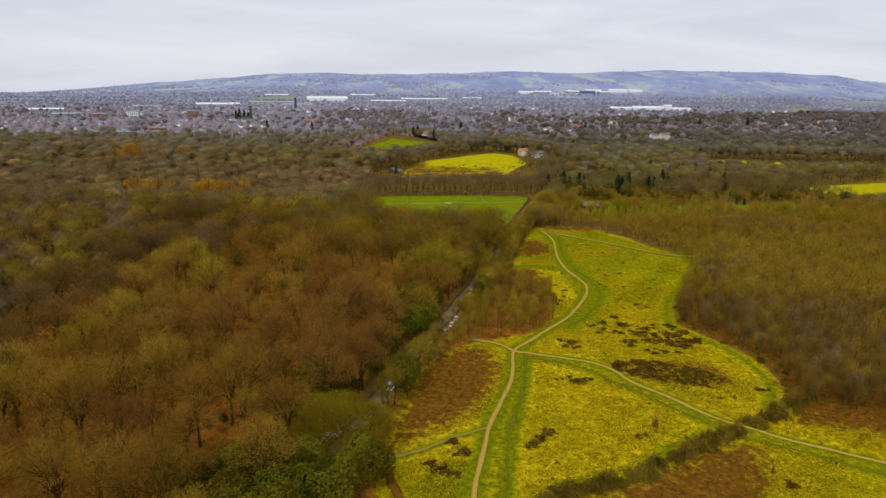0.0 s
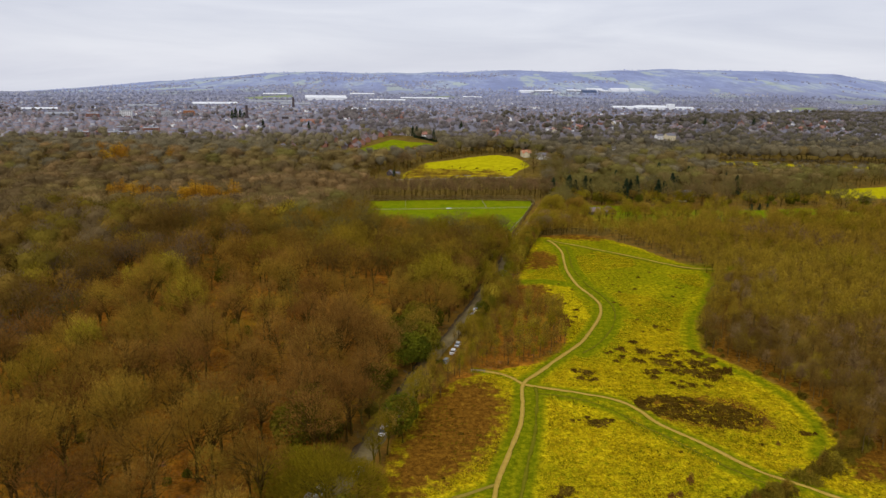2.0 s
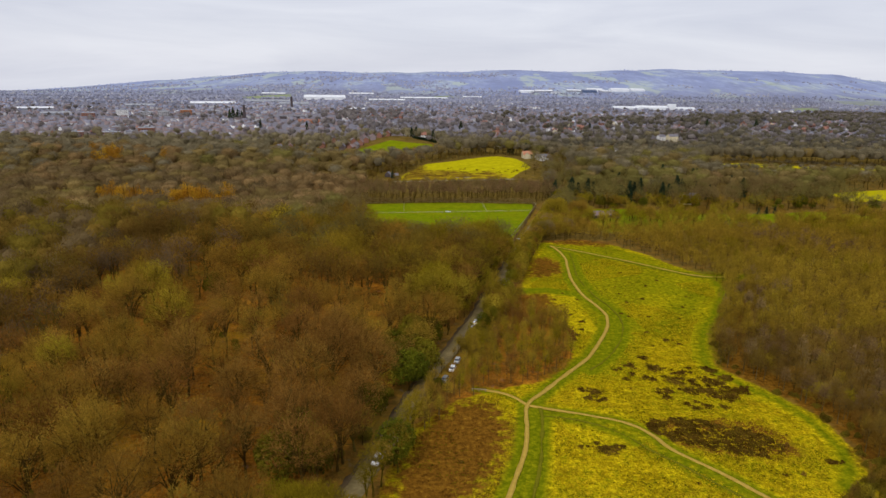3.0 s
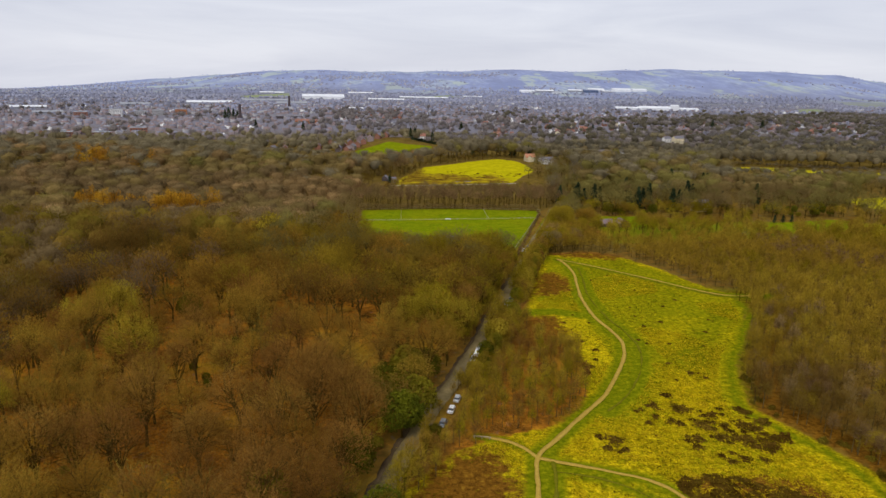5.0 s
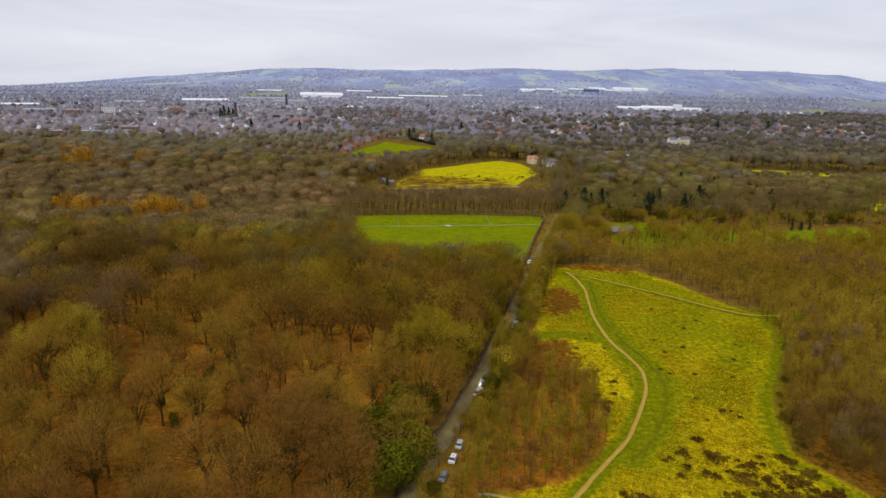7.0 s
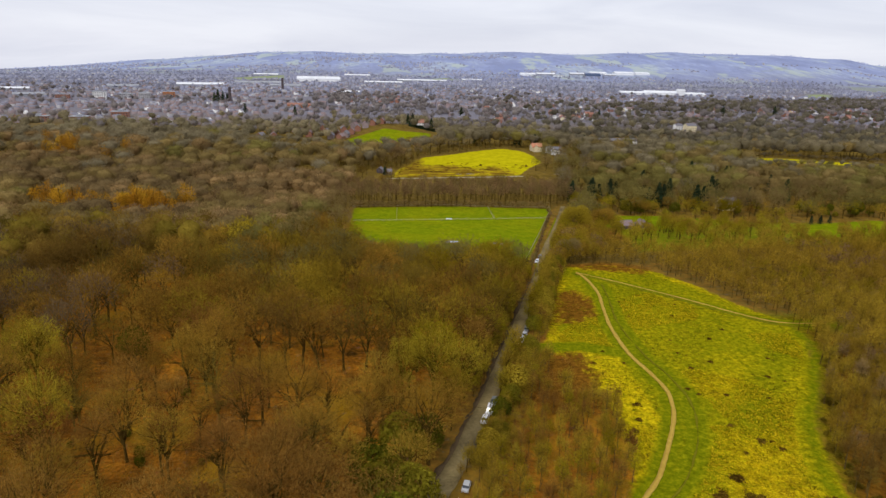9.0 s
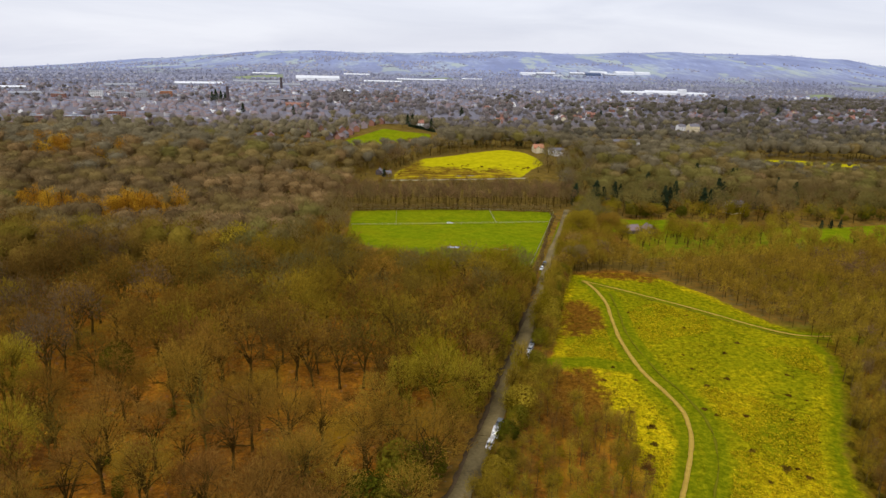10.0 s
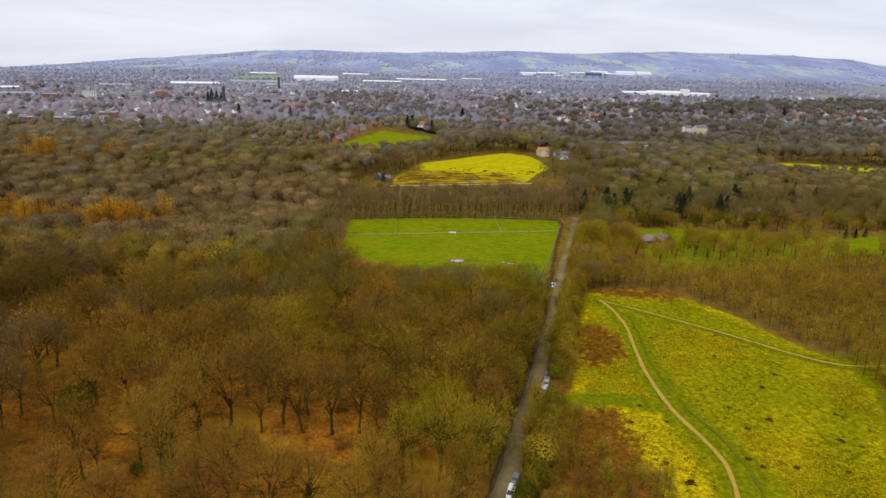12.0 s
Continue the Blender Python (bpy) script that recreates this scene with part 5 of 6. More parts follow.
# the broad yellow-green tree standing over the parked cars
BROAD = bare_tree(171, 18.0, 14.0, 14000, 1.2, 0.13, 14, 5, 8, 0.50, 0.46, 0.45, 0.25, 18, 0.40)
for bx, by, bs in ((-22, 168, 1.0), (-31, 176, 0.75)):
    tree_thing("broad_tree", BROAD, BARK_MOSS, TW_LIME, "broad round-crowned tree with yellow-green budding twigs", "tree", "", bx, by, bs, 0.7)
for bx, by, bs, leaf, what in ((101, 540, 0.74, TW_OLIVE, "tall round-crowned olive-green tree closing the lane's end"), (121, 551, 0.62, TW_BROWN, "round-crowned brown leafless tree beside the lane's end"), (79, 461, 0.52, TW_WOOD, "dense dark brown bushy tree at the lane's edge")):
    tree_thing("broad_tree", BROAD, BARK_MOSS, leaf, what, "tree", "", bx, by, bs, 1.9, sz=1.5)
ROUND = bare_tree(172, 9.0, 5.4, 2200, 1.0, 0.085, 9, 2, 6, 0.48, 0.5, 0.5, 0.2, 10, 0.2)
for bx, by, leaf in ((121, 263, TW_OLIVE), (137, 277, TW_PURPLE), (130, 270, TW_PURPLE), (148, 222, TW_PURPLE), (153, 228, TW_PURPLE), (133, 224, TW_RUSSET), (137, 199, TW_RUSSET), (142, 204, TW_PURPLE), (150, 208, TW_BROWN), (158, 212, TW_PURPLE), (163, 220, TW_BROWN), (170, 226, TW_PURPLE), (146, 214, TW_BROWN), (155, 197, TW_PURPLE), (166, 203, TW_BROWN), (175, 208, TW_PURPLE), (180, 218, TW_BROWN), (128, 240, TW_OLIVE), (126, 250, TW_BROWN), (150, 190, TW_RUSSET), (160, 186, TW_BROWN), (172, 192, TW_PURPLE), (185, 200, TW_BROWN), (190, 212, TW_PURPLE), (140, 232, TW_PURPLE), (129, 208, TW_BROWN)):
    tree_thing("thicket_tree", ROUND, BARK, leaf, "low rounded thicket tree at the wood's edge", "tree", "thicket trees", bx, by, float(g.uniform(0.75, 1.05)), float(g.uniform(0, 6)))

# --- larches in the west wood, conifers by the houses and grounds
for k in range(50):
    lx, ly = (g.normal(-224, 13), g.normal(552, 8)) if k < 13 else (g.normal(-172, 13), g.normal(550, 9)) if k < 34 else (g.normal(-326, 24), g.normal(770, 16))
    tree_thing("larch", LARCH[k % 3], BARK, TW_LARCH, "orange-yellow larch rising above bare woodland", "tree", "larches in the west wood", lx, ly, float(g.uniform(0.95, 1.25)), float(g.uniform(0, 6)))
for cx, cy, cs in ((-11, 1020, 1.1), (-17, 1024, 1.0), (14, 1014, 1.0), (21, 1018, 0.9), (124, 850, 1.1), (106, 868, 0.8), (112, 876, 0.7), (131, 622, 1.2), (138, 628, 0.9), (184, 626, 1.0), (190, 632, 0.9), (178, 630, 0.8), (276, 715, 1.0), (283, 722, 0.9), (-250, 560, 0.8), (-415, 1526, 1.6), (-406, 1530, 1.4), (-424, 1531, 1.3), (-397, 1529, 1.2), (166, 905, 0.9), (195, 920, 1.0), (-32, 735, 0.6), (60, 864, 0.7), (70, 1300, 1.2), (320, 1330, 1.1), (600, 1450, 1.3), (720, 1480, 1.3), (-210, 1260, 1.1), (-300, 1290, 1.1), (280, 582, 0.45), (288, 584, 0.45), (296, 586, 0.45), (212, 622, 1.0), (220, 628, 0.9), (150, 640, 1.0), (158, 652, 0.8), (205, 660, 0.9), (236, 652, 1.1), (244, 660, 0.9), (262, 640, 0.8), (300, 655, 1.0), (196, 700, 0.9), (250, 730, 1.0), (310, 700, 0.8), (120, 640, 0.9)):
    tree_thing("conifer", FIR[int(g.integers(2))], BARK, LEAF_DARK, "dark green conifer among bare trees", "tree", "dark conifers", cx, cy, cs * (1.35 if cx > 110 and 600 < cy < 740 else 1.0), float(g.uniform(0, 6)))

g = np.random.default_rng(52)
for k in range(46):
    px, py = (g.uniform(128, 345), g.uniform(602, 640)) if k < 34 else (g.uniform(300, 420), g.uniform(596, 660))
    if inside(px, py, LAWN_A) < -2 and inside(px, py, LAWN_B) < -2 and math.hypot(px - 240, py - 628) > 11:
        dark = k % 3 > 0
        tree_thing("evergreen_shrub", IVY[k % 3], BARK, LEAF_IVY if dark else LEAF_OLIVE, "dark green laurel in parkland grounds" if dark else "olive-green shrub in parkland grounds", "shrub", "shrubs of the grounds", px, py, float(g.uniform(0.4, 0.95)), float(g.uniform(0, 6)))

# --- sparse trees of the parkland round the lawns
g = np.random.default_rng(33)
for k in range(300):
    px, py = g.uniform(116, 385), g.uniform(490, 622) if k < 70 else g.uniform(594, 622) if k < 130 else g.uniform(504, 562)
    if inside(px, py, PARK) > -18 and inside(px, py, LAWN_A) < 0 and (inside(px, py, LAWN_B) < 0 or g.uniform() < 0.25) and math.hypot(px - 145, py - 560) > 16:
        tree_thing("parkland_tree", OLD_EDGE[k % 6], BARK, (TW_OLIVE, TW_BROWN, TW_YELLOW)[k % 3], "bare parkland tree standing in grass", "tree", "parkland trees", px, py, float(g.uniform(0.45, 0.68)), float(g.uniform(0, 6)), sz=1.15)


# ---- meadow plants ----
def shrub(seed, R, H, n, size, w):
    """A low patch of many stems, lumpy in plan."""
    q = np.random.default_rng(seed)
    a, r = q.uniform(0, 2 * np.pi, n), np.sqrt(q.uniform(0, 1, n))
    edge = 0.72 + 0.2 * np.sin(a * 3 + seed) + 0.16 * np.sin(a * 7 + 2 * seed)
    P = np.stack([R * r * edge * np.cos(a), R * r * edge * np.sin(a), H * (1 - r ** 2.5) * q.uniform(0.3, 1.0, n)], 1)
    D = np.stack([np.cos(a) * r, np.sin(a) * r, np.full(n, 0.9)], 1) + 0.5 * q.standard_normal((n, 3))
    out = np.stack([np.cos(a) * r, np.sin(a) * r, np.full(n, 0.8)], 1)
    return slivers(P, D, size, w, q, out, 0.3)


HEATH = [shrub(201 + k, 1.0, 0.42, 330, 0.30, 0.10) for k in range(4)]
HEATH_ME = [leaf_mesh("heather", s, LEAF_HEATHER) for s in HEATH]
BUSH_ME = [leaf_mesh("scrub_bush", shrub(211 + k, 1.0, 1.0, 700, 0.30, 0.040), LEAF_GORSE) for k in range(3)]
HEDGE_ME = leaf_mesh("hedge_leaves", shrub(231, 1.0, 0.7, 330, 0.4, 0.2), LEAF_DARK)
SAPLING_ME = [leaf_mesh("sapling", shrub(221 + k, 1.0, 1.5, 260, 0.5, 0.07), TW_RUSSET) for k in range(2)]
g = np.random.default_rng(29)


def plant(name, me, px, py, r, h, label, category, group):
    ob = new(name, me)
    ob.matrix_basis = pose(px, py, float(height(px, py)) - 0.1, 0, 0, float(g.uniform(0, 360))) @ Matrix.Diagonal((r, r * float(g.uniform(0.6, 1.0)), h, 1))
    return tagged(ob, label, category, group)


def growing(name, rows, label, category):
    """Low clumps beyond counting, joined: rows of x, y, width, height."""
    V, F, _ = joined([placed(HEATH[k % 4], a, b, float(height(a, b)) - 0.1, r, 1.3 * k, sz / r) for k, (a, b, r, sz) in enumerate(rows)])
    return tagged(new(name, tri_mesh(name, V, F, LEAF_HEATHER)), label, category, kind="stuff")


for hx, hy, hr in ((52.7, 212.5, 2.6), (50, 216, 1.0), (74.9, 267.3, 2.3), (83.7, 266.1, 2.6), (81.9, 274.9, 1.6), (86.9, 255.4, 2.8), (82.1, 247.6, 2.4), (103, 264.3, 2.2), (99.7, 255.5, 2.8), (101.5, 244.9, 3.2), (95.8, 247.7, 2.4),
                   (80.2, 256.5, 1.6), (57.3, 247.4, 2.2), (54, 243, 1.6), (59, 242, 1.5), (53, 249, 1.2), (74, 261, 1.2), (69, 264, 1.0), (112.6, 206.2, 1.4), (30.6, 172.9, 2.2), (35.8, 179, 1.8), (33, 176, 1.6), (3.8, 160.4, 2.4), (10.3, 168.6, 2.0),
                   (7.4, 174.4, 1.6), (1, 163, 1.6), (8, 158, 1.2), (68.4, 311.5, 1.2), (60.5, 292.3, 1.3), (63, 297, 1.1), (94, 152.9, 1.6), (92, 262, 1.8), (90, 249, 2.2), (106, 258, 2.0), (108, 249, 2.4), (45, 214, 1.0), (57, 214, 1.0),
                   (92, 300, 1.1), (99, 318, 1.0), (88, 322, 0.9), (95, 337, 1.0), (104, 342, 1.0), (112, 362, 1.0), (121, 371, 0.9), (106, 385, 0.8), (96, 360, 0.8), (126, 345, 0.9), (119, 331, 0.9), (97, 292, 1.4), (101, 288, 1.0), (90, 286, 1.0), (112, 398, 0.7), (62, 340, 0.8), (65, 320, 0.9), (66, 303, 1.0)):
    for k in range(1 if hr < 1.15 else 3):
        plant("heather_clump", HEATH_ME[int(g.integers(4))], hx + (g.normal(0, 0.8) * hr if k else 0), hy + (g.normal(0, 0.5) * hr if k else 0), hr * (1.4 if hr < 1.15 else 1.8 if k == 0 else float(g.uniform(0.5, 0.95))), 1.0, "dark brown heather clump in yellow grass", "heather", "heather clumps")
# the large dark heather patch
for k in range(190):
    a, r = g.uniform(0, 6.28), math.sqrt(g.uniform(0, 1))
    hx, hy = 86 + 17 * r * math.cos(a) - 4 * r * math.sin(a), 219.5 + 10 * r * math.sin(a) - 3 * r * math.cos(a)
    plant("heather_clump", HEATH_ME[int(g.integers(4))], hx, hy, float(g.uniform(1.1, 2.7)), 0.9, "dark brown heather clump in a large patch", "heather", "large heather patch")
for k in range(46):
    hx, hy = g.normal(97, 9), g.normal(253, 8)
    if inside(hx, hy, OPEN) > 4 and dist_line(hx, hy, EDGE_E) > 4:
        plant("heather_clump", HEATH_ME[int(g.integers(4))], hx, hy, float(g.uniform(0.8, 3.0)), 0.9, "brown heather clump in yellow grass", "heather", "heather clumps")
tuft_rows = []
for k in range(60):
    hx, hy = g.uniform(5, 130), g.uniform(150, 430)
    if inside(hx, hy, OPEN) > 4 and min(dist_line(hx, hy, p) for p in (MAIN, EAST, NORTH, EDGE_E, SIDE_B)) > 4:
        tuft_rows.append((hx, hy, float(g.uniform(0.4, 0.9)), 0.8))
# brown scrub in streaks low on the hill field
scrub_rows = []
for k in range(70):
    hx = g.uniform(-24, 108)
    hy = 746 + 0.16 * hx + g.uniform(0, 1) ** 1.6 * (34 - 0.22 * hx)
    if inside(hx, hy, HILL_CROP) > 0:
        scrub_rows.append((hx, hy, float(g.uniform(0.8, 2.4)), 0.9))
growing("heather_tufts", tuft_rows, "small brown heather tufts scattered in yellow grass", "heather")
growing("hill_scrub", scrub_rows, "brown scrub low on the yellow hill field", "scrub")
for k in range(14):
    plant("dark_hedge", HEDGE_ME, -14 + 2.4 * k, 1011 - 1.3 * k, 2.6, 6.0, "dark clipped hedge behind the green field", "hedge", "dark hedge")
# saplings standing in the grass
for sx, sy, sr, sh in ((68.7, 182.2, 1.3, 2.2), (61.6, 175.8, 1.6, 1.0), (64, 177, 1.2, 0.9), (101, 200, 1.0, 1.0), (92, 158, 1.2, 1.6), (104, 214, 1.4, 1.0)):
    plant("sapling", SAPLING_ME[int(g.integers(2))], sx, sy, sr, sh, "small russet sapling in yellow grass", "sapling", "")
# the hedge across the meadow's corner
for k in range(110):
    t = k / 109 * (len(HEDGE) - 1)
    i = min(int(t), len(HEDGE) - 2)
    hx, hy = (HEDGE[i][q] + (HEDGE[i + 1][q] - HEDGE[i][q]) * (t - i) for q in (0, 1))
    hx, hy = hx + g.normal(0, 1.5), hy + g.normal(0, 1.2)
    if dist_line(hx, hy, EAST) > 1.6:
        plant("hedge_bush", BUSH_ME[int(g.integers(3))], hx, hy, float(g.uniform(1.6, 3.8)), float(g.uniform(1.4, 4.6)), "olive scrub bush in an overgrown hedge", "bush", "overgrown hedge")
for k in range(24):
    t = g.uniform(2.2, len(HEDGE) - 1.01)
    i = int(t)
    hx, hy = (HEDGE[i][q] + (HEDGE[i + 1][q] - HEDGE[i][q]) * (t - i) + g.uniform(-1.5, 1.5) for q in (0, 1))
    if dist_line(hx, hy, EAST) > 1.8:
        tree_thing("hedge_tree", BIRCH[k % 5], BARK, (TW_UMBER, TW_OLIVE, TW_BROWN)[k % 3], "small leafless tree grown out of the hedge", "tree", "overgrown hedge", hx, hy, float(g.uniform(0.32, 0.6)), float(g.uniform(0, 6)))
# bushes along the wood's rim
for k in range(70):
    t = g.uniform(0, len(EDGE_E) - 1.001)
    i = int(t)
    hx, hy = (EDGE_E[i][q] + (EDGE_E[i + 1][q] - EDGE_E[i][q]) * (t - i) for q in (0, 1))
    hx += g.uniform(4, 10)
    if inside(hx, hy, OPEN) < 1:
        plant("rim_bush", BUSH_ME[int(g.integers(3))], hx, hy, float(g.uniform(1.2, 2.4)), float(g.uniform(1.0, 2.2)), "brown scrub bush at the wood's edge", "bush", "bushes at the wood's edge")


def tufts(name, n, zone, size, width, material, label, category, seed):
    """Grass or fern stems over a zone, beyond counting."""
    q = np.random.default_rng(seed)
    tx, ty = q.uniform(-14, 160, n), q.uniform(122, 455, n)
    ok = zone(tx, ty)
    tx, ty = tx[ok], ty[ok]
    P = np.stack([tx, ty, height(tx, ty) + 0.02], 1)
    D = q.standard_normal((len(tx), 3)) * 0.6 + (0, 0, 0.8)
    blades = slivers(P, D, size, width * 0.7, q, D * (0.4, 0.4, 0) + (0, 0, 1.0), 0.5)
    return tagged(new(name, leaf_mesh(name, blades, material)), label, category, kind="stuff")


def away(tx, ty, d):
    return np.min([dist_line(tx, ty, p) for p in (MAIN, EAST, NORTH, EDGE_E, SIDE_A, SIDE_B, SPUR, [(44, 352), (60, 354), (76, 348)])], axis=0) > d


tufts("meadow_grass", 260000, lambda a, b: (inside(a, b, OPEN) > 2) & away(a, b, 4) & (wander(a, b, 3.0) > np.where(b > 300, 0.25, -0.55)) & (np.max([inside(a, b, p) for p in BRACKEN], axis=0) < 0), 0.8, 0.26, GRASS_STRAW, "straw-yellow tussock grass covering the meadow", "grass", 41)
tufts("rush_grass", 52000, lambda a, b: (inside(a, b, OPEN) > 2) & away(a, b, 3.5) & (wander(a, b, 5.0) > 0.1), 0.7, 0.24, GRASS_DARK, "dark rush tufts scattered in the meadow", "grass", 44)
tufts("bracken", 120000, lambda a, b: np.max([inside(a, b, p) for p in BRACKEN], axis=0) > g.uniform(-2, 2, a.size), 0.8, 0.16, FERN_DEAD, "dead brown bracken beside the path", "bracken", 42)
q = np.random.default_rng(43)
tx, ty = q.uniform(-200, 70, 170000), q.uniform(115, 420, 170000)
ok = (wander(tx, ty, 2.2) + 0.5 * wander(tx, ty, 7.0) > -0.15) & free(tx, ty, 5)
blades = slivers(np.stack([tx[ok], ty[ok], q.uniform(0.3, 2.2, ok.sum())], 1), q.standard_normal((ok.sum(), 3)) + (0, 0, 1.2), 1.8, 0.13, q)
tagged(new("undergrowth", leaf_mesh("undergrowth", blades, TW_RUSSET)), "brown saplings and brambles under bare trees", "undergrowth", kind="stuff")
# ivy and holly bushes on the woodland floor
for k in range(60):
    hx, hy = g.uniform(-130, 15), g.uniform(150, 320)
    if free(hx, hy, 6) and hx < float(np.interp(hy, [p[1] for p in ROAD], [p[0] for p in ROAD])) - 6:
        tree_thing("holly_bush", IVY[k % 3], BARK, LEAF_OLIVE if k % 2 else LEAF_IVY, "low green holly bush on leaf litter", "bush", "bushes under the trees", hx, hy, float(g.uniform(0.14, 0.34)), float(g.uniform(0, 6)))
# fallen trunks on the woodland floor
for fx, fy, ft, fl in ((-38, 268, 20, 11), (-30, 274, -35, 9), (-70, 250, 60, 8), (-90, 282, 10, 12), (-20, 292, 80, 9), (-52, 300, 5, 10)):
    V, F = tube([np.array([0, 0, 0.25]), np.array([fl * 0.5, 0.2, 0.3]), np.array([fl, -0.2, 0.2])], [0.32, 0.26, 0.12], 7)
    ob = new("fallen_log", tri_mesh("fallen_log", V, F, BARK, smooth=True))
    ob.matrix_basis = pose(fx, fy, 0, 0, 0, ft)
    tagged(ob, "dark fallen tree trunk on leaf litter", "log", "fallen logs")


# ---- parked cars ----
def car(x, y, turn, paint, body="hatchback"):
    """A parked car: shell, glass, wheels, lamps."""
    van = body == "van"
    L, W, Hh = (4.9, 1.95, 1.95) if van else (4.2, 1.78, 1.46)
    side = [(-L / 2, 0.32), (-L / 2 + 0.05, 0.86), (-L / 2 + 0.9, 0.98), (L / 2 - 0.12, 0.95), (L / 2, 0.42), (L / 2 - 0.1, 0.26), (-L / 2 + 0.1, 0.24)]
    ob = thing("car", pose(x, y, float(height(x, y)) + 0.17, 0, 0, turn), f"parked {paint} {body} at the edge of the lane", "car", "cars parked along the lane")

    def extrude(profile, half, taper):
        bm = bmesh.new()
        a = [bm.verts.new((px, -half + taper * max(pz - 0.9, 0), pz)) for px, pz in profile]
        b = [bm.verts.new((px, half - taper * max(pz - 0.9, 0), pz)) for px, pz in profile]
        bm.faces.new(a)
        bm.faces.new(b[::-1])
        for k in range(len(a)):
            bm.faces.new((a[k], b[k], b[(k + 1) % len(a)], a[(k + 1) % len(a)]))
        bmesh.ops.recalc_face_normals(bm, faces=bm.faces[:])
        bmesh.ops.bevel(bm, geom=bm.edges[:], offset=0.05, segments=2, affect="EDGES")
        return bm
    part("body", extrude(side, W / 2, 0.0), PAINTS[paint], ob)
    cab = [(-L / 2 + 0.75, 0.92), (-L / 2 + 1.45, Hh - 0.06), (L / 2 - 0.75, Hh - 0.03), (L / 2 - 0.22, 0.92)]
    part("window_glass", extrude(cab, W / 2 - 0.05, 0.22), GLASS_DARK, ob, "dark window glass")
    roof = boxes((-L / 2 + 1.38, -W / 2 + 0.15, Hh - 0.1, L / 2 - 0.68, W / 2 - 0.15, Hh), bevel=0.04)
    part("roof", roof, PAINTS[paint], ob)
    for wx in (-L / 2 + 0.8, L / 2 - 0.8):
        for wy in (-W / 2 + 0.08, W / 2 - 0.08):
            bm = bmesh.new()
            bmesh.ops.create_cone(bm, cap_ends=True, segments=14, radius1=0.31, radius2=0.31, depth=0.2, matrix=Matrix.Translation((wx, wy, 0.31)) @ Matrix.Rotation(radians(90), 4, "X"))
            wheel = part("wheel", bm, RUBBER, ob)
            bm = bmesh.new()
            bmesh.ops.create_cone(bm, cap_ends=True, segments=10, radius1=0.19, radius2=0.17, depth=0.22, matrix=Matrix.Translation((wx, wy, 0.31)) @ Matrix.Rotation(radians(90), 4, "X"))
            part("rim", bm, ALLOY, wheel)
    for wy in (-W / 2 + 0.28, W / 2 - 0.28):
        part("headlight", boxes((-L / 2 - 0.01, wy - 0.18, 0.62, -L / 2 + 0.12, wy + 0.18, 0.78), bevel=0.02), LAMP_CLEAR, ob)
        part("tail_light", boxes((L / 2 - 0.10, wy - 0.14, 0.66, L / 2 + 0.01, wy + 0.14, 0.88), bevel=0.02), LAMP_RED, ob)
    return ob


for cx, cy, paint, kind in CARS:
    car(cx, cy, 73.4 + float(g.uniform(-3, 3)), paint, kind)


# ---- paddock fence, log bench ----
def fence(name, line, gap, label, posts_h=1.2, rails=(0.5, 1.0)):
    ob = thing(name, pose(line[0][0], line[0][1], float(height(*line[0]))), label, "fence")
    post = tri_mesh("post", *tube([np.array([0, 0, -0.3]), np.array([0, 0, posts_h])], [0.11, 0.10], 6), WOOD_GREY)
    ox, oy = line[0]
    line = [(line[i][0] + (line[i + 1][0] - line[i][0]) * q / 4, line[i][1] + (line[i + 1][1] - line[i][1]) * q / 4) for i in range(len(line) - 1) for q in range(4)] + [line[-1]]
    for (ax, ay), (bx, by) in zip(line[:-1], line[1:]):
        n = max(1, int(math.hypot(bx - ax, by - ay) / gap))
        for k in range(n):
            p = part("post", post, None, ob)
            qx, qy = ax + (bx - ax) * k / n, ay + (by - ay) * k / n
            p.location = (qx - ox, qy - oy, float(height(qx, qy)) - float(height(ox, oy)))
        for rz in rails:
            part("rail", tri_mesh("rail", *tube([np.array([ax - ox, ay - oy, rz + float(height(ax, ay) - height(ox, oy))]), np.array([bx - ox, by - oy, rz + float(height(bx, by) - height(ox, oy))])], [0.07, 0.07], 4), WOOD_GREY), None, ob)
    return ob


fence("paddock_fence", [(-44, 567), (20, 576), (91, 587)], 4.0, "grey timber rail fence across the green paddock")
fence("paddock_fence", [(-15, 572), (-16.5, 616)], 4.0, "grey timber rail fence dividing the paddock")
fence("paddock_fence", [(53, 582), (52, 622)], 4.0, "grey timber rail fence dividing the paddock")
fence("paddock_fence", [(-49, 614), (17, 624), (100, 622)], 5.0, "timber fence along the tree belt")
fence("lane_fence", [(49.5, 436), (55, 456), (72, 518), (91, 588), (100, 620)], 4.0, "weathered timber fence between paddock and lane")
trough = thing("water_trough", pose(21, 578, float(height(21, 578))), "pale water trough at the paddock fence", "trough")
part("basin", boxes((-2.2, -0.5, 0.15, 2.2, -0.4, 0.8), (-2.2, 0.4, 0.15, 2.2, 0.5, 0.8), (-2.2, -0.4, 0.15, -2.1, 0.4, 0.8), (2.1, -0.4, 0.15, 2.2, 0.4, 0.8), (-2.1, -0.4, 0.15, 2.1, 0.4, 0.25)), SHED_WHITE, trough)
for lx in (-1.7, 1.7):
    part("leg", boxes((lx - 0.1, -0.4, -0.1, lx + 0.1, 0.4, 0.16)), WOOD_GREY, trough)
bench = thing("log_barrier", pose(19, 247.6, 0, 0, 0, -8), "grey timber barrier across the path's end", "barrier")
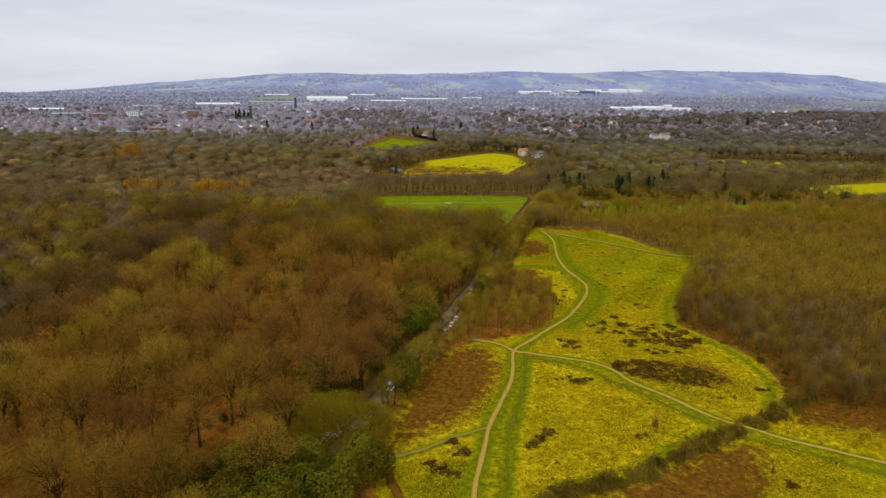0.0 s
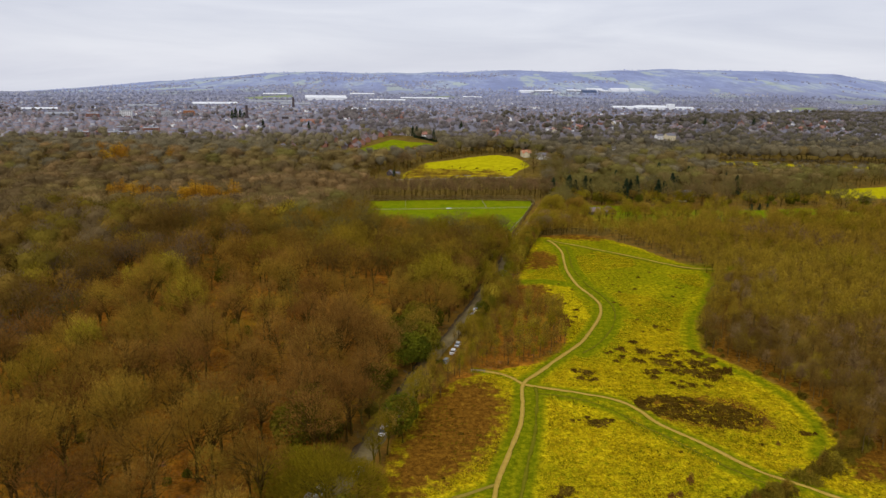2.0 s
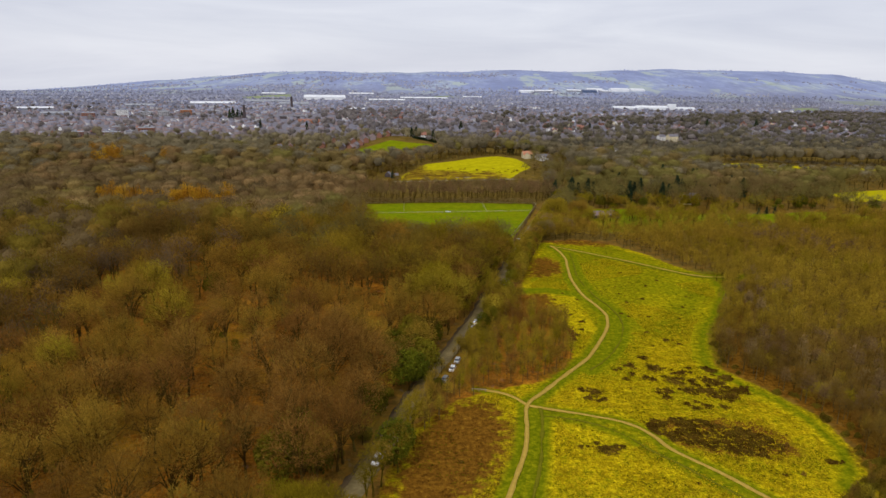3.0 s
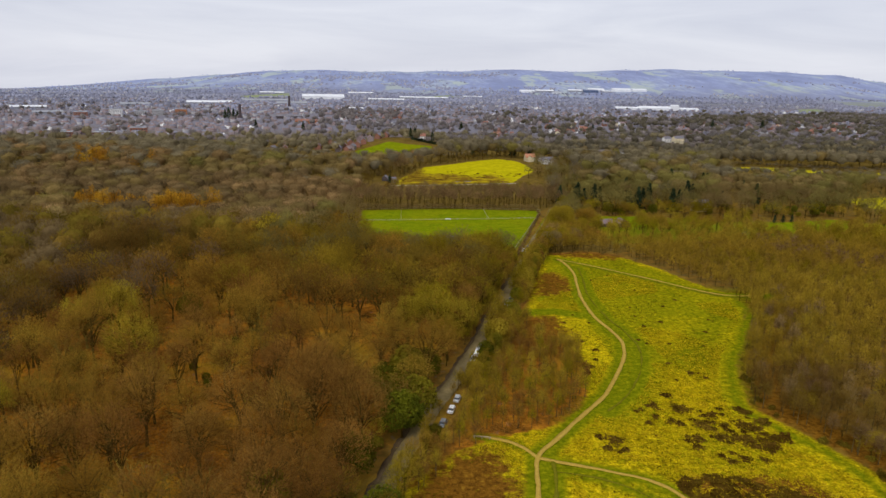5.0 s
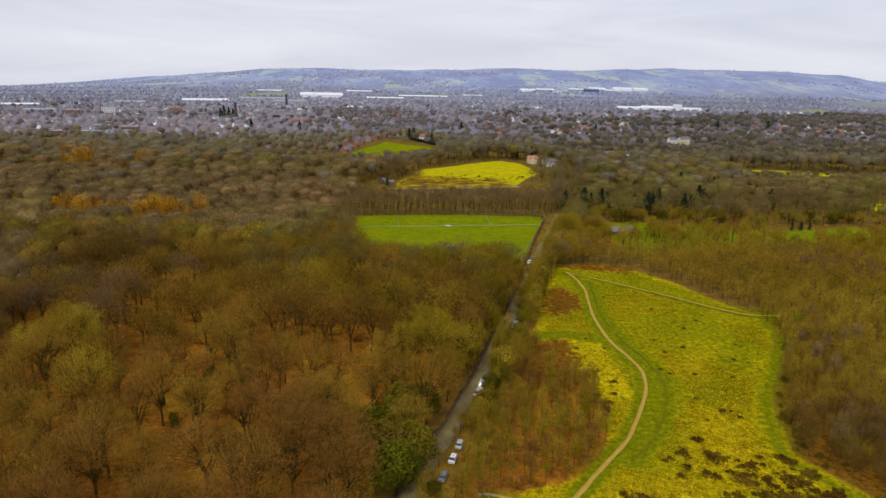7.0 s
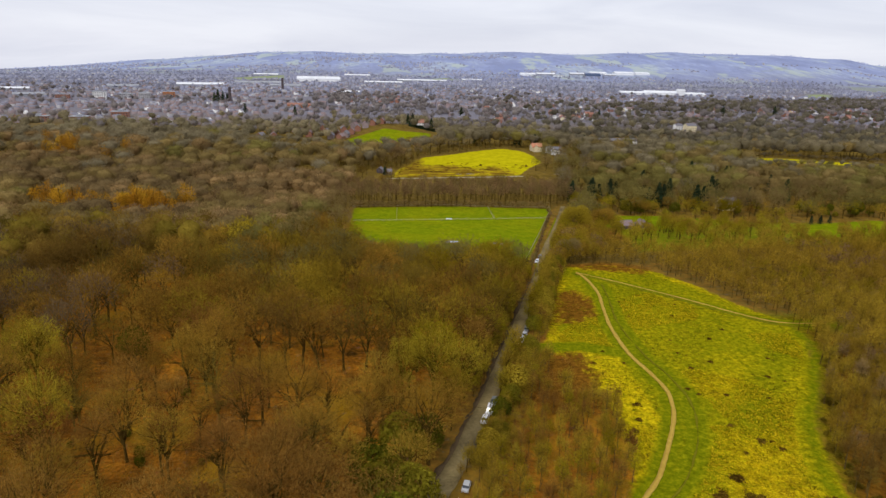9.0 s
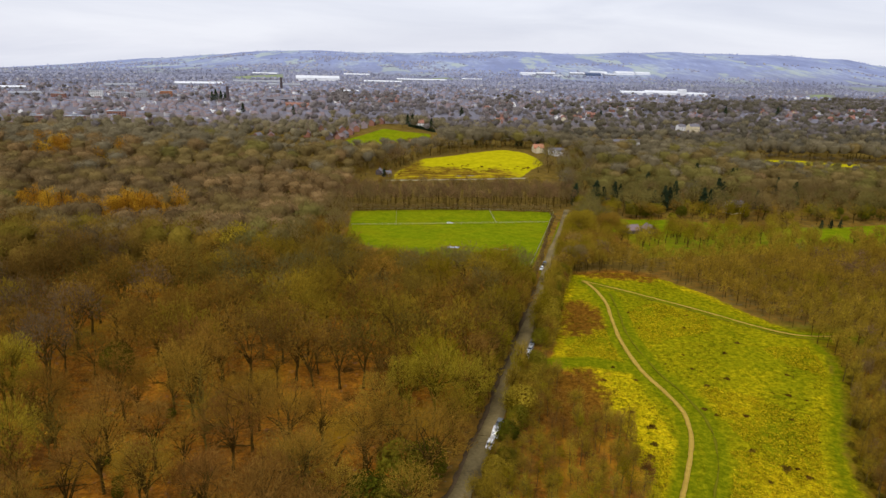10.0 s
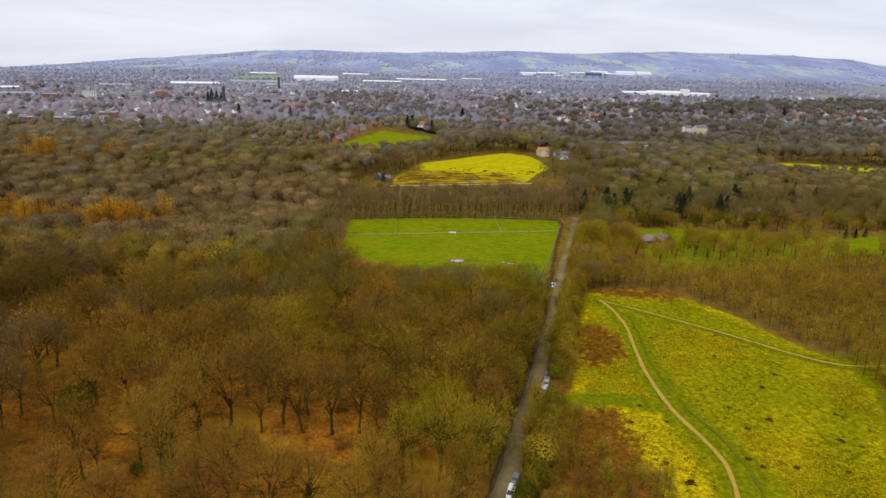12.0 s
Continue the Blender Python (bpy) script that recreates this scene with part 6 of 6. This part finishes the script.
for bx in (-2.2, 0, 2.2):
    part("post", boxes((bx - 0.09, -0.09, -0.2, bx + 0.09, 0.09, 0.75), bevel=0.02), WOOD_GREY, bench)
part("rail", boxes((-2.6, -0.1, 0.6, 2.6, 0.1, 0.85), bevel=0.03), WOOD_GREY, bench)


# ---- houses ----
def gable(L, W, hw, hr, over=0.35):
    """Walls with gables, and a roof of two slabs."""
    bm = bmesh.new()
    v = [bm.verts.new(p) for p in ((-L / 2, -W / 2, -0.5), (L / 2, -W / 2, -0.5), (L / 2, W / 2, -0.5), (-L / 2, W / 2, -0.5), (-L / 2, -W / 2, hw), (L / 2, -W / 2, hw), (L / 2, W / 2, hw), (-L / 2, W / 2, hw), (-L / 2, 0, hw + hr), (L / 2, 0, hw + hr))]
    for f in ((0, 1, 5, 4), (2, 3, 7, 6), (1, 2, 6, 9, 5), (3, 0, 4, 8, 7)):
        bm.faces.new([v[k] for k in f])
    rf = bmesh.new()
    k = hr / (W / 2)
    for s in (-1, 1):
        e = W / 2 + over
        q = [(-L / 2 - over, 0, hw + hr + 0.04), (L / 2 + over, 0, hw + hr + 0.04), (L / 2 + over, s * e, hw + hr - k * e + 0.04), (-L / 2 - over, s * e, hw + hr - k * e + 0.04)]
        lo, hi = [rf.verts.new(p) for p in q], [rf.verts.new((p[0], p[1], p[2] + 0.18)) for p in q]
        rf.faces.new(hi)
        rf.faces.new(lo[::-1])
        for a in range(4):
            rf.faces.new((lo[a], lo[(a + 1) % 4], hi[(a + 1) % 4], hi[a]))
    bmesh.ops.recalc_face_normals(rf, faces=rf.faces[:])
    bmesh.ops.recalc_face_normals(bm, faces=bm.faces[:])
    return bm, rf


HOUSE_KIT = {}


def house(x, y, turn, L, W, hw, hr, wall, roof, label, chimneys=1, wing=False, name="house", group="houses of the town's edge"):
    """A house with walls, roof, chimneys, windows and a door; alike houses share meshes."""
    key = (L, W, hw, hr, wall.name, roof.name, chimneys, wing)
    m = pose(x, y, float(height(x, y)), 0, 0, turn)
    if key in HOUSE_KIT:
        return tagged(copy_thing(HOUSE_KIT[key], m), label)
    ob = thing(name, m, label, "house", group)
    HOUSE_KIT[key] = ob
    a, b = gable(L, W, hw, hr)
    part("wall", a, wall, ob)
    rf = part("roof", b, roof, ob)
    if wing:
        a, b = gable(L * 0.45, W * 0.8, hw * 0.95, hr * 0.85)
        turn_m = Matrix.Translation((-L * 0.2, -W * 0.6, 0)) @ Matrix.Rotation(radians(90), 4, "Z")
        bmesh.ops.transform(a, matrix=turn_m, verts=a.verts[:])
        bmesh.ops.transform(b, matrix=turn_m, verts=b.verts[:])
        part("wing_wall", a, wall, ob)
        part("wing_roof", b, roof, ob)
    for c in range(chimneys):
        cx = (-1) ** c * L * 0.4
        part("chimney", boxes((cx - 0.45, -0.35, hw + hr * 0.6, cx + 0.45, 0.35, hw + hr + 1.3), bevel=0.04), BRICK, rf)
    pane = boxes((-0.6, -0.04, -0.65, 0.6, 0.04, 0.65))
    me = bpy.data.meshes.new("window")
    pane.to_mesh(me)
    pane.free()
    me.materials.append(GLASS_DARK)
    for s in (-1, 1):
        for wz in ((1.5, 4.1) if hw > 4 else (1.5,)):
            for wx in np.linspace(-L / 2 + 1.4, L / 2 - 1.4, max(2, int(L / 3.2))):
                w = part("window", me, None, ob)
                w.location = (wx, s * (W / 2 + 0.03), wz)
    part("door", boxes((-0.5, -W / 2 - 0.06, 0, 0.5, -W / 2 + 0.04, 2.05)), STACK, ob)
    return ob


house(124, 838, 12, 11.5, 7, 4.8, 3.4, STUCCO_CREAM, TILE_ORANGE, "cream house with orange clay roof beside the hill field", 2, True, group="houses by the hill field")
house(142, 832, 8, 16, 7.5, 4.2, 3.0, STUCCO_WHITE, SLATE, "long white house with grey slate roof among trees", 1, True, group="houses by the hill field")
house(-30, 740, 10, 8, 5, 2.6, 2.0, BRICK_DULL, SLATE, "small dull brick cottage with dark roof under trees", 1, group="houses by the hill field")
house(-37, 746, 80, 7, 5, 2.8, 2.0, STACK, SLATE, "dark timber barn beside a cottage", 0, group="houses by the hill field")
house(139, 560, 14, 9, 8, 2.6, 2.6, STACK, TILE_DULL, "grey-roofed barn at the edge of a lawn", 0, group="barns at the lawn")
house(152, 562, 100, 9, 8, 2.6, 2.6, STACK, TILE_DULL, "grey-roofed barn standing across its neighbour", 0, group="barns at the lawn")
house(240, 630, 20, 14, 9, 6.0, 3.4, STUCCO_CREAM, SLATE, "pale stone house half hidden by trees", 2, group="barns at the lawn")
house(-1, 1026, 5, 10, 8, 5.2, 3.6, STUCCO_WHITE, TILE_RED, "white house with red roof behind dark hedge", 1)
house(415, 1150, 10, 16, 12, 8.5, 3.4, STUCCO_CREAM, SLATE, "tall cream house above the trees", 2)
house(402, 1165, 15, 12, 9, 6.5, 3.2, STUCCO_WHITE, SLATE, "white stuccoed villa above the trees", 2)
for k in range(3):
    house(230 + 19 * k, 966 + 2 * k, 5 + 3 * k, 18, 8, 4.0, 3.0, STUCCO_WHITE if k == 2 else BRICK, SLATE, "long grey-roofed house among bare trees", 1)
for k, (hx, hy) in enumerate(((-95, 930), (-91, 948), (-86, 966), (-80, 984), (-72, 1002), (-62, 1020), (-52, 1036), (-108, 940), (-104, 962), (-98, 985), (-86, 1008), (-118, 975), (-138, 965), (-152, 985), (-178, 945), (-192, 938), (-164, 1015), (-128, 1020), (-186, 980))):
    house(hx, hy, 70 + 8 * (k % 5), 10, 7.5, 5.0, 3.2, (BRICK, BRICK_DULL, BRICK)[k % 3], (TILE_DULL, SLATE)[k % 2], ("red brick house with clay roof near the green field", "brick house with grey slate roof near the green field")[k % 2], 1)
# villas and terraces at the near rim of the town
g = np.random.default_rng(30)
n_house = 0
for k in range(900):
    hx = g.uniform(-640, 1060)
    hy = 1190 + 0.17 * max(hx, 0) + g.uniform(-40, 260) - 0.25 * max(-hx - 300, 0)
    if max(float(inside(hx, hy, p)) for p in HOUSE_ROWS) < 0 or n_house >= 46 or abs(hx) > 0.76 * hy:
        continue
    n_house += 1
    w = int(g.choice([0, 0, 0, 0, 2, 3]))
    r = int(g.choice([0, 1]))
    house(hx, hy, float(g.choice([10, 25, 80, 100])) + float(g.uniform(-8, 8)), 10, 8, 5.2, 3.4, (BRICK, BRICK_ORANGE, STUCCO_WHITE, STUCCO_CREAM)[w], (SLATE, TILE_RED)[r],
          f"{('red brick', 'orange brick', 'white stuccoed', 'cream stuccoed')[w]} house with {('slate', 'clay tile')[r]} roof", 1)


def town():
    """Streets of distant houses, joined beyond counting."""
    q = np.random.default_rng(31)
    pieces = []
    box_f = np.array([(0, 1, 5), (0, 5, 4), (1, 2, 6), (1, 6, 5), (2, 3, 7), (2, 7, 6), (3, 0, 4), (3, 4, 7), (4, 5, 9), (4, 9, 8), (6, 7, 8), (6, 8, 9), (5, 6, 9), (7, 4, 8)], np.int32)
    xs, ys = scatter(-2700, 2700, 1060, 4300, 22, q, 0.3)
    dens = np.where(xs < 650, 0.42, 0.14) + 0.40 * wander(xs, ys, 0.30) - 0.35 * wander(xs * 0.28, ys * 1.3, 0.6) - 0.22 * (ys > 2900) - 0.12 * (ys > 3500)
    dens = np.where((ys < 1350 + 0.15 * np.maximum(xs, 0)) & (xs > -280), dens * 0.35, dens)
    dens = np.where((ys < 1170) & (xs > -280), 0, dens) + 0.2 * ((xs < -280) & (ys < 1500))
    rows_in = np.max([inside(xs, ys, p) for p in HOUSE_ROWS], axis=0) > 0
    dens = np.where(rows_in, np.where(xs > 600, 0.34, 0.5), dens)
    keep = (abs(xs) < 0.72 * ys) & (q.uniform(0, 1, xs.size) < dens) & (np.max([inside(xs, ys, p) for p in FAR_FIELDS], axis=0) < 0)
    xs, ys, rows_in = xs[keep], ys[keep], rows_in[keep]
    street = np.floor((xs + 400 * np.sin(ys / 300)) / 160)
    for hx, hy, st, row in zip(xs, ys, street, rows_in):
        a = (st * 1.7) % 3.14 + q.normal(0, 0.08)
        L, W, hh, rr = q.uniform(6, 13), q.uniform(5.5, 7.5), q.uniform(3.4, 4.8), q.uniform(1.8, 2.8)
        V = np.array([(-L / 2, -W / 2, -3), (L / 2, -W / 2, -3), (L / 2, W / 2, -3), (-L / 2, W / 2, -3), (-L / 2, -W / 2, hh), (L / 2, -W / 2, hh), (L / 2, W / 2, hh), (-L / 2, W / 2, hh), (-L / 2, 0, hh + rr), (L / 2, 0, hh + rr)])
        V, F = placed((V, box_f), hx, hy, float(height(hx, hy)), 1.0, a)
        # farther houses change to the haze-blue slate on walls and roofs
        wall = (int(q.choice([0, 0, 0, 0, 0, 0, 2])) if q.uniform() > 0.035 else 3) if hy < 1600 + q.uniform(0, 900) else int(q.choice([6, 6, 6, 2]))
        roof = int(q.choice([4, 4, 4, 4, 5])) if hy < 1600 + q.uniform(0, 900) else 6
        if row:
            wall, roof = int(q.choice([0, 0, 1, 1, 2, 3])), int(q.choice([4, 5, 5, 7]))
        pieces.append((V, F, np.array([wall] * 8 + [roof] * 4 + [wall] * 2, np.int32)))
    V, F, S = joined(pieces)
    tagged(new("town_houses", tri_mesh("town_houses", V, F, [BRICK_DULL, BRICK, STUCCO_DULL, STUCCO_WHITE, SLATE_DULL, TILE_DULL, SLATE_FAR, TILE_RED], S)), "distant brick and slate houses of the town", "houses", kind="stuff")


town()


def shed(x, y, turn, L, W, Hh, roof, wall, label, bays=3):
    """A large industrial shed with a low ridged roof in bays."""
    Hh = 0.65 * Hh
    ob = thing("industrial_shed", pose(x, y, float(height(x, y)), 0, 0, turn), label, "warehouse", "industrial sheds")
    part("wall", boxes((-L / 2, -W / 2, -8, L / 2, W / 2, Hh)), wall, ob)
    for k in range(bays):
        x0, x1 = -L / 2 + L * k / bays, -L / 2 + L * (k + 1) / bays - 0.5
        bm = bmesh.new()
        v = [bm.verts.new(p) for p in ((x0, -W / 2 - 0.5, Hh + 0.05), (x1, -W / 2 - 0.5, Hh + 0.05), (x1, W / 2, Hh + 0.05), (x0, W / 2, Hh + 0.05), (x0, 0, Hh + 1.0 + 0.07 * W), (x1, 0, Hh + 1.0 + 0.07 * W))]
        for f in ((0, 1, 5, 4), (2, 3, 4, 5), (1, 2, 5), (3, 0, 4), (3, 2, 1, 0)):
            bm.faces.new([v[i] for i in f])
        part("roof_bay", bm, roof, ob)
    return ob


for sx, sy, st, sl, sw, sh, roof, wall in ((-640, 2120, 20, 130, 50, 8, SHED_WHITE, SHED_GREY), (-508, 2280, 18, 150, 50, 8, SHED_GREY, SHED_GREY), (-366, 2560, 10, 150, 90, 14, SHED_WHITE, SHED_WHITE), (-192, 1915, 6, 60, 22, 6, SHED_WHITE, SHED_GREY),
                                           (-134, 2510, 5, 130, 36, 7, SHED_WHITE, SHED_GREY), (0, 2710, 4, 190, 36, 8, SHED_WHITE, SHED_GREY), (500, 3350, 0, 70, 60, 9, SHED_WHITE, SHED_WHITE), (590, 3385, 3, 90, 60, 7, SHED_WHITE, SHED_GREY), (640, 3330, 0, 50, 40, 6, SHED_GREY, SHED_WHITE), (750, 3420, -4, 70, 50, 8, SHED_WHITE, SHED_GREY), (860, 3450, -6, 80, 60, 12, SHED_WHITE, SHED_WHITE), (905, 3400, 5, 50, 40, 7, SHED_WHITE, SHED_GREY),
                                           (990, 3465, -4, 90, 70, 12, SHED_WHITE, SHED_WHITE), (1085, 3480, -2, 70, 60, 9, SHED_WHITE, SHED_WHITE), (780, 2150, -8, 24, 20, 24, SHED_WHITE, SHED_WHITE), (820, 3390, -4, 70, 50, 12, SHED_BLUE, SHED_BLUE), (640, 2170, -5, 80, 44, 8, SHED_WHITE, SHED_WHITE), (732, 2175, -4, 110, 60, 10, SHED_WHITE, SHED_WHITE), (815, 2160, -8, 80, 44, 8, SHED_WHITE, SHED_WHITE),
                                           (-395, 2120, 15, 90, 40, 9, SHED_GREY, SHED_GREY), (-800, 1980, 25, 80, 36, 7, SHED_GREY, SHED_GREY), (-980, 1780, 30, 80, 32, 7, SHED_WHITE, SHED_GREY), (-830, 1590, 30, 60, 26, 7, SHED_GREY, SHED_GREY), (-280, 3100, 10, 110, 40, 7, SHED_WHITE, SHED_GREY), (-650, 3000, 15, 100, 40, 7, SHED_WHITE, SHED_GREY), (205, 2900, 0, 80, 26, 7, SHED_WHITE, SHED_GREY)):
    shed(sx, sy, st, sl, sw, sh, roof, wall, "long pale industrial shed in the distant town" if roof is SHED_WHITE else "dark metal industrial shed in the distant town")
shed(-234, 1430, 12, 44, 24, 9, TILE_RED, BRICK_ORANGE, "orange brick mill building beyond the woods", 2)
shed(-300, 1560, 12, 70, 30, 8, SLATE, STACK, "dark slate-roofed works beyond the woods", 3)


def stack(x, y, Hh, label):
    ob = thing("chimney_stack", pose(x, y, float(height(x, y))), label, "chimney")
    part("shaft", tri_mesh("shaft", *tube([np.array([0, 0, -6.0]), np.array([0, 0, Hh * 0.5]), np.array([0, 0, Hh])], [3.6, 3.1, 2.6], 14), STACK), None, ob)
    part("plinth", boxes((-4.2, -4.2, -6, 4.2, 4.2, 6), bevel=0.2), STACK, ob)
    part("collar", tri_mesh("collar", *tube([np.array([0, 0, Hh - 2.0]), np.array([0, 0, Hh - 1.8]), np.array([0, 0, Hh]), np.array([0, 0, Hh + 0.1])], [2.7, 3.2, 3.2, 1.8], 14), STACK), None, ob)


stack(-385, 1505, 31, "tall sooty brick mill chimney")
stack(-367, 1938, 33, "tall dark brick chimney beside works")


def flats(x, y, turn, Hh, wall, label):
    ob = thing("flats", pose(x, y, float(height(x, y)), 0, 0, turn), label, "building", "blocks in the town")
    part("wall", boxes((-12, -8, -5, 12, 8, Hh), bevel=0.1), wall, ob)
    part("roof", boxes((-12.4, -8.4, Hh, 12.4, 8.4, Hh + 0.6), (-3, -3, Hh + 0.6, 3, 3, Hh + 3)), SHED_GREY, ob)
    for fz in np.arange(2.0, Hh - 1.5, 3.0):
        for fx in np.arange(-10, 11, 4.0):
            part("window", boxes((fx - 1.1, -8.06, fz - 0.7, fx + 1.1, -7.9, fz + 0.7)), GLASS_DARK, ob)


for fx, fy, fh, wall in ((-652, 1525, 16, STUCCO_WHITE), (-618, 1570, 10, STUCCO_DULL), (-588, 1590, 11, STUCCO_DULL), (-552, 1630, 12, BRICK_ORANGE), (-708, 1490, 11, BRICK), (-510, 1190, 8, BRICK_DULL), (-460, 1175, 8, BRICK), (-535, 1090, 7, BRICK), (-482, 1095, 7, BRICK)):
    flats(fx, fy, 15, fh, wall, "pale block of flats in the town" if wall in (STUCCO_WHITE, STUCCO_DULL) else "red brick block at the town's edge")
